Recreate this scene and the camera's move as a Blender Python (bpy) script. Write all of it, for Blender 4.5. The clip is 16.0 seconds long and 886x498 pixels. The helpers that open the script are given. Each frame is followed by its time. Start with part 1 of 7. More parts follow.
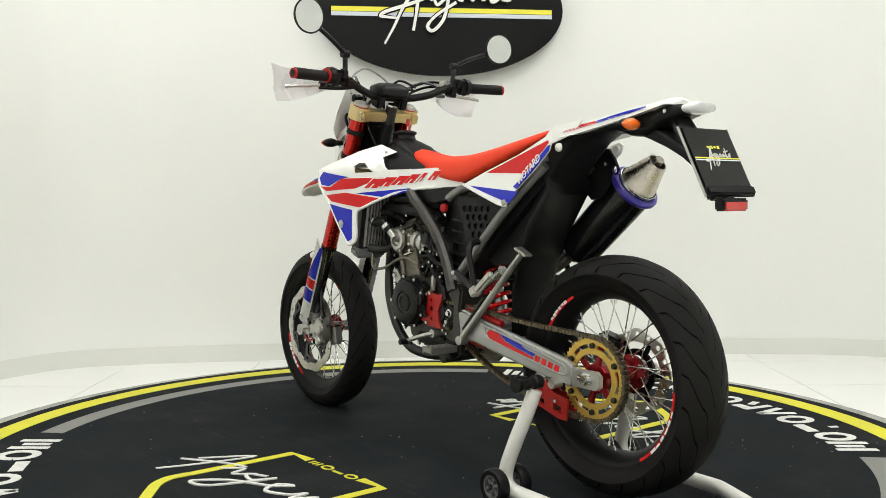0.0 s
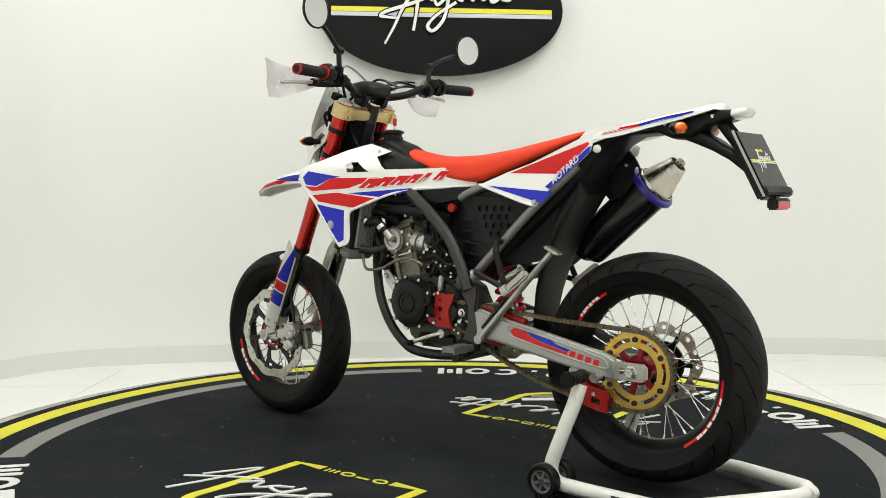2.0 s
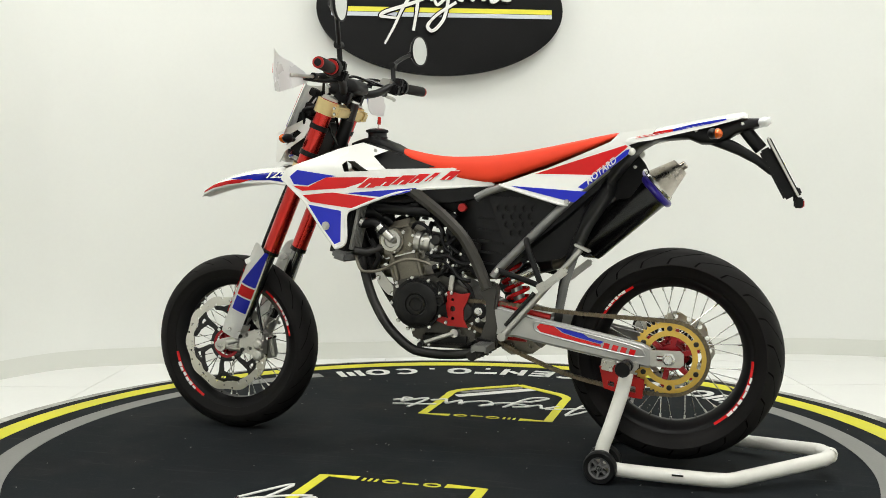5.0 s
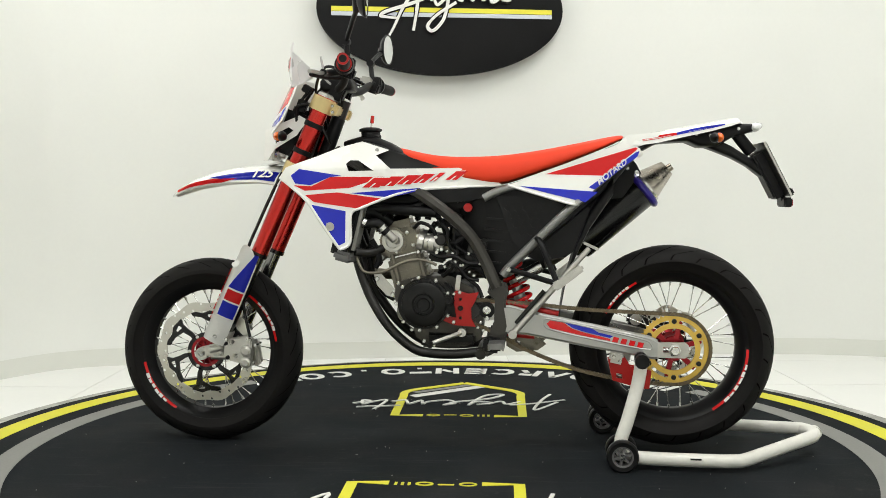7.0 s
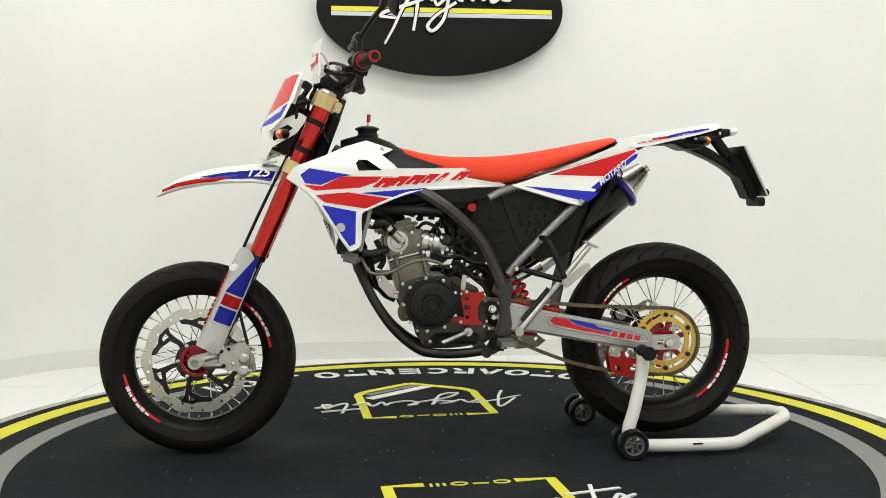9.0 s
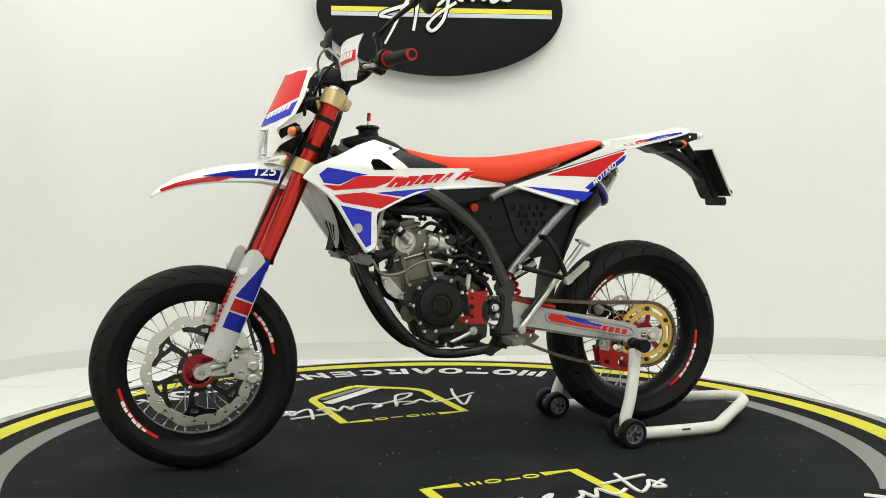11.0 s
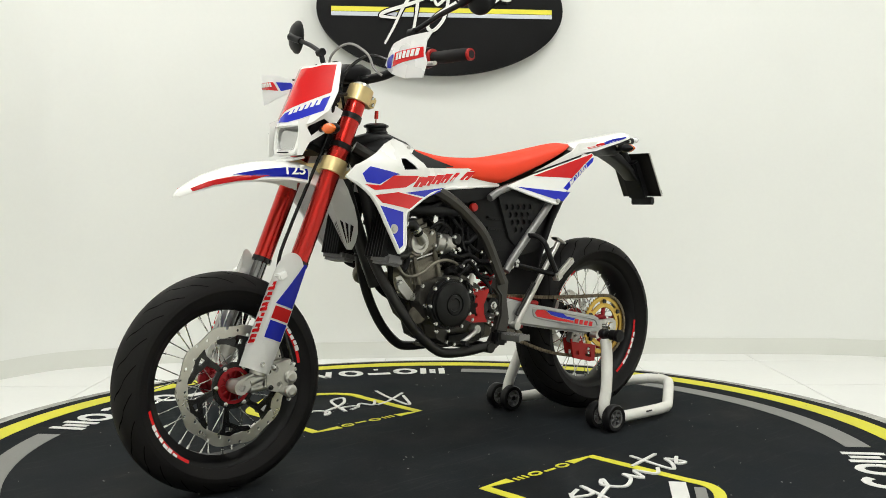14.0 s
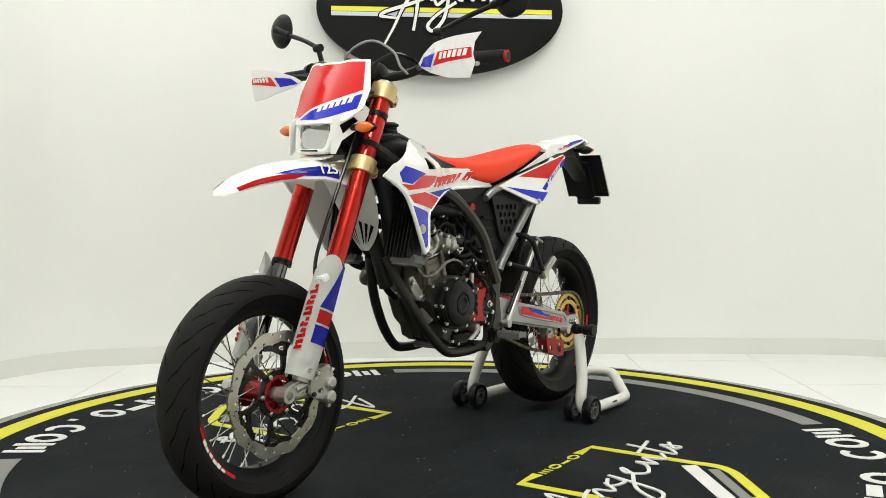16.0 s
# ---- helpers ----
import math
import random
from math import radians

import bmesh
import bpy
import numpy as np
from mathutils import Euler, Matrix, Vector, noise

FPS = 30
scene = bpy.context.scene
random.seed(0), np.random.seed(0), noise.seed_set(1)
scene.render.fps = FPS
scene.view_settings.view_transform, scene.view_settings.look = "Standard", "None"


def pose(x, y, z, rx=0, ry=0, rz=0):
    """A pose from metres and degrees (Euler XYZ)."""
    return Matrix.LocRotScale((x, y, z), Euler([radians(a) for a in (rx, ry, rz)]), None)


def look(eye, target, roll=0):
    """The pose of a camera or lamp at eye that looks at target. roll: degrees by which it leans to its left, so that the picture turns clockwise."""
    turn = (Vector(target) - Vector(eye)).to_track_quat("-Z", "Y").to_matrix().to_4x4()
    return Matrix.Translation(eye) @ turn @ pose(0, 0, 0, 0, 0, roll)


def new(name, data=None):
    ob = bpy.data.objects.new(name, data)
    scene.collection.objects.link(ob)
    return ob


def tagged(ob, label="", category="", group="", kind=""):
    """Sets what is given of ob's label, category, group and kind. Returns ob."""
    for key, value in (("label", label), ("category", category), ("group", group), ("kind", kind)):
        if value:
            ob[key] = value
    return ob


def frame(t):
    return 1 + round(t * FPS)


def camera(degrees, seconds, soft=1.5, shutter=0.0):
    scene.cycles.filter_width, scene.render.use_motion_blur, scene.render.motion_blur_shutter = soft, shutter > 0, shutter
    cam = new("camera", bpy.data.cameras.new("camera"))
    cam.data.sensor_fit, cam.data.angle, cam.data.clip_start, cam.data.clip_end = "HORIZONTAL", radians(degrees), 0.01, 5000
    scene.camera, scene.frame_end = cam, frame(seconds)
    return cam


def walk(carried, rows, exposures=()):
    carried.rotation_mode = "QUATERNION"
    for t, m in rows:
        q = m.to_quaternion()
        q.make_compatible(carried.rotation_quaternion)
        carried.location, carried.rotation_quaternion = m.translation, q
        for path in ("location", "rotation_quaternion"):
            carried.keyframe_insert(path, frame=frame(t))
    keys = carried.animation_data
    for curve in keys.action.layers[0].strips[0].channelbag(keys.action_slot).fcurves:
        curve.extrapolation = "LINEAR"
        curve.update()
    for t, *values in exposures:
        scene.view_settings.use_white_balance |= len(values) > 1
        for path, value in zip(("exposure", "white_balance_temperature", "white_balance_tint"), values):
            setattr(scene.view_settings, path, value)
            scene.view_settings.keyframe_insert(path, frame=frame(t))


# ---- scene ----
cam = camera(49.33, 16.0, 0.85)
EYE = (0.0, -2.9513, 0.7725)
AIM = (0.00792, 0.0, 0.6087)
walk(cam, [(0, look(EYE, AIM, -0.1)), (16, look(EYE, AIM, -0.1))], exposures=[(0, 0.0), (16, 0.0)])

# ---- world and light ----
world = bpy.data.worlds.new("studio")
scene.world = world
world.use_nodes = True
world.node_tree.nodes["Background"].inputs[0].default_value = (0.9, 0.95, 1.0, 1)
world.node_tree.nodes["Background"].inputs[1].default_value = 0.05


def area(name, at, to, sx, sy, watts, color=(0.993, 0.987, 0.970)):
    lamp = bpy.data.lights.new(name, "AREA")
    lamp.shape, lamp.size, lamp.size_y, lamp.energy, lamp.color = "RECTANGLE", sx, sy, watts, color
    ob = new(name, lamp)
    ob.matrix_world = look(at, to)
    return ob


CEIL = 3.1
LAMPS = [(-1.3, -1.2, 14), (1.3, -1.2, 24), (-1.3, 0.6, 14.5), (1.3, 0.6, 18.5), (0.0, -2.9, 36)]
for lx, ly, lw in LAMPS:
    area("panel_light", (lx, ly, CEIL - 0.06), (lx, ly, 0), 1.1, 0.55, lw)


# ---- materials ----
def material(name, color, rough=0.5, metal=0.0, coat=0.0, var=0.12, scale=6.0, fine=120.0, bump=0.05, spec=0.5, dist=0.001):
    """A surface with broad stains and fine grain in its colour, gloss and relief."""
    m = bpy.data.materials.new(name)
    m.use_nodes = True
    n, l = m.node_tree.nodes, m.node_tree.links
    b = n["Principled BSDF"]
    co = n.new("ShaderNodeTexCoord")
    big, small = n.new("ShaderNodeTexNoise"), n.new("ShaderNodeTexNoise")
    big.inputs["Scale"].default_value, small.inputs["Scale"].default_value = scale, fine
    big.inputs["Detail"].default_value, small.inputs["Detail"].default_value = 5, 3
    l.new(co.outputs["Object"], big.inputs["Vector"])
    l.new(co.outputs["Object"], small.inputs["Vector"])
    add = n.new("ShaderNodeMath")
    add.operation = "MULTIPLY_ADD"
    add.inputs[1].default_value = 0.35
    l.new(small.outputs["Fac"], add.inputs[0])
    l.new(big.outputs["Fac"], add.inputs[2])
    ramp = n.new("ShaderNodeMapRange")
    ramp.inputs["From Min"].default_value, ramp.inputs["From Max"].default_value = 0.4, 0.95
    ramp.inputs["To Min"].default_value, ramp.inputs["To Max"].default_value = 1 - var, 1 + var
    l.new(add.outputs[0], ramp.inputs["Value"])
    mul = n.new("ShaderNodeVectorMath")
    mul.operation = "SCALE"
    mul.inputs[0].default_value = color
    l.new(ramp.outputs[0], mul.inputs["Scale"])
    l.new(mul.outputs[0], b.inputs["Base Color"])
    rr = n.new("ShaderNodeMapRange")
    rr.inputs["From Min"].default_value, rr.inputs["From Max"].default_value = 0.3, 0.7
    rr.inputs["To Min"].default_value, rr.inputs["To Max"].default_value = max(0.02, rough * 0.8), min(1, rough * 1.2)
    l.new(big.outputs["Fac"], rr.inputs["Value"])
    l.new(rr.outputs[0], b.inputs["Roughness"])
    b.inputs["Metallic"].default_value = metal
    b.inputs["Coat Weight"].default_value = coat
    b.inputs["Coat Roughness"].default_value = 0.08
    b.inputs["Specular IOR Level"].default_value = spec
    if bump:
        bp = n.new("ShaderNodeBump")
        bp.inputs["Strength"].default_value, bp.inputs["Distance"].default_value = bump, dist
        l.new(small.outputs["Fac"], bp.inputs["Height"])
        l.new(bp.outputs[0], b.inputs["Normal"])
    return m


WALL = material("wall_paint", (0.83, 0.84, 0.81), 0.75, var=0.02, scale=1.5, fine=60, bump=0.08)
BASE = material("skirting_tile", (0.74, 0.75, 0.70), 0.35, var=0.02, scale=3)
TILE = material("floor_tile", (0.82, 0.825, 0.80), 0.42, var=0.03, scale=2.5, fine=40, bump=0.0, spec=0.35)
GROUT = material("grout", (0.62, 0.61, 0.55), 0.9, var=0.1)
RUBBER_MAT = material("mat_rubber", (0.0100, 0.0122, 0.0142), 0.85, var=0.55, scale=3.0, fine=160, bump=0.4, spec=0.08)


def scuff(m, dust, amount):
    """Lays pale dust in drifting patches and fine drawn-out scuffs over a material's colour."""
    n, l = m.node_tree.nodes, m.node_tree.links
    b = n["Principled BSDF"]
    co = n.new("ShaderNodeTexCoord")
    under = b.inputs["Base Color"].links[0].from_socket
    total = None
    for scale, stretch, low, high, turn in ((1.7, 1.0, 0.50, 0.80, 0.0), (4.5, 9.0, 0.60, 0.78, 0.5), (3.5, 14.0, 0.62, 0.80, -0.9), (38.0, 1.0, 0.62, 0.80, 0.0)):
        mp, tx, mr = n.new("ShaderNodeMapping"), n.new("ShaderNodeTexNoise"), n.new("ShaderNodeMapRange")
        mp.inputs["Rotation"].default_value[2] = turn
        mp.inputs["Scale"].default_value[1] = stretch
        tx.inputs["Scale"].default_value, tx.inputs["Detail"].default_value, tx.inputs["Distortion"].default_value = scale, 7, 0.6
        mr.inputs["From Min"].default_value, mr.inputs["From Max"].default_value = low, high
        l.new(co.outputs["Object"], mp.inputs["Vector"])
        l.new(mp.outputs[0], tx.inputs["Vector"])
        l.new(tx.outputs["Fac"], mr.inputs["Value"])
        if total is None:
            total = mr.outputs[0]
        else:
            ad = n.new("ShaderNodeMath")
            ad.operation, ad.use_clamp = "ADD", True
            l.new(total, ad.inputs[0])
            l.new(mr.outputs[0], ad.inputs[1])
            total = ad.outputs[0]
    ml = n.new("ShaderNodeMath")
    ml.operation = "MULTIPLY"
    ml.inputs[1].default_value = amount
    l.new(total, ml.inputs[0])
    mx = n.new("ShaderNodeMix")
    mx.data_type = "RGBA"
    colour = [i for i in mx.inputs if i.type == "RGBA"]
    l.new(ml.outputs[0], mx.inputs[0])
    l.new(under, colour[0])
    colour[1].default_value = (*dust, 1)
    l.new([o for o in mx.outputs if o.type == "RGBA"][0], b.inputs["Base Color"])


scuff(RUBBER_MAT, (0.045, 0.047, 0.048), 0.36)
MAT_YELLOW = material("mat_yellow", (0.66, 0.63, 0.045), 0.6, spec=0.2, var=0.1, scale=8)
MAT_GREY = material("mat_grey", (0.22, 0.22, 0.208), 0.6, spec=0.2, var=0.14, scale=7)
MAT_WHITE = material("mat_white", (0.70, 0.70, 0.67), 0.6, spec=0.2, var=0.08)
RIM_EDGE = material("platform_edge", (0.36, 0.355, 0.33), 0.6, var=0.6, scale=11, fine=60)
SIGN_BLACK = material("sign_black", (0.0045, 0.0045, 0.005), 0.38, spec=0.16, var=0.3, scale=5)
SIGN_YELLOW = material("sign_yellow", (0.85, 0.80, 0.06), 0.45, var=0.03)
SIGN_GREY = material("sign_silver", (0.66, 0.70, 0.76), 0.45, var=0.03)
SIGN_WHITE = material("sign_white", (0.88, 0.88, 0.85), 0.4, var=0.02)
WHITE = material("white_plastic", (0.87, 0.87, 0.84), 0.25, coat=0.3, var=0.03, bump=0.02)
RED_DECAL = material("red_decal", (0.66, 0.009, 0.011), 0.2, spec=0.3, coat=0.1, var=0.06, bump=0.01)
BLUE_DECAL = material("blue_decal", (0.014, 0.024, 0.48), 0.2, spec=0.3, coat=0.1, var=0.06, bump=0.01)
WHITE_DECAL = material("white_decal", (0.84, 0.84, 0.82), 0.25, coat=0.3, var=0.02, bump=0.01)
SEAT_RED = material("seat_vinyl", (0.76, 0.050, 0.016), 0.55, spec=0.25, var=0.06, fine=400, bump=0.15)
ANOD_RED = material("anodised_red", (0.50, 0.014, 0.008), 0.24, metal=0.88, coat=0.5, var=0.08, bump=0.02)
RED_PAINT = material("red_paint", (0.36, 0.012, 0.010), 0.4, spec=0.3, var=0.1)
BLACK = material("black_plastic", (0.007, 0.007, 0.0075), 0.42, spec=0.2, var=0.3, scale=12, fine=300, bump=0.15)
GLOSS_BLACK = material("gloss_black", (0.006, 0.006, 0.0065), 0.18, coat=0.0, spec=0.35, var=0.2)
FRAME_GREY = material("frame_grey", (0.046, 0.043, 0.038), 0.36, metal=0.4, var=0.18, scale=10)
SUBFRAME = material("subframe_grey", (0.22, 0.22, 0.215), 0.36, metal=0.6, var=0.1)
DARK_STEEL = material("dark_steel", (0.022, 0.021, 0.020), 0.4, metal=0.5, var=0.25)
TYRE_GREY = material("dark_grip", (0.011, 0.010, 0.010), 0.65, spec=0.2, var=0.25)
ALU = material("cast_aluminium", (0.50, 0.49, 0.46), 0.36, metal=0.85, var=0.14, scale=14, fine=250, bump=0.12)
ALU_SWING = material("silver_swingarm", (0.42, 0.42, 0.41), 0.36, metal=0.7, var=0.06, scale=8)
ENGINE = material("engine_case", (0.19, 0.174, 0.14), 0.42, metal=0.75, var=0.28, scale=22, fine=260, bump=0.2)
ENGINE_DARK = material("engine_dark", (0.066, 0.062, 0.054), 0.45, metal=0.6, var=0.35, scale=24, fine=260, bump=0.2)
ENGINE_BLACK = material("engine_black", (0.009, 0.009, 0.009), 0.42, spec=0.25, metal=0.2, var=0.3, scale=20, bump=0.15)
HUB_RED = material("hub_crimson", (0.27, 0.006, 0.011), 0.3, metal=0.7, coat=0.2, var=0.15)
STEEL = material("brushed_steel", (0.62, 0.62, 0.60), 0.25, metal=1.0, var=0.1, scale=30, fine=400)
DISC = material("disc_steel", (0.54, 0.525, 0.48), 0.30, metal=1.0, var=0.1, scale=15, fine=400)
GOLD = material("gold_anodised", (0.66, 0.44, 0.10), 0.35, metal=0.85, var=0.08, scale=18)
PALE_GOLD = material("pale_gold", (0.66, 0.52, 0.26), 0.36, metal=0.8, var=0.08, scale=18)
CHAIN = material("oiled_chain", (0.15, 0.12, 0.08), 0.42, metal=0.85, var=0.35, scale=60)
CHROME = material("chrome", (0.88, 0.88, 0.87), 0.07, metal=1.0, var=0.04, bump=0)
# chrome with a dark reflection set into its base colour
CHROME_REFLECTING_DARK = material("chrome_reflecting_dark", (0.20, 0.20, 0.20), 0.12, metal=1.0, var=0.06, bump=0)
MIRROR = material("mirror_glass", (0.72, 0.73, 0.73), 0.02, metal=1.0, var=0.0, bump=0)
AMBER = material("amber_lens", (0.75, 0.13, 0.008), 0.15, coat=0.5, var=0.15, fine=500, bump=0.5)
RED_LENS = material("red_lens", (0.60, 0.02, 0.015), 0.15, coat=0.5, var=0.12, fine=400, bump=0.3)
CLEAR_LENS = material("clear_lens", (0.72, 0.73, 0.73), 0.12, coat=0.6, var=0.15, fine=300, bump=0.6)
BLUE_RUBBER = material("blue_ring", (0.035, 0.02, 0.30), 0.3, coat=0.3, var=0.1)
STAND_WHITE = material("stand_white", (0.78, 0.77, 0.72), 0.35, coat=0.2, var=0.07, scale=14)
LOUVRE = material("radiator_grey", (0.26, 0.255, 0.24), 0.4, metal=0.3, var=0.15)
HUB_GREY = material("hub_grey", (0.13, 0.13, 0.13), 0.4, var=0.1)
GREY_PLASTIC = material("grey_plastic", (0.28, 0.27, 0.26), 0.5, var=0.1)
TITAN = material("titanium_tip", (0.50, 0.46, 0.41), 0.27, metal=1.0, var=0.2, scale=18)


def guard_plastic():
    m = material("translucent_white", (0.90, 0.89, 0.89), 0.3, var=0.02, bump=0.02)
    m.node_tree.nodes["Principled BSDF"].inputs["Transmission Weight"].default_value = 0.16
    m.node_tree.nodes["Principled BSDF"].inputs["Roughness"].default_value = 0.5
    return m


GUARD = guard_plastic()


def tyre_rubber(name, count, lean):
    """Rubber with curved tread grooves that run from the shoulder towards the crown, their shade painted into the
    colour.
    """
    m = material(name, (0.0095, 0.0088, 0.0086), 0.65, spec=0.13, var=0.3, scale=9, fine=260, bump=0.0)
    n, l = m.node_tree.nodes, m.node_tree.links
    b = n["Principled BSDF"]
    co, sep = n.new("ShaderNodeTexCoord"), n.new("ShaderNodeSeparateXYZ")
    l.new(co.outputs["Object"], sep.inputs[0])

    def math(op, a, c=None, d=None):
        k = n.new("ShaderNodeMath")
        k.operation = op
        for i, v in enumerate((a, c, d)):
            if v is None:
                continue
            if isinstance(v, (int, float)):
                k.inputs[i].default_value = v
            else:
                l.new(v, k.inputs[i])
        return k.outputs[0]

    turn = math("MULTIPLY", math("ARCTAN2", sep.outputs["Z"], sep.outputs["X"]), count / (2 * 3.14159265))
    side = math("ABSOLUTE", sep.outputs["Y"])
    sway = math("MULTIPLY", math("SINE", math("MULTIPLY", side, 150.0)), 0.10)
    half = math("MULTIPLY", math("GREATER_THAN", sep.outputs["Y"], 0.0), 0.5)
    u = math("FRACT", math("ADD", math("ADD", math("ADD", turn, math("MULTIPLY", side, lean)), sway), half))
    gap = math("ABSOLUTE", math("SUBTRACT", u, 0.5))
    line = math("LESS_THAN", gap, 0.034)
    inner = math("GREATER_THAN", side, 0.009)
    rad = math("SQRT", math("ADD", math("POWER", sep.outputs["X"], 2.0), math("POWER", sep.outputs["Z"], 2.0)))
    outer = math("GREATER_THAN", rad, 0.262)
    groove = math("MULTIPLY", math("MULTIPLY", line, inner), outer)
    bp = n.new("ShaderNodeBump")
    bp.inputs["Strength"].default_value, bp.inputs["Distance"].default_value = 1.0, 0.004
    bp.invert = True
    l.new(groove, bp.inputs["Height"])
    l.new(bp.outputs[0], b.inputs["Normal"])
    mul = [k for k in n if k.bl_idname == "ShaderNodeVectorMath"][0]
    # groove shade is put into the colour; specular drops with it below
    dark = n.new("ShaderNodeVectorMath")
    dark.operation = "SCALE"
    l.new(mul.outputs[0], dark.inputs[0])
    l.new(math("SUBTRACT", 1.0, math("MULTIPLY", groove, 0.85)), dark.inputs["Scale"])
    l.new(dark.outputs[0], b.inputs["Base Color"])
    l.new(math("MULTIPLY", math("SUBTRACT", 1.0, groove), 0.16), b.inputs["Specular IOR Level"])
    return m


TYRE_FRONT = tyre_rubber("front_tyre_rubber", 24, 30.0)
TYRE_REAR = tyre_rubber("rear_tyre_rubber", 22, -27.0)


# ---- shape helpers ----
def part(name, bm, mat, parent=None, label="", smooth=True, angle=35):
    me = bpy.data.meshes.new(name)
    bmesh.ops.recalc_face_normals(bm, faces=bm.faces)
    if smooth:
        lim = radians(angle)
        for e in bm.edges:
            if len(e.link_faces) == 2 and e.calc_face_angle(0) > lim:
                e.smooth = False
        for f in bm.faces:
            f.smooth = True
    bm.to_mesh(me)
    bm.free()
    me.materials.append(mat)
    ob = new(name, me)
    ob.parent = parent
    if label:
        tagged(ob, label)
    return ob


def same(name, ob, parent, m=None):
    """Another object on the mesh of ob."""
    o = new(name, ob.data)
    o.parent = parent
    o.matrix_basis = m if m is not None else ob.matrix_basis.copy()
    return o


def empty(name, m=None, parent=None, label="", category="", group="", kind=""):
    o = new(name)
    o.empty_display_size = 0.1
    if parent:
        o.parent = parent
    if m is not None:
        o.matrix_basis = m
    return tagged(o, label, category, group, kind)


def B():
    return bmesh.new()


def box(bm, c, size, rot=(0, 0, 0), bevel=0.0):
    m = Matrix.LocRotScale(c, Euler([radians(a) for a in rot]), size)
    r = bmesh.ops.create_cube(bm, size=1.0, matrix=m)
    if bevel:
        es = list({e for v in r["verts"] for e in v.link_edges})
        bmesh.ops.bevel(bm, geom=es, offset=bevel, segments=2, affect="EDGES")
    return bm


def frame_of(d):
    d = Vector(d).normalized()
    up = Vector((0, 0, 1)) if abs(d.z) < 0.9 else Vector((1, 0, 0))
    a = d.cross(up).normalized()
    return d, a, d.cross(a).normalized()


def rod(bm, p0, p1, r0, r1=None, seg=14, cap=True):
    p0, p1 = Vector(p0), Vector(p1)
    r1 = r0 if r1 is None else r1
    _, a, b = frame_of(p1 - p0)
    rings = []
    for p, r in ((p0, r0), (p1, r1)):
        rings.append([bm.verts.new(p + (a * math.cos(k * 2 * math.pi / seg) + b * math.sin(k * 2 * math.pi / seg)) * r) for k in range(seg)])
    for k in range(seg):
        bm.faces.new((rings[0][k], rings[0][(k + 1) % seg], rings[1][(k + 1) % seg], rings[1][k]))
    if cap:
        bm.faces.new(rings[0][::-1])
        bm.faces.new(rings[1])
    return bm


def smooth_line(pts, n=8):
    pts = [Vector(p) for p in pts]
    out = []
    for i in range(len(pts) - 1):
        p0, p1, p2, p3 = pts[max(i - 1, 0)], pts[i], pts[i + 1], pts[min(i + 2, len(pts) - 1)]
        for k in range(n):
            t = k / n
            out.append(0.5 * ((2 * p1) + (p2 - p0) * t + (2 * p0 - 5 * p1 + 4 * p2 - p3) * t * t + (3 * p1 - p0 - 3 * p2 + p3) * t ** 3))
    return out + [pts[-1]]


def sweep(bm, line, r, seg=12, flat=1.0, closed=False):
    """A tube along a line; r is a number or a list of radii; flat squeezes it along y."""
    line = [Vector(p) for p in line]
    n = len(line)
    prev, rings = None, []
    for i, p in enumerate(line):
        d = (line[(i + 1) % n] - line[i - 1]) if closed else (line[min(i + 1, n - 1)] - line[max(i - 1, 0)])
        d.normalize()
        if prev is None:
            _, a, _ = frame_of(d)
        else:
            a = (prev - d * prev.dot(d)).normalized()
        prev = a
        b = d.cross(a)
        rr = r[i] if isinstance(r, (list, tuple)) else r
        ring = []
        for k in range(seg):
            o = (a * math.cos(k * 2 * math.pi / seg) + b * math.sin(k * 2 * math.pi / seg)) * rr
            o.y *= flat
            ring.append(bm.verts.new(p + o))
        rings.append(ring)
    for i in range(n if closed else n - 1):
        q = rings[(i + 1) % n]
        for k in range(seg):
            bm.faces.new((rings[i][k], rings[i][(k + 1) % seg], q[(k + 1) % seg], q[k]))
    if not closed:
        bm.faces.new(rings[0][::-1])
        bm.faces.new(rings[-1])
    return bm


def tube(bm, pts, r, seg=12, n=8, flat=1.0):
    return sweep(bm, smooth_line(pts, n), r, seg, flat)


def lathe(bm, prof, c=(0, 0, 0), seg=48, closed=False):
    """Turns (radius, y) pairs round the y axis through c."""
    rings = []
    for k in range(seg):
        a = k * 2 * math.pi / seg
        rings.append([bm.verts.new((c[0] + r * math.cos(a), c[1] + y, c[2] + r * math.sin(a))) for r, y in prof])
    m = len(prof)
    for k in range(seg):
        p, q = rings[k], rings[(k + 1) % seg]
        for i in range(m if closed else m - 1):
            j = (i + 1) % m
            bm.faces.new((p[i], q[i], q[j], p[j]))
    if not closed:
        for i in (0, m - 1):
            if prof[i][0] > 1e-5:
                bm.faces.new([rings[k][i] for k in range(seg)])
    bmesh.ops.remove_doubles(bm, verts=bm.verts, dist=1e-6)
    return bm


def plate(bm, outline, y0, y1, holes=()):
    """A flat plate with holes, its outline in x and z, between two y."""
    edges = []
    for loop in (outline, *holes):
        vs = [bm.verts.new((x, y0, z)) for x, z in loop]
        edges += [bm.edges.new((vs[i], vs[(i + 1) % len(vs)])) for i in range(len(vs))]
    r = bmesh.ops.triangle_fill(bm, edges=edges, use_beauty=True, use_dissolve=False)
    fs = [g for g in r["geom"] if isinstance(g, bmesh.types.BMFace)]
    ex = bmesh.ops.extrude_face_region(bm, geom=fs)
    bmesh.ops.translate(bm, verts=[g for g in ex["geom"] if isinstance(g, bmesh.types.BMVert)], vec=(0, y1 - y0, 0))
    return bm


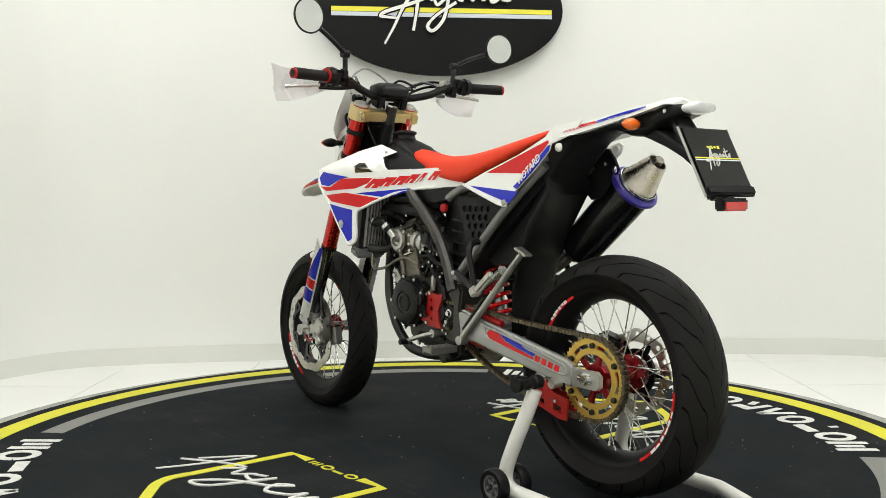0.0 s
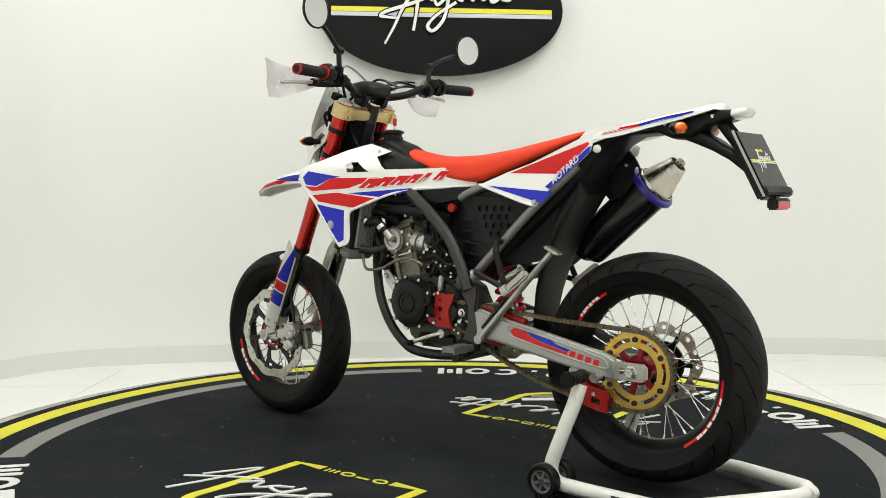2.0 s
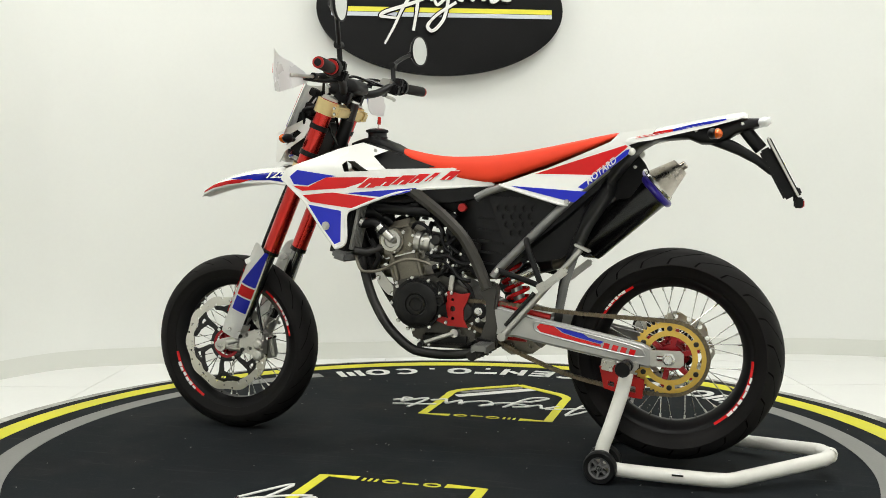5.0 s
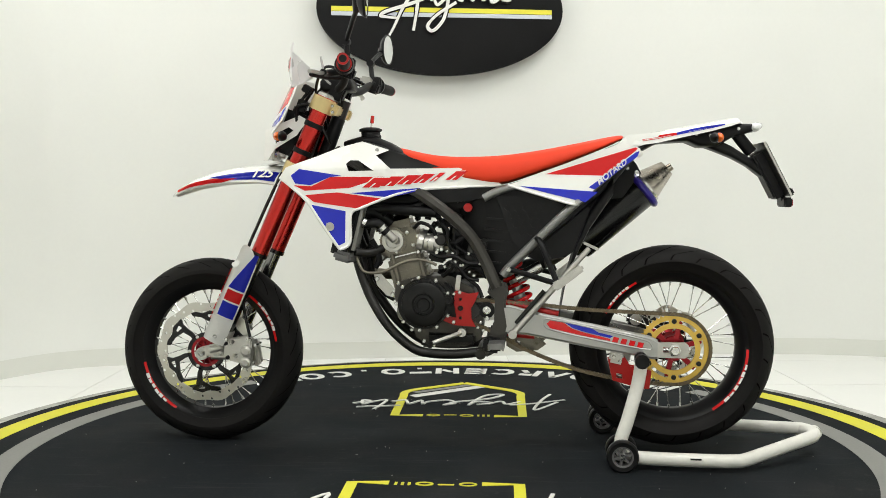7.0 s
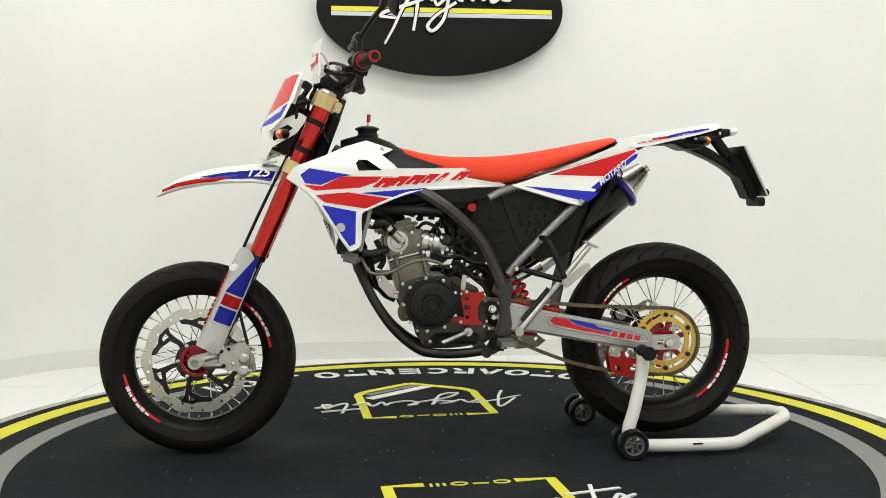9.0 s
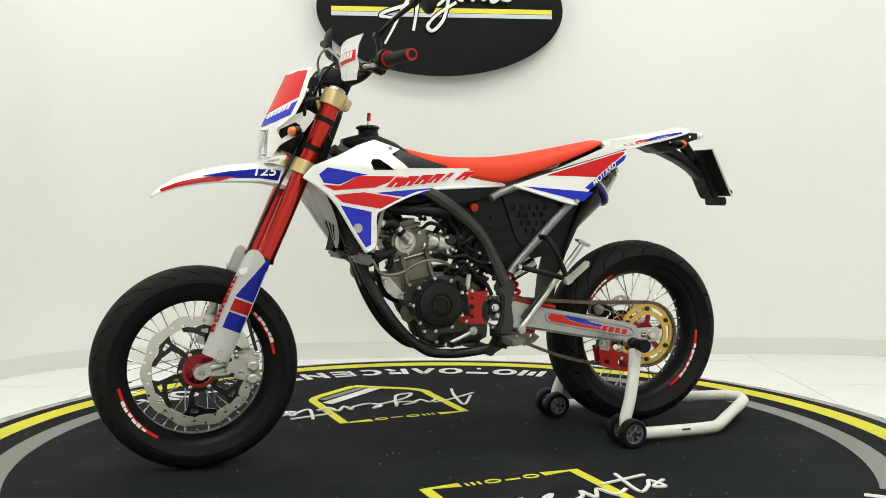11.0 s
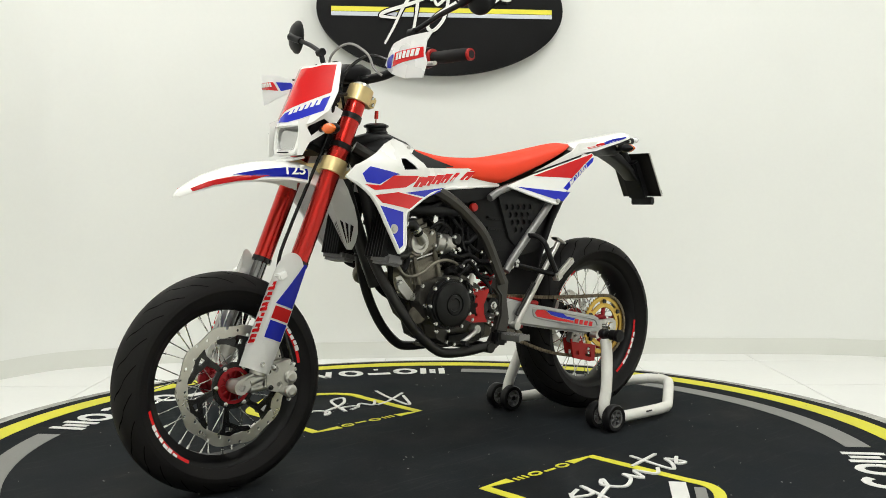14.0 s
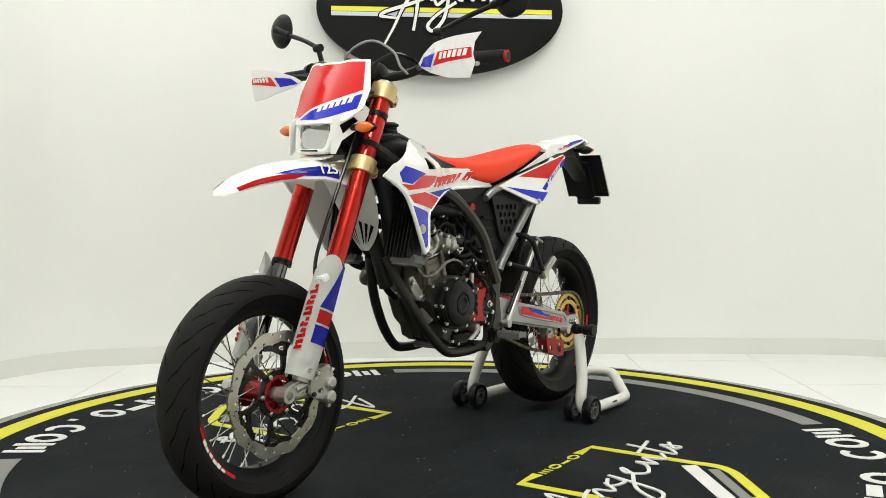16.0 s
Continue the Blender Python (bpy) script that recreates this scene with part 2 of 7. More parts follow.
def ring_pts(cx, cz, r, n=16, r2=None, a0=0.0):
    return [(cx + r * math.cos(a0 + k * 2 * math.pi / n), cz + (r2 or r) * math.sin(a0 + k * 2 * math.pi / n)) for k in range(n)]


def panel(bm, outline, depth, thick=0.004, cell=0.03, lift=0.0, side=-1, holes=()):
    """A thin moulded shell: an outline in x and z, bent by depth(x, z), the distance from the middle plane."""
    edges = []
    for loop in (outline, *holes):
        vs = [bm.verts.new((x, 0, z)) for x, z in loop]
        edges += [bm.edges.new((vs[i], vs[(i + 1) % len(vs)])) for i in range(len(vs))]
    bmesh.ops.triangle_fill(bm, edges=edges, use_beauty=True)
    for ax, vals in ((0, [p[0] for p in outline]), (2, [p[1] for p in outline])):
        v = math.ceil(min(vals) / cell) * cell
        while v < max(vals):
            co, no = [0, 0, 0], [0, 0, 0]
            co[ax], no[ax] = v, 1
            bmesh.ops.bisect_plane(bm, geom=bm.verts[:] + bm.edges[:] + bm.faces[:], plane_co=co, plane_no=no)
            v += cell
    for v in bm.verts:
        v.co.y = side * (depth(v.co.x, v.co.z) + lift)
    if thick:
        fs = bm.faces[:]
        ex = bmesh.ops.extrude_face_region(bm, geom=fs)
        bmesh.ops.translate(bm, verts=[g for g in ex["geom"] if isinstance(g, bmesh.types.BMVert)], vec=(0, -side * thick, 0))
    return bm


def loft(bm, rings, cap=True):
    vs = [[bm.verts.new(p) for p in ring] for ring in rings]
    m = len(vs[0])
    for p, q in zip(vs, vs[1:]):
        for k in range(m):
            bm.faces.new((p[k], p[(k + 1) % m], q[(k + 1) % m], q[k]))
    if cap:
        bm.faces.new(vs[0][::-1])
        bm.faces.new(vs[-1])
    return bm


def oval(x, cy, cz, w, h, power=2.5, n=20):
    out = []
    for k in range(n):
        a = k * 2 * math.pi / n
        c, s = math.cos(a), math.sin(a)
        out.append((x, cy + w * math.copysign(abs(c) ** (2 / power), c), cz + h * math.copysign(abs(s) ** (2 / power), s)))
    return out


def bolts(parent, spots, r=0.006, h=0.006, mat=None, label="hex bolt", axis=-1):
    """Separate bolt heads that face the side of the machine."""
    bm = lathe(B(), [(0, axis * h), (r * 0.55, axis * h), (r * 0.6, axis * h * 0.6), (r * 0.95, axis * h * 0.8), (r, axis * h * 0.4), (r, 0)], seg=10)
    first = None
    for x, y, z in spots:
        if first is None:
            first = part("bolt", bm, mat or STEEL, parent)
            first.matrix_basis = pose(x, y, z)
        else:
            same("bolt", first, parent, pose(x, y, z))


def step(u):
    u = min(1.0, max(0.0, u))
    return u * u * (3 - 2 * u)


# ---- room ----
def wall_run(name, pts, z0, z1, thick, mat, label, parent=None):
    bm = B()
    n = len(pts)
    offs = []
    for i in range(n):
        a, b = Vector((*pts[max(i - 1, 0)], 0)), Vector((*pts[min(i + 1, n - 1)], 0))
        d = (b - a).normalized()
        offs.append(Vector((-d.y, d.x, 0)) * thick)
    rings = []
    for (x, y), o in zip(pts, offs):
        rings.append([(x, y, z0), (x, y, z1), (x + o.x, y + o.y, z1), (x + o.x, y + o.y, z0)])
    loft(bm, rings)
    ob = part(name, bm, mat, parent, smooth=True, angle=60)
    return tagged(ob, label, kind="structure")


FLOOR = -0.028
north = [(p.x, p.y) for p in smooth_line([(3.3, 1.30, 0), (2.2, 1.78, 0), (1.6, 1.875, 0), (0.63, 1.875, 0), (-0.96, 1.70, 0), (-1.52, 1.585, 0), (-1.72, 1.50, 0), (-1.86, 1.34, 0), (-2.2, 0.72, 0), (-2.9, -0.55, 0)], 6)]
wall_run("wall_north", north[::-1], FLOOR - 0.05, CEIL, 0.12, WALL, "off-white painted wall with soft rounded corner")
wall_run("wall_east", [(3.3, 1.30), (3.5, 0.6), (3.5, -4.3)], FLOOR - 0.05, CEIL, 0.12, WALL, "off-white painted plain wall")
wall_run("wall_south", [(3.5, -4.3), (-2.9, -4.3)], FLOOR - 0.05, CEIL, 0.12, WALL, "off-white painted plain wall")
wall_run("wall_west", [(-2.9, -4.3), (-2.9, -0.55)], FLOOR - 0.05, CEIL, 0.12, WALL, "off-white painted plain wall")
wall_run("baseboard", [(x - 0.004, y - 0.008) for x, y in north[::-1]], FLOOR, FLOOR + 0.082, 0.012, BASE, "low white glazed skirting along the wall")
bm = box(B(), (0.3, -1.2, CEIL + 0.06), (7.2, 7.0, 0.12))
tagged(part("ceiling", bm, WALL, smooth=False), "plain white ceiling", kind="structure")
floor = part("floor", box(B(), (0.3, -1.2, FLOOR - 0.054), (7.2, 7.0, 0.1)), GROUT, smooth=False)
tagged(floor, "glossy white tiled floor with thin joints", kind="structure")
TS = 0.6
tile_bm = box(B(), (0, 0, 0), (TS - 0.003, TS - 0.003, 0.004), bevel=0.0008)
first = None
for i in range(-8, 5):
    for j in range(-9, 3):
        m = pose(1.53 + (i - 0.5) * TS, 1.08 + (j - 0.5) * TS, FLOOR - 0.002)
        if i in (-8, 4) and j > -1:
            continue
        if first is None:
            first = part("tile", tile_bm, TILE, floor, smooth=False)
            first.matrix_basis = m
        else:
            same("tile", first, floor, m)

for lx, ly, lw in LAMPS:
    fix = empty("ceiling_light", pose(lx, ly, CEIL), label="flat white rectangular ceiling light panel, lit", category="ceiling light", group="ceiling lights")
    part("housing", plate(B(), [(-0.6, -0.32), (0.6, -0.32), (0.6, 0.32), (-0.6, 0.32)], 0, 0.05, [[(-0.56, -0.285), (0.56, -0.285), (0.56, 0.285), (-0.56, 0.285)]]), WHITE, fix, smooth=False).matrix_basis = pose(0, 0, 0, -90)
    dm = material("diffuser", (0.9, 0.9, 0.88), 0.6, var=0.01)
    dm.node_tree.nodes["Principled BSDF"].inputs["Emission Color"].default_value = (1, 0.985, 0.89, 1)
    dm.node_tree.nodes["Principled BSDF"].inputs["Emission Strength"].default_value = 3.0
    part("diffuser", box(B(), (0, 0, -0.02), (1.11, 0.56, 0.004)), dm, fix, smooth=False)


# ---- wall sign ----
def stroke(bm, pts, width, y0, y1, n=6):
    """A flat pen stroke in x and z with a thickness in y."""
    line = smooth_line([(x, 0, z) for x, z in pts], n)
    m = len(line)
    L, R = [], []
    for i, p in enumerate(line):
        d = (line[min(i + 1, m - 1)] - line[max(i - 1, 0)]).normalized()
        w = width * (0.55 + 0.45 * math.sin(math.pi * min(1, (i + 1) / (m * 0.5)) * 0.5)) * (1 if i < m * 0.8 else 0.85)
        q = Vector((-d.z, 0, d.x)) * w / 2
        L.append(p + q)
        R.append(p - q)
    for i in range(m - 1):
        quad = [L[i], L[i + 1], R[i + 1], R[i]]
        a = [bm.verts.new((v.x, y0, v.z)) for v in quad]
        b = [bm.verts.new((v.x, y1 + (y1 - y0) * 0.012 * i, v.z)) for v in quad]
        bm.faces.new(b)
        for k in range(4):
            bm.faces.new((a[k], a[(k + 1) % 4], b[(k + 1) % 4], b[k]))
    return bm


SCRIPT = [
    [(-0.273, -0.172), (-0.228, -0.090), (-0.185, 0.000), (-0.130, 0.085), (-0.085, 0.165), (-0.112, 0.040), (-0.122, -0.030), (-0.136, -0.108)],
    [(-0.205, -0.050), (-0.262, -0.046), (-0.292, -0.040), (-0.262, -0.018), (-0.140, 0.022), (-0.030, 0.066)],
    [(-0.10, 0.02), (-0.055, 0.06), (-0.05, 0.02), (-0.02, 0.055)],
    [(0.03, 0.06), (-0.03, 0.055), (-0.02, 0.015), (0.03, 0.05), (0.012, -0.045), (-0.030, -0.100), (-0.056, -0.106), (-0.066, -0.080), (-0.020, -0.030), (0.07, 0.028)],
    [(0.07, 0.04), (0.11, 0.06), (0.10, 0.02), (0.08, 0.03), (0.14, 0.03)],
    [(0.14, 0.05), (0.15, 0.02), (0.18, 0.06), (0.20, 0.025), (0.23, 0.04)],
    [(0.26, 0.15), (0.24, 0.02), (0.28, 0.03)],
    [(0.20, 0.09), (0.32, 0.11)],
    [(0.31, 0.06), (0.29, 0.03), (0.33, 0.025), (0.33, 0.06), (0.31, 0.06), (0.36, 0.07)],
]
SIGN_W, SIGN_H = 0.596, 0.318
sign = empty("wall_sign", pose(0.003, 1.772, 1.668, 0, 0, 6.3), label="black oval wall sign with yellow and silver stripes", category="sign")
bm = plate(B(), ring_pts(0, 0, SIGN_W, 96, SIGN_H), -0.032, 0.0)
bmesh.ops.bevel(bm, geom=[e for e in bm.edges if len(e.link_faces) == 2 and e.calc_face_angle(0) > 1], offset=0.004, segments=2, affect="EDGES")
part("board", bm, SIGN_BLACK, sign)
part("stripe", box(B(), (0.007, -0.034, -0.008), (1.066, 0.006, 0.022)), SIGN_YELLOW, sign, "flat yellow stripe", False)
part("stripe", box(B(), (0.007, -0.034, -0.031), (1.066, 0.006, 0.019)), SIGN_GREY, sign, "flat silver stripe", False)
bm, bk = B(), B()
for k, s in enumerate(SCRIPT):
    pts = [(x, z + (0.02 if k in (2, 4, 5, 6, 7, 8) else 0)) for x, z in s]
    stroke(bm, pts, 0.0155, -0.042, -0.046 - 0.0015 * k)
    stroke(bk, pts, 0.028, -0.0362, -0.0385 - 0.0002 * k)
part("outline", bk, SIGN_BLACK, sign, smooth=False)
part("flourish", bm, SIGN_WHITE, sign, "white pen-stroke flourish", False)

# ---- turntable with its mat ----
table = empty("turntable", label="round rotating display platform with black printed rubber mat", category="turntable")


def flat_ring(bm, r0, r1, z0, z1, a0=0.0, a1=360.0, seg=160):
    full = a1 - a0 >= 359.9
    n = max(4, int(seg * (a1 - a0) / 360))
    rings = []
    for k in range(n if full else n + 1):
        a = radians(a0 + (a1 - a0) * k / n)
        c, s = math.cos(a), math.sin(a)
        rings.append([bm.verts.new((r * c, r * s, z)) for r, z in ((r0, z0), (r0, z1), (r1, z1), (r1, z0))])
    for k in range(n):
        p, q = rings[k], rings[(k + 1) % len(rings)]
        for i in range(4):
            bm.faces.new((p[i], q[i], q[(i + 1) % 4], p[(i + 1) % 4]))
    if not full:
        bm.faces.new(rings[0])
        bm.faces.new(rings[-1][::-1])
    return bm


def disc(bm, r, z0, z1, seg=160):
    bmesh.ops.create_cone(bm, cap_ends=True, segments=seg, radius1=r, radius2=r, depth=z1 - z0, matrix=Matrix.Translation((0, 0, (z0 + z1) / 2)))
    return bm


part("platform", disc(B(), 1.606, FLOOR, -0.010), RIM_EDGE, table, "worn pale grey platform edge", angle=30)
part("mat", disc(B(), 1.530, -0.009, 0.0), RUBBER_MAT, table, "scuffed black rubber mat", angle=30)
UP = 0.0012
part("ring", flat_ring(B(), 1.402, 1.480, -0.001, UP), MAT_YELLOW, table, "yellow printed ring", False)
part("arc", flat_ring(B(), 1.242, 1.318, -0.001, UP, 130.5, 222.5), MAT_GREY, table, "grey printed arc", False)
part("arc", flat_ring(B(), 1.242, 1.318, -0.001, UP, 315.5, 403), MAT_GREY, table, "grey printed arc", False)


def ground_bar(bm, p, q, w, z0=-0.001, z1=UP):
    p, q = Vector((*p, 0)), Vector((*q, 0))
    d = (q - p).normalized()
    o = Vector((-d.y, d.x, 0)) * w / 2
    quad = [p + o, q + o, q - o, p - o]
    a = [bm.verts.new((v.x, v.y, z0)) for v in quad]
    b = [bm.verts.new((v.x, v.y, z1)) for v in quad]
    bm.faces.new(b)
    for k in range(4):
        bm.faces.new((a[k], a[(k + 1) % 4], b[(k + 1) % 4], b[k]))


def ground_line(bm, pts, w, n=6, z1=UP, even=True):
    line = smooth_line([(*p, 0) for p in pts], n) if n > 1 else [Vector((*p, 0)) for p in pts]
    m = len(line)
    rows = []
    for i, p in enumerate(line):
        d = (line[min(i + 1, m - 1)] - line[max(i - 1, 0)]).normalized()
        o = Vector((-d.y, d.x, 0)) * w / 2
        rows.append((p + o, p - o))
    va = [[bm.verts.new((v.x, v.y, z1 + 0.00003 * i)) for v in r] for i, r in enumerate(rows)]
    vb = [[bm.verts.new((v.x, v.y, -0.001)) for v in r] for r in rows]
    for i in range(m - 1):
        bm.faces.new((va[i][0], va[i + 1][0], va[i + 1][1], va[i][1]))
        bm.faces.new((va[i][0], va[i + 1][0], vb[i + 1][0], vb[i][0]))
        bm.faces.new((va[i][1], va[i + 1][1], vb[i + 1][1], vb[i][1]))


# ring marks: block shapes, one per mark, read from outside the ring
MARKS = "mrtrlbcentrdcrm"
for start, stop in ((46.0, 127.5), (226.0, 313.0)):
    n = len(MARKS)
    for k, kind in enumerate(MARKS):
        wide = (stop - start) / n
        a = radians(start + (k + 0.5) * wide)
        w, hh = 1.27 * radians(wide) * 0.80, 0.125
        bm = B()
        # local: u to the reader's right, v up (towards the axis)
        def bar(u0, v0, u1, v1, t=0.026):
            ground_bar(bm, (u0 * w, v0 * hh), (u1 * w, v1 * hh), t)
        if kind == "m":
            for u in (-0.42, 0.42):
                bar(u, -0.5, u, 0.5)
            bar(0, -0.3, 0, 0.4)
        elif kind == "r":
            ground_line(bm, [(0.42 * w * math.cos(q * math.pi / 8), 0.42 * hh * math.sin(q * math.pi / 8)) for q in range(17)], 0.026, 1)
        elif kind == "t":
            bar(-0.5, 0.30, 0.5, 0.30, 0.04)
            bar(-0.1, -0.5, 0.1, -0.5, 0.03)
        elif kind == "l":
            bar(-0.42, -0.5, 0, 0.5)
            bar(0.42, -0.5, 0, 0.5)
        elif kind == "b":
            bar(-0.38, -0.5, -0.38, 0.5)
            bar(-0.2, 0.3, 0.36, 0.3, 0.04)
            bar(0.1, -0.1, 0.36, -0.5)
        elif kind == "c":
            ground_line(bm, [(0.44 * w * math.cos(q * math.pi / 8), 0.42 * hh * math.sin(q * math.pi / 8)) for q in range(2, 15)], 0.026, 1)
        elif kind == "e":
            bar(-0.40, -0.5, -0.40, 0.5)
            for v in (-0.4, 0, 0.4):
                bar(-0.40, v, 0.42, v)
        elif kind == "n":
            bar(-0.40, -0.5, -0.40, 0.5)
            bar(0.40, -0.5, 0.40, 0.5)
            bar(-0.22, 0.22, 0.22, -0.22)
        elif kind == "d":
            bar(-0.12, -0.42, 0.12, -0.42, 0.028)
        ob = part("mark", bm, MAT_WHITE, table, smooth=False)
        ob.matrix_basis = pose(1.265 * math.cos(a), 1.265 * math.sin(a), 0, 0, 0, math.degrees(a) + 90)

# two emblems, each seen from the axis: u to the right, v outwards
PEN = [
    [(-0.36, 0.16), (-0.27, 0.30), (-0.30, 0.14), (-0.34, 0.02)],
    [(-0.39, 0.12), (-0.25, 0.20), (-0.18, 0.22)],
    [(-0.22, 0.16), (-0.17, 0.21), (-0.15, 0.16), (-0.10, 0.21)],
    [(-0.06, 0.22), (-0.12, 0.19), (-0.06, 0.17), (-0.03, 0.23), (-0.09, 0.06), (-0.16, 0.04), (-0.10, 0.12), (0.02, 0.18)],
    [(0.02, 0.18), (0.06, 0.23), (0.02, 0.20), (0.05, 0.15), (0.12, 0.18), (0.14, 0.22), (0.15, 0.16), (0.19, 0.22), (0.21, 0.16), (0.26, 0.19)],
    [(0.31, 0.32), (0.28, 0.16), (0.33, 0.19), (0.36, 0.23), (0.37, 0.17), (0.34, 0.18), (0.40, 0.22)],
    [(0.22, 0.25), (0.38, 0.28)],
]
for turn, cx in ((0.0, 0.037), (180.0, -0.010)):
    em = empty("emblem", pose(0, 0, 0, 0, 0, turn), table)
    hw = 0.225
    bm = B()
    ground_line(bm, [(cx - 0.125, 0.40), (cx - hw, 0.40), (cx - hw, 0.74)], 0.032, 1, UP)
    ground_line(bm, [(cx + 0.125, 0.40), (cx + hw, 0.40), (cx + hw, 0.74)], 0.032, 1, UP + 0.0002)
    for sgn in (-1, 1):
        ground_line(bm, [(cx + sgn * hw, 0.73), (cx + sgn * hw, 0.79), (cx + sgn * (hw - 0.03), 0.84), (cx + sgn * (hw - 0.08), 0.88), (cx, 0.985)], 0.032, 5, UP + 0.0004 + 0.0004 * (sgn > 0))
    part("badge", bm, MAT_YELLOW, em, "yellow house-shaped outline", False)
    bm = B()
    ground_bar(bm, (cx - 0.19, 0.72), (cx + 0.075, 0.925), 0.045)
    part("slash", bm, MAT_WHITE, em, "white slanting bar", False)
    bm = B()
    ground_bar(bm, (cx - 0.19, 0.79), (cx + 0.02, 0.945), 0.03)
    part("slash", bm, MAT_GREY, em, "grey slanting bar", False)
    bm = B()
    for i, u in enumerate((-0.088, -0.029, 0.029, 0.088)):
        if i % 2 == 0:
            ground_line(bm, [(cx + u + 0.021 * math.cos(q * math.pi / 6), 0.405 + 0.013 * math.sin(q * math.pi / 6)) for q in range(13)], 0.008, 1)
        elif i == 1:
            ground_bar(bm, (cx + u - 0.022, 0.410), (cx + u + 0.022, 0.410), 0.010)
        else:
            for v in (-0.018, 0.0, 0.018):
                ground_bar(bm, (cx + u + v, 0.393), (cx + u + v, 0.418), 0.008)
    part("mark", bm, MAT_YELLOW, em, "row of small yellow marks", False)
    bm = B()
    for k, s in enumerate(PEN):
        ground_line(bm, [(-x + cx, 0.80 - y) for x, y in s], 0.011, 5, UP + 0.0010 + 0.00025 * k)
    part("flourish", bm, MAT_WHITE, em, "white pen-stroke flourish", False)
rs = random.Random(5)
bm = B()
for k in range(160):
    r, a = 1.5 * math.sqrt(rs.random()), rs.random() * 6.283
    d, ln = rs.random() * 6.283, 0.002 + 0.006 * rs.random() ** 3
    x, y = r * math.cos(a), r * math.sin(a)
    ground_bar(bm, (x, y), (x + ln * math.cos(d), y + ln * math.sin(d)), 0.0022, 0, UP + 0.0004)
tagged(part("speck", bm, MAT_GREY, table, "scattered pale grit specks", False), kind="stuff")


# ---- paddock stand ----
SEAT_ANGLE = -3.6
STAND_AT = pose(0, 0.043, 0, 0, 0, SEAT_ANGLE)
BIKE_AT = pose(0, 0.0295, 0, 0, 0, -2.5)
stand = empty("paddock_stand", label="white tubular steel paddock stand with small black wheels", category="stand")
TR = 0.019
left = [(0.598, -0.190, 0.288), (0.588, -0.205, 0.235), (0.560, -0.228, 0.140), (0.540, -0.235, 0.075), (0.556, -0.238, 0.040), (0.62, -0.240, 0.032), (0.82, -0.240, 0.030)]
line = smooth_line(left, 6) + [Vector(p) for p in ((0.868, -0.236, 0.031), (0.888, -0.226, 0.033))]
back = [(0.888, -0.226, 0.033), (1.078, -0.085, 0.060), (1.110, -0.050, 0.064), (1.124, 0.0, 0.065)]
line += smooth_line(back, 6)[1:]
other = [Vector((p.x - 0.02 * (p.y + 0.0) / -0.24, -p.y - 0.03, p.z)) for p in line]
bm = sweep(B(), line + other[::-1][1:], TR, 14)
part("frame_tube", bm, STAND_WHITE, stand, "chipped white painted tube")
for sgn, yy, xx in ((-1, -0.238, 0.543), (1, 0.208, 0.506)):
    part("axle", rod(B(), (xx, yy - 0.05, 0.045), (xx, yy + 0.05, 0.045), 0.008), STEEL, stand)
    for off in (-0.036, 0.036):
        w = empty("wheel", pose(xx, yy + off, 0.045), stand)
        part("tyre", lathe(B(), [(0.030, -0.014), (0.041, -0.015), (0.045, -0.009), (0.045, 0.009), (0.041, 0.015), (0.030, 0.014)], seg=32, closed=True), BLACK, w)
        bm = lathe(B(), [(0, -0.010), (0.010, -0.012), (0.011, 0.012), (0, 0.010)], seg=16)
        lathe(bm, [(0.025, -0.012), (0.031, -0.013), (0.031, 0.013), (0.025, 0.012)], seg=32, closed=True)
        part("hub", bm, HUB_GREY, w, "dark grey hub")
        for k in range(6):
            a = k * math.pi / 3 + 0.3
            part("spoke", box(B(), (0.018 * math.cos(a), 0, 0.018 * math.sin(a)), (0.020, 0.020, 0.006), (0, -math.degrees(a), 0)), HUB_GREY, w)
    yb = -0.160 if sgn < 0 else 0.135
    yo = yb + sgn * 0.075
    part("roller", lathe(B(), [(0, -0.034), (0.015, -0.034), (0.018, -0.028), (0.018, -0.012), (0.014, -0.008), (0.014, 0.008), (0.018, 0.012), (0.018, 0.028), (0.015, 0.034), (0, 0.034)], (0.597, yo + sgn * -0.03, 0.307), 24), BLACK, stand, "black rubber support roller")
    part("knob", lathe(B(), [(0, -0.008), (0.020, -0.008), (0.022, 0), (0.020, 0.008), (0, 0.008)], (0.597, yo + sgn * 0.012, 0.307), 12), BLACK, stand)
part("mark", box(B(), (0.745, -0.2595, 0.038), (0.030, 0.0012, 0.005)), DARK_STEEL, stand, smooth=False)

# ---- motorcycle ----
bike = empty("motorcycle", label="white, red and blue supermoto motorcycle with spoked wheels", category="motorcycle")


def group_part(name, parent=None, m=None, label=""):
    m = m if m is not None else Matrix()
    if parent:
        m = parent.matrix_basis @ m
    return empty(name, m, bike, label)


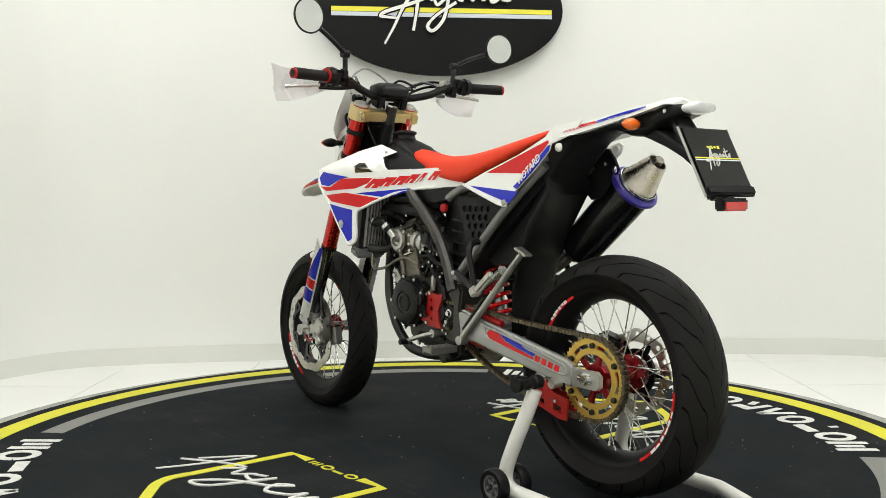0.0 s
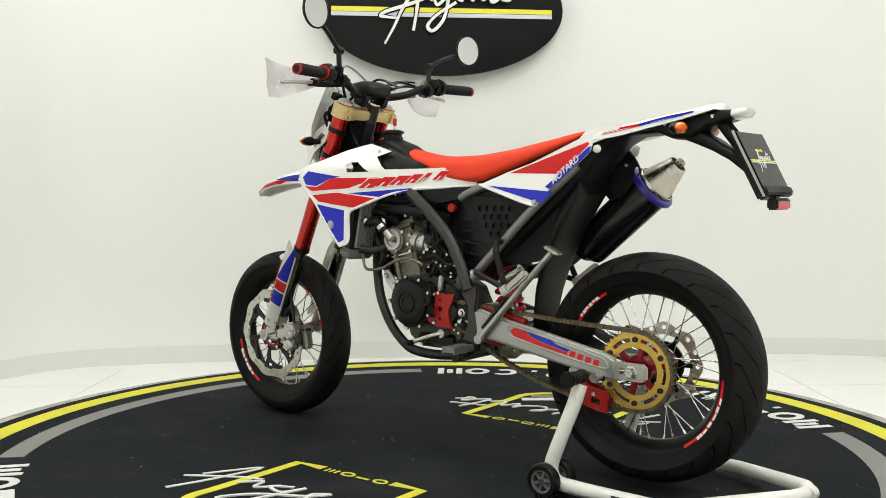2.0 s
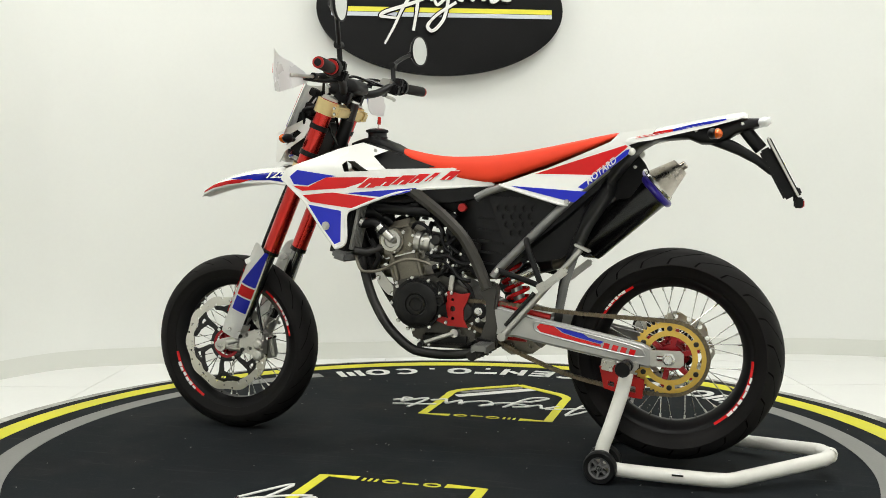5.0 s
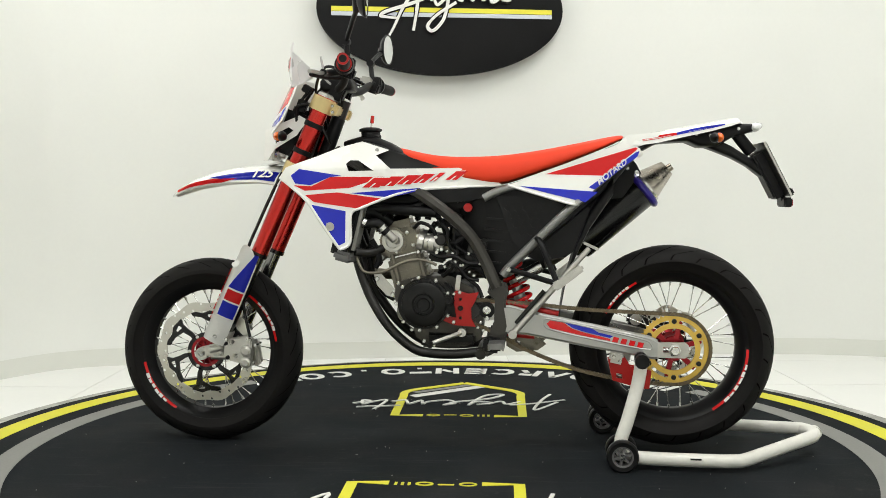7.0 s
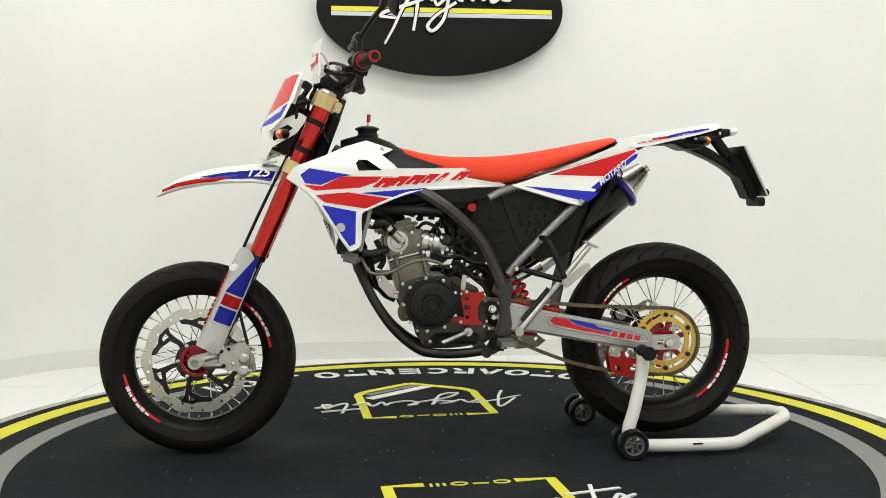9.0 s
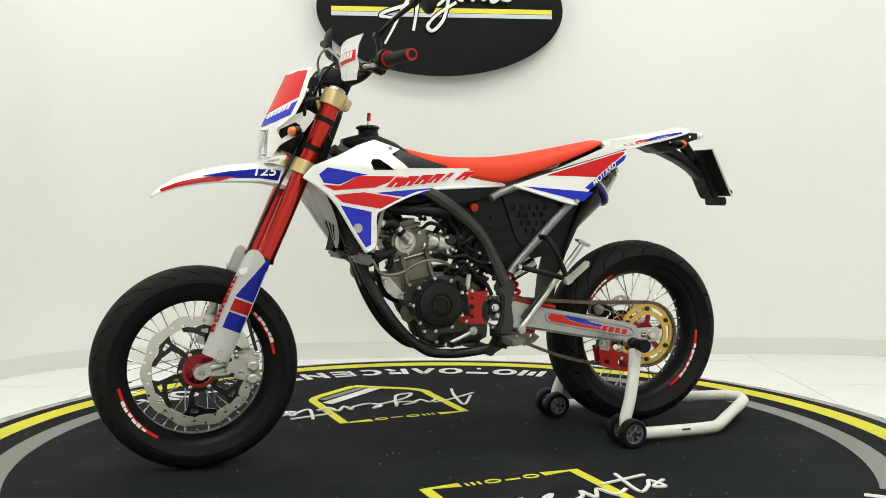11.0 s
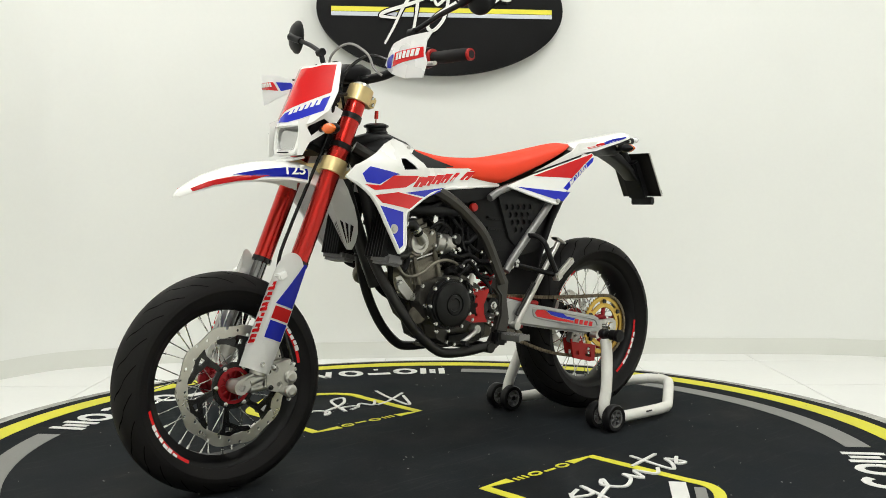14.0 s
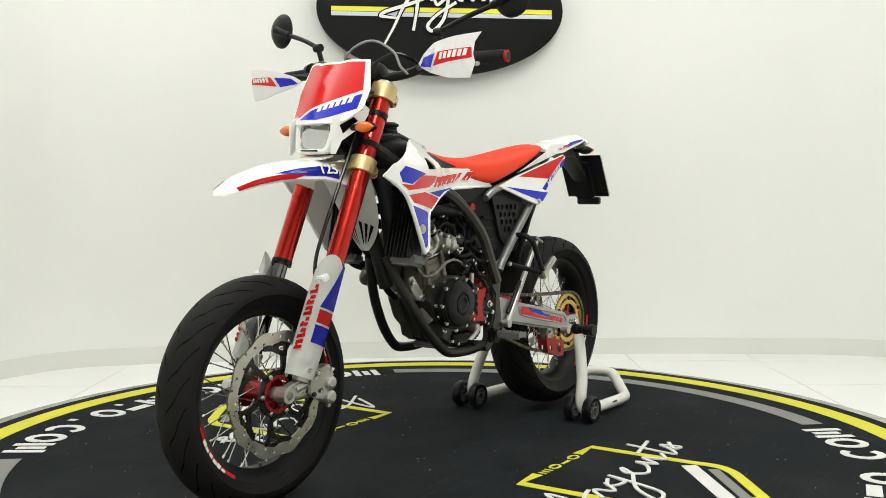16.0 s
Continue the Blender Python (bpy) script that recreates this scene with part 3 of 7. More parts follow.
# -- wheels --
def spoke_set(wheel, rim_r, hub_r, hub_w, count=36):
    kinds = []
    per = 2 * math.pi / count
    for k in range(4):
        side = -1 if k % 2 else 1
        lean = 1 if k < 2 else -1
        bm = B()
        a1 = lean * 0.62
        p0 = (hub_r * math.cos(a1), side * hub_w, hub_r * math.sin(a1))
        p1 = (rim_r, side * 0.006, 0)
        rod(bm, p0, p1, 0.0016, seg=6)
        d = (Vector(p0) - Vector(p1)).normalized()
        rod(bm, p1, Vector(p1) + d * 0.018, 0.0034, seg=6)
        kinds.append(bm)
    firsts = [None] * 4
    for i in range(count):
        k = i % 4
        m = pose(0, 0, 0, 0, -math.degrees(i * per), 0)
        if firsts[k] is None:
            firsts[k] = part("spoke", kinds[k], STEEL, wheel)
            firsts[k].matrix_basis = m
        else:
            same("spoke", firsts[k], wheel, m)


def make_wheel(name, at, R, half, rim_r, tyre_mat, label, stickers):
    w = group_part(name, None, pose(*at), label)
    prof = [(rim_r - 0.004, -half * 0.70), (rim_r + 0.008, -half * 0.82), (rim_r + 0.030, -half * 0.97), (R - 0.046, -half), (R - 0.027, -half * 0.92), (R - 0.0105, -half * 0.68), (R - 0.0026, -half * 0.35)]
    prof = prof + [(R, 0)] + [(r, -y) for r, y in prof[::-1]]
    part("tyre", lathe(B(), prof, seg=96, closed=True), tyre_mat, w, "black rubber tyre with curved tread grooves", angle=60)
    q = half * 0.70
    rim = [(rim_r + 0.004, -q), (rim_r + 0.004, -q + 0.008), (rim_r - 0.014, -q + 0.014), (rim_r - 0.026, -0.012), (rim_r - 0.026, 0.012), (rim_r - 0.014, q - 0.014), (rim_r + 0.004, q - 0.008), (rim_r + 0.004, q), (rim_r - 0.010, q - 0.004), (rim_r - 0.020, q - 0.014), (rim_r - 0.034, 0.014), (rim_r - 0.034, -0.014), (rim_r - 0.020, -q + 0.014), (rim_r - 0.010, -q + 0.004)]
    part("rim", lathe(B(), rim, seg=96, closed=True), BLACK, w, "satin black rim")
    for sgn in (-1, 1):
        for a0, a1 in stickers:
            s = group_part("sticker", w, None, "red and white rim sticker")
            # bent strips on the lip of the rim
            def arc_strip(r0, r1, b0, b1, lift, mat, nm):
                bm = B()
                n = 14
                rows = []
                for k in range(n + 1):
                    a = radians(b0 + (b1 - b0) * k / n)
                    row = []
                    for r in (r0, (r0 + r1) / 2, r1):
                        yy = half * 0.70 - 0.30 * max(0.0, rim_r + 0.002 - r) + 0.0022 + lift
                        row.append(bm.verts.new((r * math.cos(a), sgn * yy, r * math.sin(a))))
                    rows.append(row)
                for p_, q_ in zip(rows, rows[1:]):
                    for i in range(2):
                        bm.faces.new((p_[i], p_[i + 1], q_[i + 1], q_[i]))
                ex = bmesh.ops.extrude_face_region(bm, geom=bm.faces[:])
                bmesh.ops.translate(bm, verts=[g for g in ex["geom"] if isinstance(g, bmesh.types.BMVert)], vec=(0, -sgn * 0.001, 0))
                part(nm, bm, mat, s)
            arc_strip(rim_r - 0.0105, rim_r + 0.0030, a0, a1, 0.0, RED_DECAL, "band")
            span = a1 - a0
            for k in range(6):
                u = a0 + span * (0.20 + 0.62 * k / 6)
                arc_strip(rim_r - 0.0090 + 0.002 * (k % 2), rim_r + 0.0018 - 0.0015 * (k % 3), u, u + span * (0.075 if k % 3 else 0.09), 0.0008, WHITE_DECAL, "bar")
    return w


FR, RR = 0.289, 0.304
front = make_wheel("front_wheel", (-0.729, 0, 0.288), FR, 0.0565, 0.223, TYRE_FRONT, "front wheel with petal brake disc and red hub", ((191, 239), (8, 53)))
rear = make_wheel("rear_wheel", (0.698, 0, 0.319), RR, 0.077, 0.227, TYRE_REAR, "rear wheel with gold sprocket and red hub", ((119, 153), (303, 359)))
spoke_set(front, 0.196, 0.040, 0.030)
spoke_set(rear, 0.200, 0.046, 0.034)


def star_ring(r_out, r_in, n, lobes, depth):
    return [((r_out + depth * math.cos(lobes * k * 2 * math.pi / n)) * math.cos(k * 2 * math.pi / n), (r_out + depth * math.cos(lobes * k * 2 * math.pi / n)) * math.sin(k * 2 * math.pi / n)) for k in range(n)]


# front disc, carrier and hub
holes = []
for k in range(30):
    a = k * 2 * math.pi / 30
    holes.append(ring_pts((0.141 + 0.008 * ((k % 3) - 1)) * math.cos(a), (0.141 + 0.008 * ((k % 3) - 1)) * math.sin(a), 0.0043, 8))
part("brake_disc", plate(B(), star_ring(0.155, 0, 120, 10, 0.0035), -0.070, -0.0655, [ring_pts(0, 0, 0.126, 60)] + holes), DISC, front, "drilled petal steel brake disc", angle=30)
bm = B()
for k in range(6):
    a = k * math.pi / 3 + 0.2
    def pol(r, d):
        return (r * math.cos(a + d), r * math.sin(a + d))
    bm = plate(B(), [pol(0.056, -0.10), pol(0.070, -0.10), pol(0.094, -0.02), pol(0.112, 0.00), pol(0.129, -0.06), pol(0.130, 0.22), pol(0.121, 0.40), pol(0.128, 0.58), pol(0.129, 0.70), pol(0.117, 0.68), pol(0.108, 0.46), pol(0.094, 0.17), pol(0.070, 0.10), pol(0.056, 0.12)], -0.071, -0.065, [[pol(0.106, 0.09), pol(0.120, 0.10), pol(0.117, 0.26), pol(0.110, 0.28)]])
    part("spider_arm", bm, GLOSS_BLACK, front, "black disc carrier arm")
bm = B()
plate(bm, ring_pts(0, 0, 0.060, 48), -0.071, -0.065, [ring_pts(0, 0, 0.042, 32)])
part("disc_carrier", bm, GLOSS_BLACK, front, "black disc carrier")
hub = group_part("hub", front, None, "red anodised hub")
part("flange", lathe(B(), [(0.012, -0.060), (0.018, -0.060), (0.040, -0.055), (0.042, -0.050), (0.026, -0.040), (0.024, 0), (0.028, 0.030), (0.044, 0.036), (0.044, 0.044), (0.020, 0.052), (0.012, 0.052)], seg=40, closed=True), HUB_RED, hub)
for k in range(6):
    a = k * math.pi / 3
    part("bolt", lathe(B(), [(0, -0.077), (0.006, -0.076), (0.0065, -0.070), (0, -0.07)], (0.052 * math.cos(a), 0, 0.052 * math.sin(a)), 10), STEEL, hub)
part("hub_ring", plate(B(), ring_pts(0, 0, 0.047, 40), -0.0735, -0.0715, [ring_pts(0, 0, 0.038, 40)]), HUB_RED, hub)
for k in range(10):
    a = k * math.pi / 5
    part("rib", box(B(), (0.031 * math.cos(a), -0.064, 0.031 * math.sin(a)), (0.018, 0.006, 0.003), (0, -math.degrees(a), 0)), HUB_RED, hub)
part("axle", rod(B(), (0, -0.112, 0), (0, 0.112, 0), 0.011), STEEL, front)
part("spacer", lathe(B(), [(0.012, -0.094), (0.017, -0.094), (0.018, -0.060), (0.012, -0.060)], seg=24, closed=True), ALU, front)

# rear hub, sprocket, disc
hub = group_part("hub", rear, None, "red anodised hub")
part("flange", lathe(B(), [(0.014, -0.082), (0.035, -0.082), (0.038, -0.078), (0.037, -0.060), (0.031, -0.040), (0.030, 0.0), (0.034, 0.036), (0.048, 0.042), (0.048, 0.052), (0.020, 0.060), (0.014, 0.060)], seg=40, closed=True), HUB_RED, hub)
for k in range(6):
    a = k * math.pi / 3 + 0.3
    part("spider_arm", box(B(), (0.058 * math.cos(a), -0.080, 0.058 * math.sin(a)), (0.052, 0.010, 0.015), (0, -math.degrees(a), 0), 0.002), HUB_RED, hub)
slots = []
for k in range(6):
    a = k * math.pi / 3
    ins, outs = [], []
    for j in range(7):
        b = a + (-0.34 + 0.68 * j / 6)
        ins.append((0.077 * math.cos(b), 0.077 * math.sin(b)))
        outs.append((0.087 * math.cos(b), 0.087 * math.sin(b)))
    slots.append(ins + outs[::-1])
teeth = []
NT = 50
for k in range(NT * 4):
    a = k * 2 * math.pi / (NT * 4)
    r = (0.0995, 0.1015, 0.1065, 0.1015)[k % 4]
    teeth.append((r * math.cos(a), r * math.sin(a)))
part("sprocket", plate(B(), teeth, -0.092, -0.0865, [ring_pts(0, 0, 0.062, 48)] + slots), GOLD, rear, "gold anodised chain sprocket", angle=30)
for k in range(6):
    a = k * math.pi / 3 + math.pi / 6
    part("bolt", lathe(B(), [(0, -0.099), (0.007, -0.098), (0.008, -0.091), (0, -0.091)], (0.083 * math.cos(a), 0, 0.083 * math.sin(a)), 10), DARK_STEEL, rear)
holes = [ring_pts(0.098 * math.cos(k * math.pi / 8), 0.098 * math.sin(k * math.pi / 8), 0.007, 8) for k in range(16)]
part("brake_disc", plate(B(), star_ring(0.108, 0, 96, 8, 0.005), 0.070, 0.074, [ring_pts(0, 0, 0.078, 40)] + holes), DISC, rear, "petal steel brake disc", angle=30)
part("disc_carrier", plate(B(), ring_pts(0, 0, 0.060, 36), 0.068, 0.075, [ring_pts(0, 0, 0.044, 24)]), GLOSS_BLACK, rear)
for k in range(6):
    a = k * math.pi / 3
    bm = box(B(), (0.070 * math.cos(a), 0.0715, 0.070 * math.sin(a)), (0.030, 0.006, 0.012), (0, -math.degrees(a), 0))
    part("spider_arm", bm, GLOSS_BLACK, rear)
part("axle", rod(B(), (0, -0.116, 0), (0, 0.116, 0), 0.010), STEEL, rear)

# -- fork --
def fx(z):
    return -0.346 - (1.05 - z) * 0.445


fork = group_part("fork", label="red anodised upside-down fork with white guards")
DIRF = Vector((0.445, 0, 1)).normalized()
for sy in (-0.094, 0.094):
    sd = 1 if sy > 0 else -1
    part("outer_tube", rod(B(), (fx(1.068), sy, 1.068), (fx(0.60), sy, 0.60), 0.0270, 0.0258, 28), ANOD_RED, fork, "glossy red anodised tube")
    part("wiper", rod(B(), (fx(0.60), sy, 0.60), (fx(0.588), sy, 0.588), 0.0275, seg=24), GLOSS_BLACK, fork)
    part("inner_tube", rod(B(), (fx(0.592), sy, 0.592), (fx(0.33), sy, 0.33), 0.0195, seg=24), CHROME_REFLECTING_DARK, fork, "chromed slider tube, dark reflection put in its colour")
    part("cap", lathe(B(), [(0, 0.012), (0.016, 0.012), (0.024, 0.008), (0.026, 0), (0, 0)], seg=24), ALU, fork).matrix_basis = Matrix.Translation((fx(1.068), sy, 1.068)) @ Vector((0, 1, 0)).rotation_difference(DIRF).to_matrix().to_4x4()
    for z in (0.985, 0.905):
        part("strap", rod(B(), (fx(z + 0.007), sy, z + 0.007), (fx(z - 0.007), sy, z - 0.007), 0.0295, seg=24), BLACK, fork, "black rubber strap")
    bm = B()
    rod(bm, (fx(0.362), sy, 0.362), (fx(0.312), sy, 0.312), 0.0245, 0.0225, seg=20)
    rod(bm, (-0.729, sy - 0.018, 0.288), (-0.729, sy + 0.018, 0.288), 0.0195, seg=24)
    box(bm, (-0.704, sy, 0.296), (0.050, 0.032, 0.036), (0, -14, 0), 0.006)
    box(bm, (-0.677, sy, 0.298), (0.030, 0.028, 0.030), (0, 24, 0), 0.005)
    part("axle_clamp", bm, ALU, fork, "cast aluminium axle clamp")
    # guard: a half shell round the slider, decals on its outside
    guard = group_part("fork_guard", fork, None, "white plastic fork guard with red and blue decal")
    def shell(z0, z1, a0, a1, r, lift, mat, nm, taper=0.0, thick=0.003):
        bm = B()
        rows = []
        n = 10
        m = 12
        for j in range(n + 1):
            z = z0 + (z1 - z0) * j / n
            top = step((z - 0.53) / 0.05)
            row = []
            for k in range(m + 1):
                a = radians(a0 + (a1 - taper * j / n - a0) * k / m)
                rr = r * (1 + 0.05 * math.sin(3 * (z - 0.3) / 0.25)) + lift
                # a: the turn from the outer side, forwards positive
                ox, oy = -math.sin(a) * rr * 1.20, sd * (math.cos(a) * rr * 0.9)
                zz = z - (0.045 * (abs(k / m - 0.5) * 2) ** 2 * top if nm == "shell" else 0)
                row.append(bm.verts.new((fx(zz) + ox * 0.93 - 0.016, sy + oy + sd * 0.004, zz + ox * -0.38)))
            rows.append(row)
        for p_, q_ in zip(rows, rows[1:]):
            for i in range(m):
                bm.faces.new((p_[i], p_[i + 1], q_[i + 1], q_[i]))
        bmesh.ops.solidify(bm, geom=bm.faces[:], thickness=thick)
        for v in bm.verts:
            if nm == "bar":
                v.co.z += 0.35 * (v.co.y - sy) * sd
        part(nm, bm, mat, guard)
    shell(0.325, 0.615, -42, 105, 0.036, 0.0, WHITE, "shell")
    shell(0.488, 0.598, -34, 34, 0.036, 0.0016, BLUE_DECAL, "patch", 52.0, 0.001)
    shell(0.452, 0.483, -34, 32, 0.036, 0.0016, RED_DECAL, "patch", thick=0.001)
    shell(0.405, 0.447, -34, 32, 0.036, 0.0016, BLUE_DECAL, "patch", thick=0.001)
    for k in range(6):
        z = 0.378 + k * 0.0262
        shell(z, z + 0.0085, 54 - 2 * (k % 2), 86, 0.036, 0.0016, RED_DECAL, "bar", thick=0.001)
        shell(z + 0.0125, z + 0.0210, 54, 84 - 8 * (k % 3), 0.036, 0.0016, RED_DECAL, "bar", thick=0.001)
        shell(z + 0.0085, z + 0.0125, 54 if k % 2 else 72, 62 if k % 2 else 82, 0.036, 0.0016, RED_DECAL, "bar", thick=0.001)
    part("clip", box(B(), (fx(0.560) - 0.048, sy + sd * 0.020, 0.566), (0.026, 0.028, 0.018), (0, -24, 0), 0.003), WHITE, guard)
    bolts(guard, [(fx(0.350) - 0.022, sy + sd * 0.036, 0.345), (fx(0.345) + 0.014, sy + sd * 0.032, 0.335)], 0.0065, 0.006, axis=sd)

# triple clamps
for z, tall, nm in ((1.046, 0.040, "upper_clamp"), (0.850, 0.036, "lower_clamp")):
    bm = B()
    for sy in (-0.094, 0.094):
        rod(bm, (fx(z - tall / 2), sy, z - tall / 2), (fx(z + tall / 2), sy, z + tall / 2), 0.0355, seg=28)
        box(bm, (fx(z) + 0.034, sy, z - 0.015), (0.030, 0.030, tall * 0.8), (0, 24, 0), 0.004)
    box(bm, (fx(z) + 0.020, 0, z - 0.008), (0.052, 0.19, tall * 0.8), (0, 24, 0), 0.005)
    part(nm, bm, PALE_GOLD, fork, "gold anodised triple clamp")
bolts(fork, [(fx(z) + 0.034, -0.110, z - 0.015 + o) for z in (1.046, 0.850) for o in (-0.009, 0.009)], 0.005, 0.005)
part("stem", rod(B(), (fx(0.84) + 0.055, 0, 0.83), (fx(1.05) + 0.048, 0, 1.065), 0.019), DARK_STEEL, fork)
part("stem_nut", rod(B(), (fx(1.05) + 0.040, 0, 1.05), (fx(1.07) + 0.043, 0, 1.072), 0.017, seg=6), STEEL, fork)

# front brake caliper and hose
cal = group_part("front_caliper", m=pose(0.008, 0, -0.003), label="cast aluminium front brake caliper")
bm = plate(B(), [(-0.668, 0.334), (-0.592, 0.348), (-0.579, 0.334), (-0.580, 0.296), (-0.588, 0.262), (-0.600, 0.248), (-0.616, 0.262), (-0.648, 0.270), (-0.668, 0.284)], -0.112, -0.076, [ring_pts(-0.640, 0.328, 0.006, 10), ring_pts(-0.628, 0.285, 0.006, 10)])
bmesh.ops.bevel(bm, geom=[e for e in bm.edges if len(e.link_faces) == 2 and e.calc_face_angle(0) > 1.2], offset=0.004, segments=2, affect="EDGES")
part("body", bm, ALU, cal)
for px, pz in ((-0.596, 0.302), (-0.597, 0.266)):
    part("piston_cap", lathe(B(), [(0, -0.124), (0.010, -0.124), (0.012, -0.122), (0.0165, -0.121), (0.018, -0.116), (0.018, -0.108), (0, -0.108)], (px, 0, pz), 24), ALU, cal)
part("outer_half", box(B(), (-0.590, -0.050, 0.288), (0.040, 0.036, 0.080), (0, -10, 0), 0.007), ALU, cal)
part("pad_pin", rod(B(), (-0.572, -0.100, 0.318), (-0.572, -0.045, 0.318), 0.005, seg=10), STEEL, cal)
bm = B()
tube(bm, [(-0.712, -0.100, 0.300), (-0.690, -0.098, 0.306), (-0.660, -0.095, 0.312)], 0.014)
tube(bm, [(-0.712, -0.098, 0.282), (-0.690, -0.092, 0.280), (-0.655, -0.090, 0.280)], 0.010)
part("bracket", bm, ALU, cal)
bolts(cal, [(-0.660, -0.112, 0.324), (-0.654, -0.112, 0.281)], 0.0065, 0.006, DARK_STEEL)
bolts(cal, [(-0.590, -0.112, 0.337), (-0.600, -0.112, 0.254)], 0.006, 0.006)
bolts(cal, [(-0.585, -0.108, 0.335), (-0.600, -0.108, 0.245), (-0.578, -0.1, 0.265)], 0.006, 0.008)
hose = [(-0.262, 0.06, 1.120), (-0.330, 0.02, 1.130), (-0.382, -0.035, 1.08), (-0.408, -0.060, 0.99), (-0.452, -0.070, 0.90), (-0.503, -0.072, 0.80), (-0.556, -0.070, 0.69), (-0.594, -0.072, 0.60), (-0.606, -0.090, 0.50), (-0.596, -0.100, 0.42), (-0.577, -0.106, 0.34)]
part("brake_hose", tube(B(), hose, 0.0048, 10), GLOSS_BLACK, bike, "black brake hose")

# -- front mudguard --
bm = B()
rings = []
prof = [(-0.846, 0.776, 0.024, 0.004), (-0.825, 0.796, 0.050, 0.014), (-0.775, 0.825, 0.072, 0.026), (-0.710, 0.847, 0.083, 0.036), (-0.640, 0.861, 0.088, 0.044), (-0.560, 0.868, 0.088, 0.050), (-0.500, 0.866, 0.086, 0.056), (-0.450, 0.852, 0.080, 0.058)]
prof = [(x, z, w * 0.88, drop * 1.05) for x, z, w, drop in prof]
for x, z, w, drop in prof:
    top = [(x, w * math.sin(a), z - drop * (1 - math.cos(a)) ** 0.9 - 0.0) for a in [radians(-90 + 180 * k / 14) for k in range(15)]]
    low = [(px, py * 0.95, pz - 0.004) for px, py, pz in top[::-1]]
    rings.append(top + low)
loft(bm, rings)
fender = group_part("front_mudguard", label="white front mudguard with red and blue decals")
part("blade", bm, WHITE, fender, angle=50)


def fender_z(x, a):
    for (x0, z0, w0, d0), (x1, z1, w1, d1) in zip(prof, prof[1:]):
        if x0 <= x <= x1:
            t = (x - x0) / (x1 - x0)
            z, w, d = z0 + (z1 - z0) * t, w0 + (w1 - w0) * t, d0 + (d1 - d0) * t
            return w * math.sin(a), z - d * (1 - math.cos(a)) ** 0.9
    return 0, 0


def fender_patch(quad, mat, nm, lift=0.0015, label=""):
    """A decal on the blade between stations (x, degrees from the crown)."""
    bm = B()
    n, m = 10, 5
    rows = []
    for j in range(n + 1):
        u = j / n
        row = []
        for k in range(m + 1):
            v = k / m
            x = (quad[0][0] * (1 - u) + quad[1][0] * u) * (1 - v) + (quad[3][0] * (1 - u) + quad[2][0] * u) * v
            a = radians((quad[0][1] * (1 - u) + quad[1][1] * u) * (1 - v) + (quad[3][1] * (1 - u) + quad[2][1] * u) * v)
            y, z = fender_z(x, a)
            nrm = Vector((0, math.sin(a) * 0.8, math.cos(a) + 0.2)).normalized()
            row.append(bm.verts.new(Vector((x, y, z)) + nrm * lift))
        rows.append(row)
    for p_, q_ in zip(rows, rows[1:]):
        for i in range(m):
            bm.faces.new((p_[i], p_[i + 1], q_[i + 1], q_[i]))
    bmesh.ops.solidify(bm, geom=bm.faces[:], thickness=0.0008)
    return part(nm, bm, mat, fender, label)


for s in (-1, 1):
    fender_patch([(-0.824, 54 * s), (-0.62, 77 * s), (-0.67, 89 * s), (-0.822, 87 * s)], RED_DECAL, "patch", label="red decal")
    fender_patch([(-0.72, 58 * s), (-0.492, 47 * s), (-0.505, 83 * s), (-0.645, 81 * s)], BLUE_DECAL, "patch", label="blue decal")


def lettering(txt, size, mat, parent, m, name="lettering", shear=0.2, label=""):
    cu = bpy.data.curves.new(name, "FONT")
    cu.body, cu.size, cu.extrude, cu.shear, cu.align_x = txt, size, 0.0006, shear, "CENTER"
    cu.offset = size * 0.012
    tmp = bpy.data.objects.new(name, cu)
    scene.collection.objects.link(tmp)
    me = bpy.data.meshes.new_from_object(tmp.evaluated_get(bpy.context.evaluated_depsgraph_get()))
    bpy.data.objects.remove(tmp)
    ob = new(name, me)
    me.materials.clear()
    me.materials.append(mat)
    ob.parent, ob.matrix_basis = parent, m
    return tagged(ob, label) if label else ob


lettering("125", 0.046, WHITE_DECAL, fender, pose(-0.545, -0.0800, 0.8295, 50, 0, -1), shear=0.3, label="white number on blue decal")
scoop = [(0.835, -0.435, 0.088), (0.79, -0.402, 0.082), (0.74, -0.372, 0.074), (0.70, -0.352, 0.064), (0.665, -0.338, 0.050), (0.64, -0.329, 0.034), (0.618, -0.322, 0.014)]


def scoop_x(z, y):
    for (za, xa, wa), (zb, xb, wb) in zip(scoop, scoop[1:]):
        if zb <= z <= za:
            t = (za - z) / (za - zb)
            return xa + (xb - xa) * t + 0.30 * abs(y)
    return scoop[-1][1] + 0.30 * abs(y)


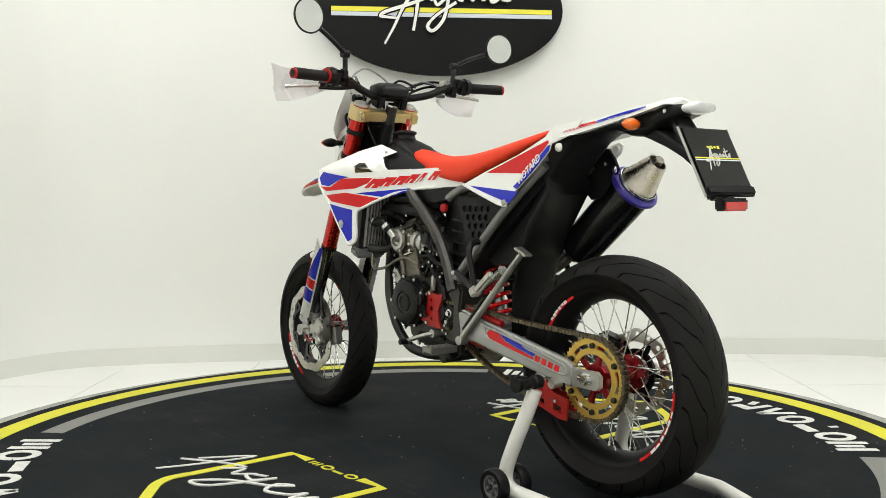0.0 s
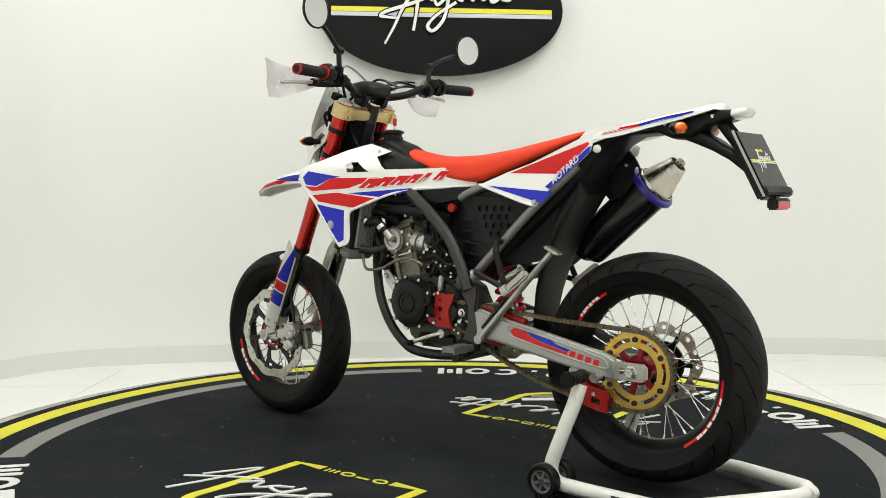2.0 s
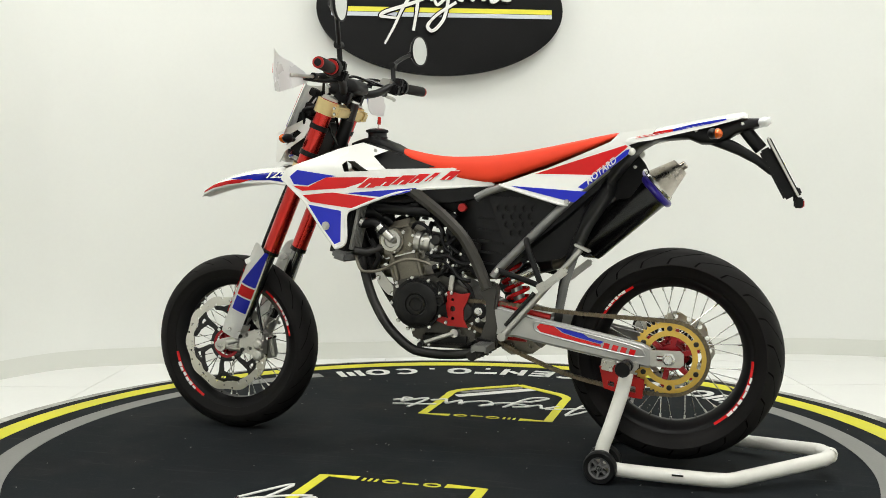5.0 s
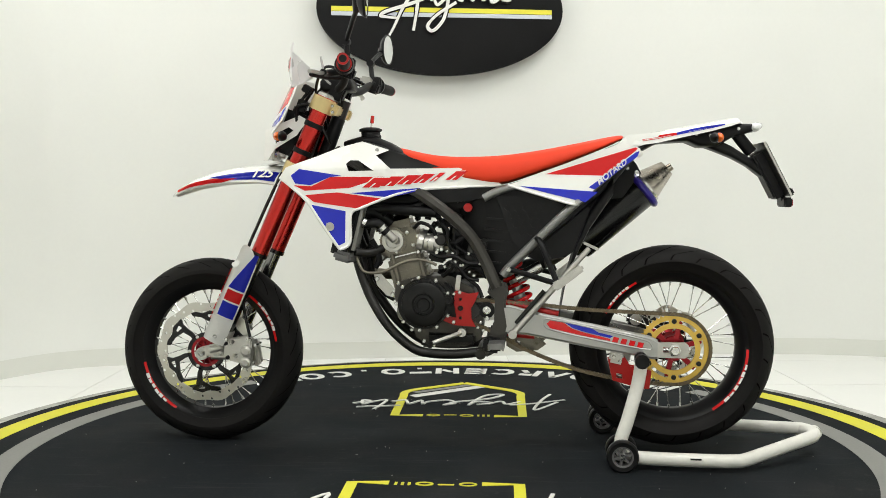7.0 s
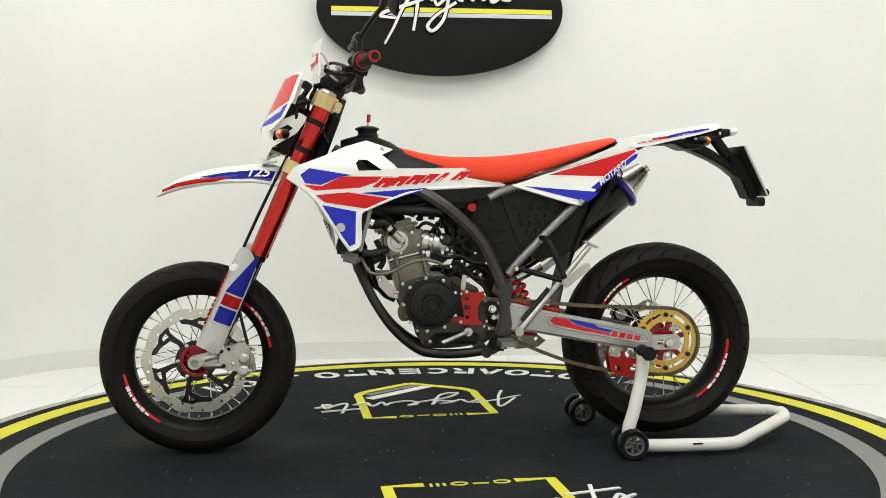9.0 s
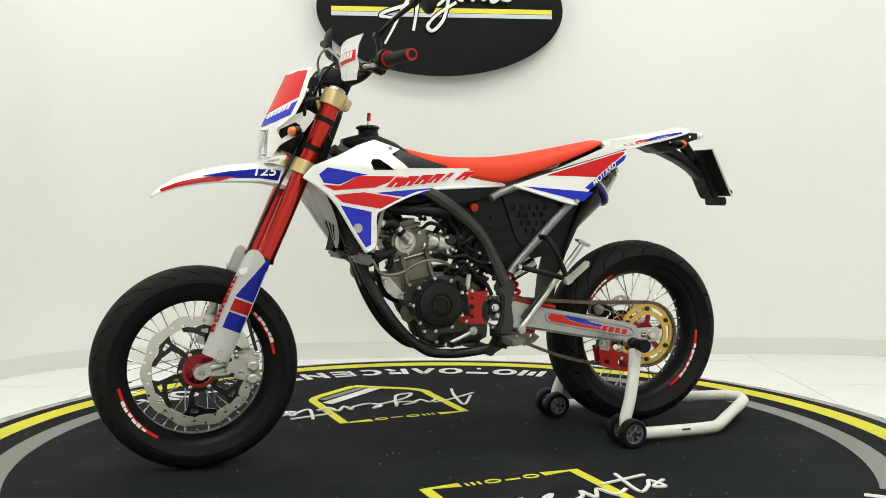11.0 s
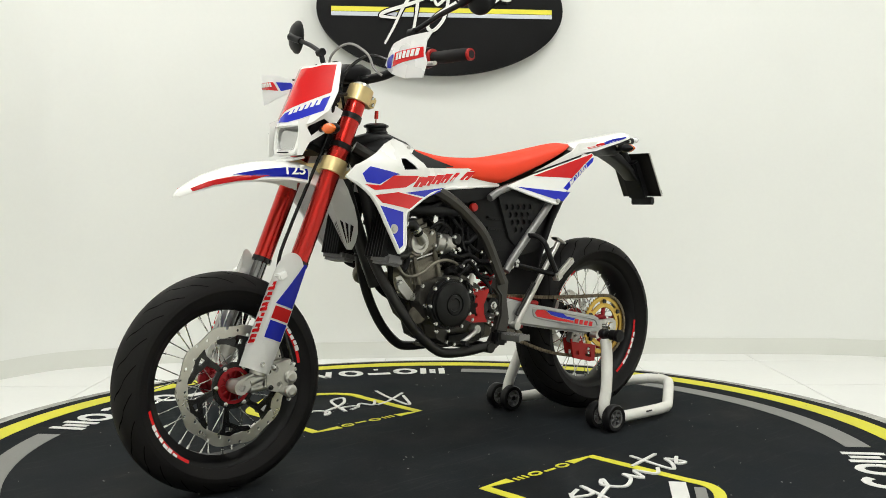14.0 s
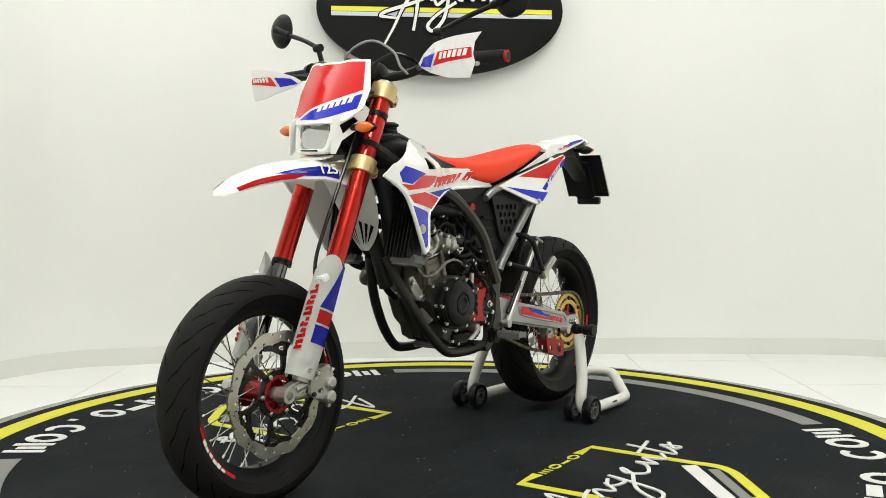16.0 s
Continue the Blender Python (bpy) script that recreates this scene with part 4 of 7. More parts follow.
bm = B()
rows = [[bm.verts.new((scoop_x(z, w * k / 6), w * k / 6, z)) for k in range(-6, 7)] for z, x, w in scoop]
for p_, q_ in zip(rows, rows[1:]):
    for i in range(12):
        bm.faces.new((p_[i], p_[i + 1], q_[i + 1], q_[i]))
bmesh.ops.solidify(bm, geom=bm.faces[:], thickness=0.004)
part("tail", bm, WHITE, fender, "white slotted lower tail")
for s in (-1, 1):
    for k in range(3):
        bm = B()
        y0, y1, z0, z1 = s * (0.046 - 0.016 * k), s * (0.020 - 0.006 * k), 0.692 + 0.006 * k, 0.640 - 0.002 * k
        quad = [(y0 - s * 0.004, z0), (y0 + s * 0.004, z0 - 0.006), (y1 + s * 0.001, z1), (y1 - s * 0.001, z1)]
        vs = [bm.verts.new((scoop_x(z, y) - 0.0055, y, z)) for y, z in quad]
        bm.faces.new(vs)
        bmesh.ops.solidify(bm, geom=bm.faces[:], thickness=0.0015)
        part("slot", bm, BLACK, fender)

# -- headlight mask --
mask = group_part("headlight_mask", label="white headlight mask with red and blue decals")


def mask_x(y, z):
    """The mask leans back; its middle stands forward."""
    return -0.545 + (z - 0.955) * 0.49 + 0.85 * abs(y) ** 1.3


def mask_sheet(outline, mat, nm, lift=0.0, thick=0.004, label="", cell=0.025):
    bm = B()
    panel(bm, outline, lambda y, z: 0.0, 0.0, cell)
    for v in bm.verts:
        y, z = v.co.x, v.co.z
        v.co = Vector((mask_x(y, z) - lift, y, z))
    ex = bmesh.ops.extrude_face_region(bm, geom=bm.faces[:])
    bmesh.ops.translate(bm, verts=[g for g in ex["geom"] if isinstance(g, bmesh.types.BMVert)], vec=(thick, 0, 0))
    return part(nm, bm, mat, mask, label, angle=40)


mask_sheet([(-0.104, 1.132), (-0.060, 1.133), (-0.03, 1.127), (0.03, 1.127), (0.060, 1.133), (0.104, 1.132), (0.126, 1.05), (0.124, 0.998), (0.095, 0.968), (0.076, 0.960), (-0.076, 0.960), (-0.095, 0.968), (-0.124, 0.998), (-0.126, 1.05)], WHITE, "shell")
mask_sheet([(-0.096, 1.126), (-0.060, 1.127), (-0.03, 1.121), (0.03, 1.121), (0.060, 1.127), (0.096, 1.126), (0.113, 1.055), (0.098, 0.985), (0.060, 0.980), (-0.112, 1.048)], RED_DECAL, "patch", 0.0015, 0.001, "red decal")
mask_sheet([(-0.114, 1.038), (0.000, 0.995), (0.050, 0.972), (-0.020, 0.970), (-0.055, 0.978), (-0.112, 0.998)], BLUE_DECAL, "patch", 0.0015, 0.001, "blue decal")
for k in range(6):
    y0 = -0.095 + 0.014 * k
    zb = 1.015 - 0.0045 * k
    mask_sheet([(y0, zb), (y0 + 0.009, zb - 0.002), (y0 + 0.006, zb + 0.018), (y0 - 0.003, zb + 0.020)], WHITE_DECAL, "bar", 0.0028, 0.001)
FACE = Matrix.Translation((-0.516, 0, 0.925)) @ pose(0, 0, 0, 0, 12, 0) @ pose(0, 0, 0, 0, 0, -90)
LENS_EDGE = [(-0.046, 0.038), (0.046, 0.038), (0.054, 0.034), (0.057, 0.026), (0.056, 0.006), (0.050, -0.022), (0.045, -0.031), (0.036, -0.035), (-0.036, -0.035), (-0.045, -0.031), (-0.050, -0.022), (-0.056, 0.006), (-0.057, 0.026), (-0.054, 0.034)]
LENS_EDGE = [(x * 0.94, z * 0.90) for x, z in LENS_EDGE]
bez = plate(B(), [(-0.060, 0.054), (0.060, 0.054), (0.069, 0.046), (0.071, 0.020), (0.064, -0.026), (0.056, -0.039), (0.044, -0.044), (-0.044, -0.044), (-0.056, -0.039), (-0.064, -0.026), (-0.071, 0.020), (-0.069, 0.046)], -0.006, 0.012, [LENS_EDGE])
bmesh.ops.bevel(bez, geom=[e for e in bez.edges if len(e.link_faces) == 2 and e.calc_face_angle(0) > 1.2], offset=0.003, segments=2, affect="EDGES")
part("bezel", bez, WHITE, mask, "white headlight bezel").matrix_basis = FACE
part("lip", box(B(), (-0.514, 0, 0.872), (0.045, 0.090, 0.006), (0, -12, 0), 0.002), WHITE, mask)
part("lip_slot", plate(B(), [(-0.040, -0.0345), (0.020, -0.0360), (0.024, -0.0400), (-0.034, -0.0380)], -0.0072, -0.0062), BLACK, mask).matrix_basis = FACE
for y in (-1, 1):
    bm = panel(B(), [(-0.530, 0.972), (-0.420, 1.015), (-0.395, 1.000), (-0.430, 0.955), (-0.500, 0.915), (-0.522, 0.880), (-0.536, 0.880)], lambda x, z: 0.078 + 0.10 * (x + 0.53), 0.004, 0.05, 0, y, [[(-0.508, 0.955), (-0.455, 0.980), (-0.440, 0.970), (-0.495, 0.932)]])
    part("cheek", bm, WHITE, mask, "white open cheek of the mask")
lamp = group_part("headlight", mask, None, "clear headlight lens with chrome reflector")
part("reflector", lathe(B(), [(0.088, 0.002), (0.080, 0.016), (0.066, 0.030), (0.044, 0.042), (0.020, 0.048), (0, 0.048), (0, 0.052), (0.048, 0.046), (0.092, 0.006)], seg=7), CHROME, lamp, "chrome reflector bowl").matrix_basis = FACE @ Matrix.Diagonal((0.62, 1.3, 0.44, 1))
for q in (-1, 1):
    part("reflector_step", box(B(), (q * 0.036, 0.010, 0.001), (0.004, 0.016, 0.060), (0, 0, q * 30), 0.001), CHROME, lamp).matrix_basis = FACE
part("surround", plate(B(), LENS_EDGE, 0.008, 0.010, [[(0.000 + 0.047 * math.cos(k * math.pi / 12), 0.002 + 0.0285 * math.sin(k * math.pi / 12)) for k in range(24)]]), GREY_PLASTIC, lamp, "grey lamp surround").matrix_basis = FACE
# added dark strips that stand in for shading inside the reflector
for fx0, fw0 in ((0.024, 0.007), (-0.030, 0.004)):
    part("reflector_shade", box(B(), (fx0, 0.006, 0.000), (fw0, 0.004, 0.046), (0, 8, 20), 0.0015), CHROME_REFLECTING_DARK, lamp, "added dark strip for shading in the reflector").matrix_basis = FACE
part("bulb_shield", rod(B(), (0.004, 0.010, 0.002), (0.004, 0.048, 0.002), 0.013, 0.016, 24), DARK_STEEL, lamp).matrix_basis = FACE
glass = part("lens", plate(B(), [(x * 0.995, z * 0.995) for x, z in LENS_EDGE], -0.003, -0.0005), bpy.data.materials.new("lens_glass"), lamp)
glass.matrix_basis = FACE
glass.visible_shadow = False
lg = bpy.data.materials["lens_glass"]
lg.use_nodes = True
lgb = lg.node_tree.nodes["Principled BSDF"]
lgb.inputs["Transmission Weight"].default_value, lgb.inputs["Roughness"].default_value, lgb.inputs["IOR"].default_value = 1.0, 0.03, 1.12
for k, (y0, z0, z1) in enumerate(((-0.07, 1.09, 0.96), (-0.045, 1.10, 0.93), (0.06, 1.08, 0.95), (-0.085, 1.05, 0.99))):
    part("wire", tube(B(), [(-0.395 + 0.01 * k, y0, z0), (-0.425, y0 * 1.15, (z0 + z1) / 2 + 0.02), (-0.43, y0, (z0 + z1) / 2 - 0.02), (-0.41 - 0.012 * k, y0 * 0.8, z1)], 0.005, 8), BLACK, mask, "black wiring")
part("connector", box(B(), (-0.415, -0.075, 1.045), (0.030, 0.024, 0.036), (0, 20, 0), 0.003), BLACK, mask)
part("connector", box(B(), (-0.400, -0.070, 1.095), (0.026, 0.030, 0.024), (0, 30, 0), 0.003), BLACK, mask)
part("backing", box(B(), (-0.440, 0, 0.965), (0.10, 0.12, 0.15), (0, 20, 0), 0.015), BLACK, mask, "black wiring and lamp housing")


def indicator(at, out, parent, face):
    s = group_part("indicator", parent, pose(*at), "amber turn indicator on black stalk")
    part("stalk", rod(B(), (0, 0, 0), (0, out * 0.028, 0), 0.008, 0.010), BLACK, s)
    rings = []
    for k in range(9):
        t = k / 8
        r = 0.0155 * math.sin(math.pi * (0.10 + 0.88 * t)) ** 0.8
        rings.append([(-0.012 + r * 0.9 * math.cos(a), out * (0.020 + 0.058 * t), r * 0.95 * math.sin(a)) for a in [q * 2 * math.pi / 14 for q in range(14)]])
    part("lens", loft(B(), [[(p[0] + 0.012 + face * 0.007, p[1], p[2]) for p in r] for r in rings]), AMBER, s, "amber lens")
    part("shell", loft(B(), [[(p[0] + 0.012 - face * 0.006, p[1] + out * 0.002, p[2] * 1.03) for p in r] for r in rings]), BLACK, s)


for s in (-1, 1):
    indicator((-0.468, s * (0.088 if s < 0 else 0.094), 0.950), s, mask, -1)

# -- handlebar and controls --
bar = group_part("handlebar", label="matt black handlebar with grips, levers and hand guards")
pts = [(-0.223, -0.392, 1.137), (-0.239, -0.300, 1.141), (-0.252, -0.215, 1.140), (-0.275, -0.130, 1.108), (-0.305, -0.060, 1.096), (-0.308, 0, 1.096), (-0.305, 0.060, 1.096), (-0.275, 0.130, 1.108), (-0.250, 0.215, 1.140), (-0.237, 0.300, 1.140), (-0.221, 0.385, 1.134)]
part("tube", tube(B(), pts, 0.0125, 14), BLACK, bar)
for s, end in ((-1, -0.412), (1, 0.385)):
    gx0, gx1 = -0.2135, -0.232
    part("grip", lathe(B(), [(0, -0.060), (0.0165, -0.060)] + [(0.0165 + 0.0008 * (k % 2), -0.055 + 0.011 * k) for k in range(11)] + [(0.0165, 0.060), (0, 0.060)], seg=24), TYRE_GREY, bar, "black rubber grip").matrix_basis = pose(-0.2305, s * 0.346, 1.138, 0, 0, -s * 10)
    part("grip_end", rod(B(), (-0.2200, s * 0.4045, 1.137), (-0.2186, s * 0.4125, 1.137), 0.0158, seg=24), RED_PAINT, bar, "red grip end")
    part("grip_cap", rod(B(), (-0.2186, s * 0.4122, 1.137), (-0.2184, s * 0.4140, 1.137), 0.0105, seg=20), BLACK, bar)
    part("grip_end", rod(B(), (-0.2408, s * 0.288, 1.141), (-0.2424, s * 0.279, 1.141), 0.022 if s < 0 else 0.019, seg=24), RED_PAINT if s < 0 else BLACK, bar)
    bm = box(B(), (-0.247, s * 0.252, 1.141), (0.044, 0.036, 0.048), (0, 20, -s * 9), 0.009)
    box(bm, (-0.250, s * 0.205, 1.128), (0.050, 0.030, 0.034), (0, 20, 0), 0.006)
    rod(bm, (-0.2455, s * 0.262, 1.141), (-0.2435, s * 0.279, 1.141), 0.029, 0.026, seg=20)
    box(bm, (-0.236, s * 0.225, 1.150), (0.030, 0.022, 0.030), (0, 10, 0), 0.005)
    tube(bm, [(-0.255, s * 0.215, 1.130), (-0.300, s * 0.235, 1.122), (-0.305, s * 0.27, 1.120)], 0.010)
    part("switchgear", bm, BLACK, bar, "black switch and lever clamp")
    part("lever", tube(B(), [(-0.300, s * 0.250, 1.120), (-0.312, s * 0.295, 1.116), (-0.308, s * 0.345, 1.112), (-0.310, s * 0.370, 1.110), (-0.318, s * 0.384, 1.109)], 0.0055, 10, flat=1), ALU, bar, "bare alloy lever")
    if s > 0:
        part("reservoir", box(B(), (-0.268, 0.205, 1.148), (0.040, 0.044, 0.030), (0, 10, 0), 0.006), ALU, bar, "brake fluid reservoir")
    # hand guard
    hg = group_part("hand_guard", bar, None, "white hand guard with red and blue decal")
    def hand(outline, mat, nm, lift=0.0, thick=0.003, label=""):
        bm = B()
        panel(bm, outline, lambda y, z: 0.0, 0.0, 0.03)
        for v in bm.verts:
            y, z = v.co.x, v.co.z
            u = (y - 0.22) / 0.20
            if s > 0 and z > 1.115:
                z = 1.115 + (z - 1.115) * 0.7
            if s > 0:
                z -= 0.014
            v.co = Vector((-0.356 - 0.030 * math.sin(max(0, min(1, u)) * math.pi) + 0.008 * (1 - min(1, max(0, u))) ** 2 + 0.10 * abs(z - 1.12) - lift, s * y, z))
        ex = bmesh.ops.extrude_face_region(bm, geom=bm.faces[:])
        bmesh.ops.translate(bm, verts=[g for g in ex["geom"] if isinstance(g, bmesh.types.BMVert)], vec=(thick, 0, 0))
        part(nm, bm, mat, hg, label, angle=50)
    hand([(0.215, 1.118), (0.235, 1.138), (0.285, 1.163), (0.350, 1.174), (0.416, 1.182), (0.402, 1.158), (0.399, 1.128), (0.404, 1.106), (0.390, 1.068), (0.335, 1.070), (0.272, 1.088), (0.225, 1.107)], GUARD, "shell")
    hand([(0.285, 1.104), (0.303, 1.138), (0.396, 1.144), (0.398, 1.118)], RED_DECAL, "patch", 0.0015, 0.001)
    hand([(0.224, 1.110), (0.242, 1.130), (0.290, 1.136), (0.274, 1.102)], BLUE_DECAL, "patch", 0.0015, 0.001)
    for k in range(6):
        hand([(0.308 + 0.0135 * k, 1.118 + 0.001 * k), (0.317 + 0.0135 * k, 1.118 + 0.001 * k), (0.321 + 0.0135 * k, 1.136 + 0.001 * k), (0.312 + 0.0135 * k, 1.136 + 0.001 * k)], WHITE_DECAL, "bar", 0.003, 0.001)
    part("arm", tube(B(), [(-0.275, s * 0.16, 1.118), (-0.315, s * 0.20, 1.115), (-0.345, s * 0.25, 1.118)], 0.007), BLACK, hg)
    # mirror
    mir = group_part("mirror", bar, None, "round black rear-view mirror on jointed stem")
    j0, j1 = ((-0.244, -0.214, 1.150), (-0.250, -0.210, 1.214)) if s < 0 else ((-0.250, 0.216, 1.150), (-0.258, 0.229, 1.210))
    c = Vector((-0.174, -0.390, 1.300)) if s < 0 else Vector((-0.242, 0.410, 1.281))
    bm = rod(B(), j0, j1, 0.008)
    rod(bm, Vector(j1) - Vector((0, 0.012, 0)), Vector(j1) + Vector((0, 0.012, 0)), 0.012)
    e = c + (Vector(j1) - c).normalized() * 0.055
    tube(bm, [j1, (Vector(j1) + e) / 2 + Vector((0, 0, 0.004)), e], 0.007)
    n = (Vector((1.0, -s * 0.20, -0.02)) if s > 0 else Vector((1.0, 0.08, -0.02))).normalized()
    rod(bm, e, c - n * 0.010, 0.011, 0.013)
    part("stem", bm, BLACK, mir)
    q = Vector((0, 1, 0)).rotation_difference(n).to_matrix().to_4x4()
    R_ = 0.052
    ho = part("housing", lathe(B(), [(0, -0.022), (0.020, -0.021), (0.040, -0.014), (R_, -0.002), (R_ + 0.001, 0.004), (R_ - 0.003, 0.005), (R_ - 0.003, 0.002), (0, 0.002)], seg=40), BLACK, mir)
    ho.matrix_basis = Matrix.Translation(c + n * 0.012) @ q
    gl = part("glass", lathe(B(), [(0, 0.0042), (R_ - 0.004, 0.0035), (R_ - 0.004, 0.0022), (0, 0.0022)], seg=40), MIRROR, mir, "mirror glass")
    gl.matrix_basis = Matrix.Translation(c + n * 0.012) @ q
for s in (-1, 1):
    bm = box(B(), (-0.312, s * 0.045, 1.085), (0.048, 0.030, 0.045), (0, 24, 0), 0.006)
    part("riser", bm, BLACK, bar, "bar clamp")
part("instrument", loft(B(), [oval(x, 0, z, w, h, 5, 20) for x, z, w, h in ((-0.366, 1.110, 0.044, 0.016), (-0.350, 1.114, 0.054, 0.026), (-0.305, 1.117, 0.058, 0.026), (-0.275, 1.112, 0.053, 0.020), (-0.267, 1.108, 0.044, 0.010))]), BLACK, bar, "black digital instrument pod", angle=45)
for dy, rr in ((-0.05, 0.0045), (0.02, 0.004), (0.06, 0.0045)):
    part("cable", tube(B(), [(-0.255, dy * 3.2, 1.128), (-0.330, dy * 2.4, 1.155), (-0.375, dy * 1.2, 1.10), (-0.365, dy, 1.00), (-0.340, dy * 0.6, 0.93)], rr, 8), GLOSS_BLACK, bar, "black control cable")
for dz in (0.0, 0.016):
    part("cable", tube(B(), [(-0.270, 0.225, 1.135 + dz), (-0.315, 0.165, 1.142 + dz), (-0.345, 0.105, 1.118 + dz), (-0.350, 0.060, 1.080), (-0.345, 0.04, 1.03)], 0.0042, 8), GLOSS_BLACK, bar, "black control cable")
part("cable", tube(B(), [(-0.330, 0.045, 1.095), (-0.362, 0.028, 1.150), (-0.366, -0.020, 1.182), (-0.356, -0.073, 1.190), (-0.340, -0.125, 1.158), (-0.330, -0.140, 1.120), (-0.310, -0.150, 1.100)], 0.0035, 8), GREY_PLASTIC, bar, "grey brake line loop")

# -- tank, shrouds, seat, side panels, tail --
part("tank", loft(B(), [oval(x, 0, z, w, h, 3.2, 22) for x, z, w, h in ((-0.300, 0.880, 0.020, 0.025), (-0.275, 0.880, 0.045, 0.045), (-0.225, 0.880, 0.078, 0.060), (-0.170, 0.868, 0.085, 0.062), (-0.080, 0.840, 0.082, 0.052), (0.080, 0.815, 0.080, 0.040))]), BLACK, bike, "black plastic fuel tank", angle=50)
part("tank_neck", loft(B(), [oval(x, 0, z, w, h, 3.0, 20) for x, z, w, h in ((-0.300, 0.926, 0.016, 0.014), (-0.282, 0.929, 0.026, 0.017), (-0.250, 0.932, 0.038, 0.022), (-0.205, 0.929, 0.048, 0.027), (-0.150, 0.910, 0.062, 0.024), (-0.110, 0.892, 0.056, 0.018))]), BLACK, bike, "black plastic tank neck", angle=50)
cap = group_part("fuel_cap", label="black fuel cap with red breather")
part("neck", rod(B(), (-0.212, 0, 0.905), (-0.219, 0, 0.972), 0.031, 0.029, 24), BLACK, cap)
part("ring", lathe(B(), [(0, 0.0), (0.031, 0.0), (0.032, 0.008), (0.028, 0.014), (0, 0.016)], seg=10), BLACK, cap).matrix_basis = pose(-0.217, 0, 0.948, 90)
part("grip", lathe(B(), [(0, 0.0), (0.030, 0.0), (0.037, 0.004), (0.036, 0.009), (0.024, 0.014), (0, 0.014)], seg=10), BLACK, cap).matrix_basis = pose(-0.219, 0, 0.968, 90)
part("breather", rod(B(), (-0.218, 0.004, 0.975), (-0.215, 0.005, 1.000), 0.0025), STEEL, cap)
part("valve", rod(B(), (-0.215, 0.005, 0.996), (-0.213, 0.005, 1.019), 0.0062, 0.0055, 12), ANOD_RED, cap)

SHROUD = [(-0.457, 0.826), (-0.434, 0.854), (-0.349, 0.887), (-0.289, 0.915), (-0.227, 0.935), (-0.146, 0.909), (-0.182, 0.892), (-0.136, 0.852), (0.042, 0.854), (0.062, 0.855), (0.168, 0.825), (0.190, 0.803), (0.092, 0.798), (-0.042, 0.792), (-0.124, 0.775), (-0.219, 0.737), (-0.248, 0.717), (-0.251, 0.635), (-0.280, 0.615), (-0.322, 0.677), (-0.369, 0.751), (-0.410, 0.792)]
WINDOW = [(-0.261, 0.865), (-0.252, 0.876), (-0.228, 0.876), (-0.184, 0.846), (-0.253, 0.844)]


def shroud_y(x, z):
    return 0.090 + 0.116 * step((0.05 - x) / 0.45) - 1.0 * max(0.0, z - 0.86) - 0.02 * step((-0.42 - x) / 0.05)


def skin(name, outline, depth, mat, parent, side, lift=0.0012, thick=0.0008, label=""):
    return part(name, panel(B(), outline, depth, thick, 0.03, lift, side), mat, parent, label, angle=50)


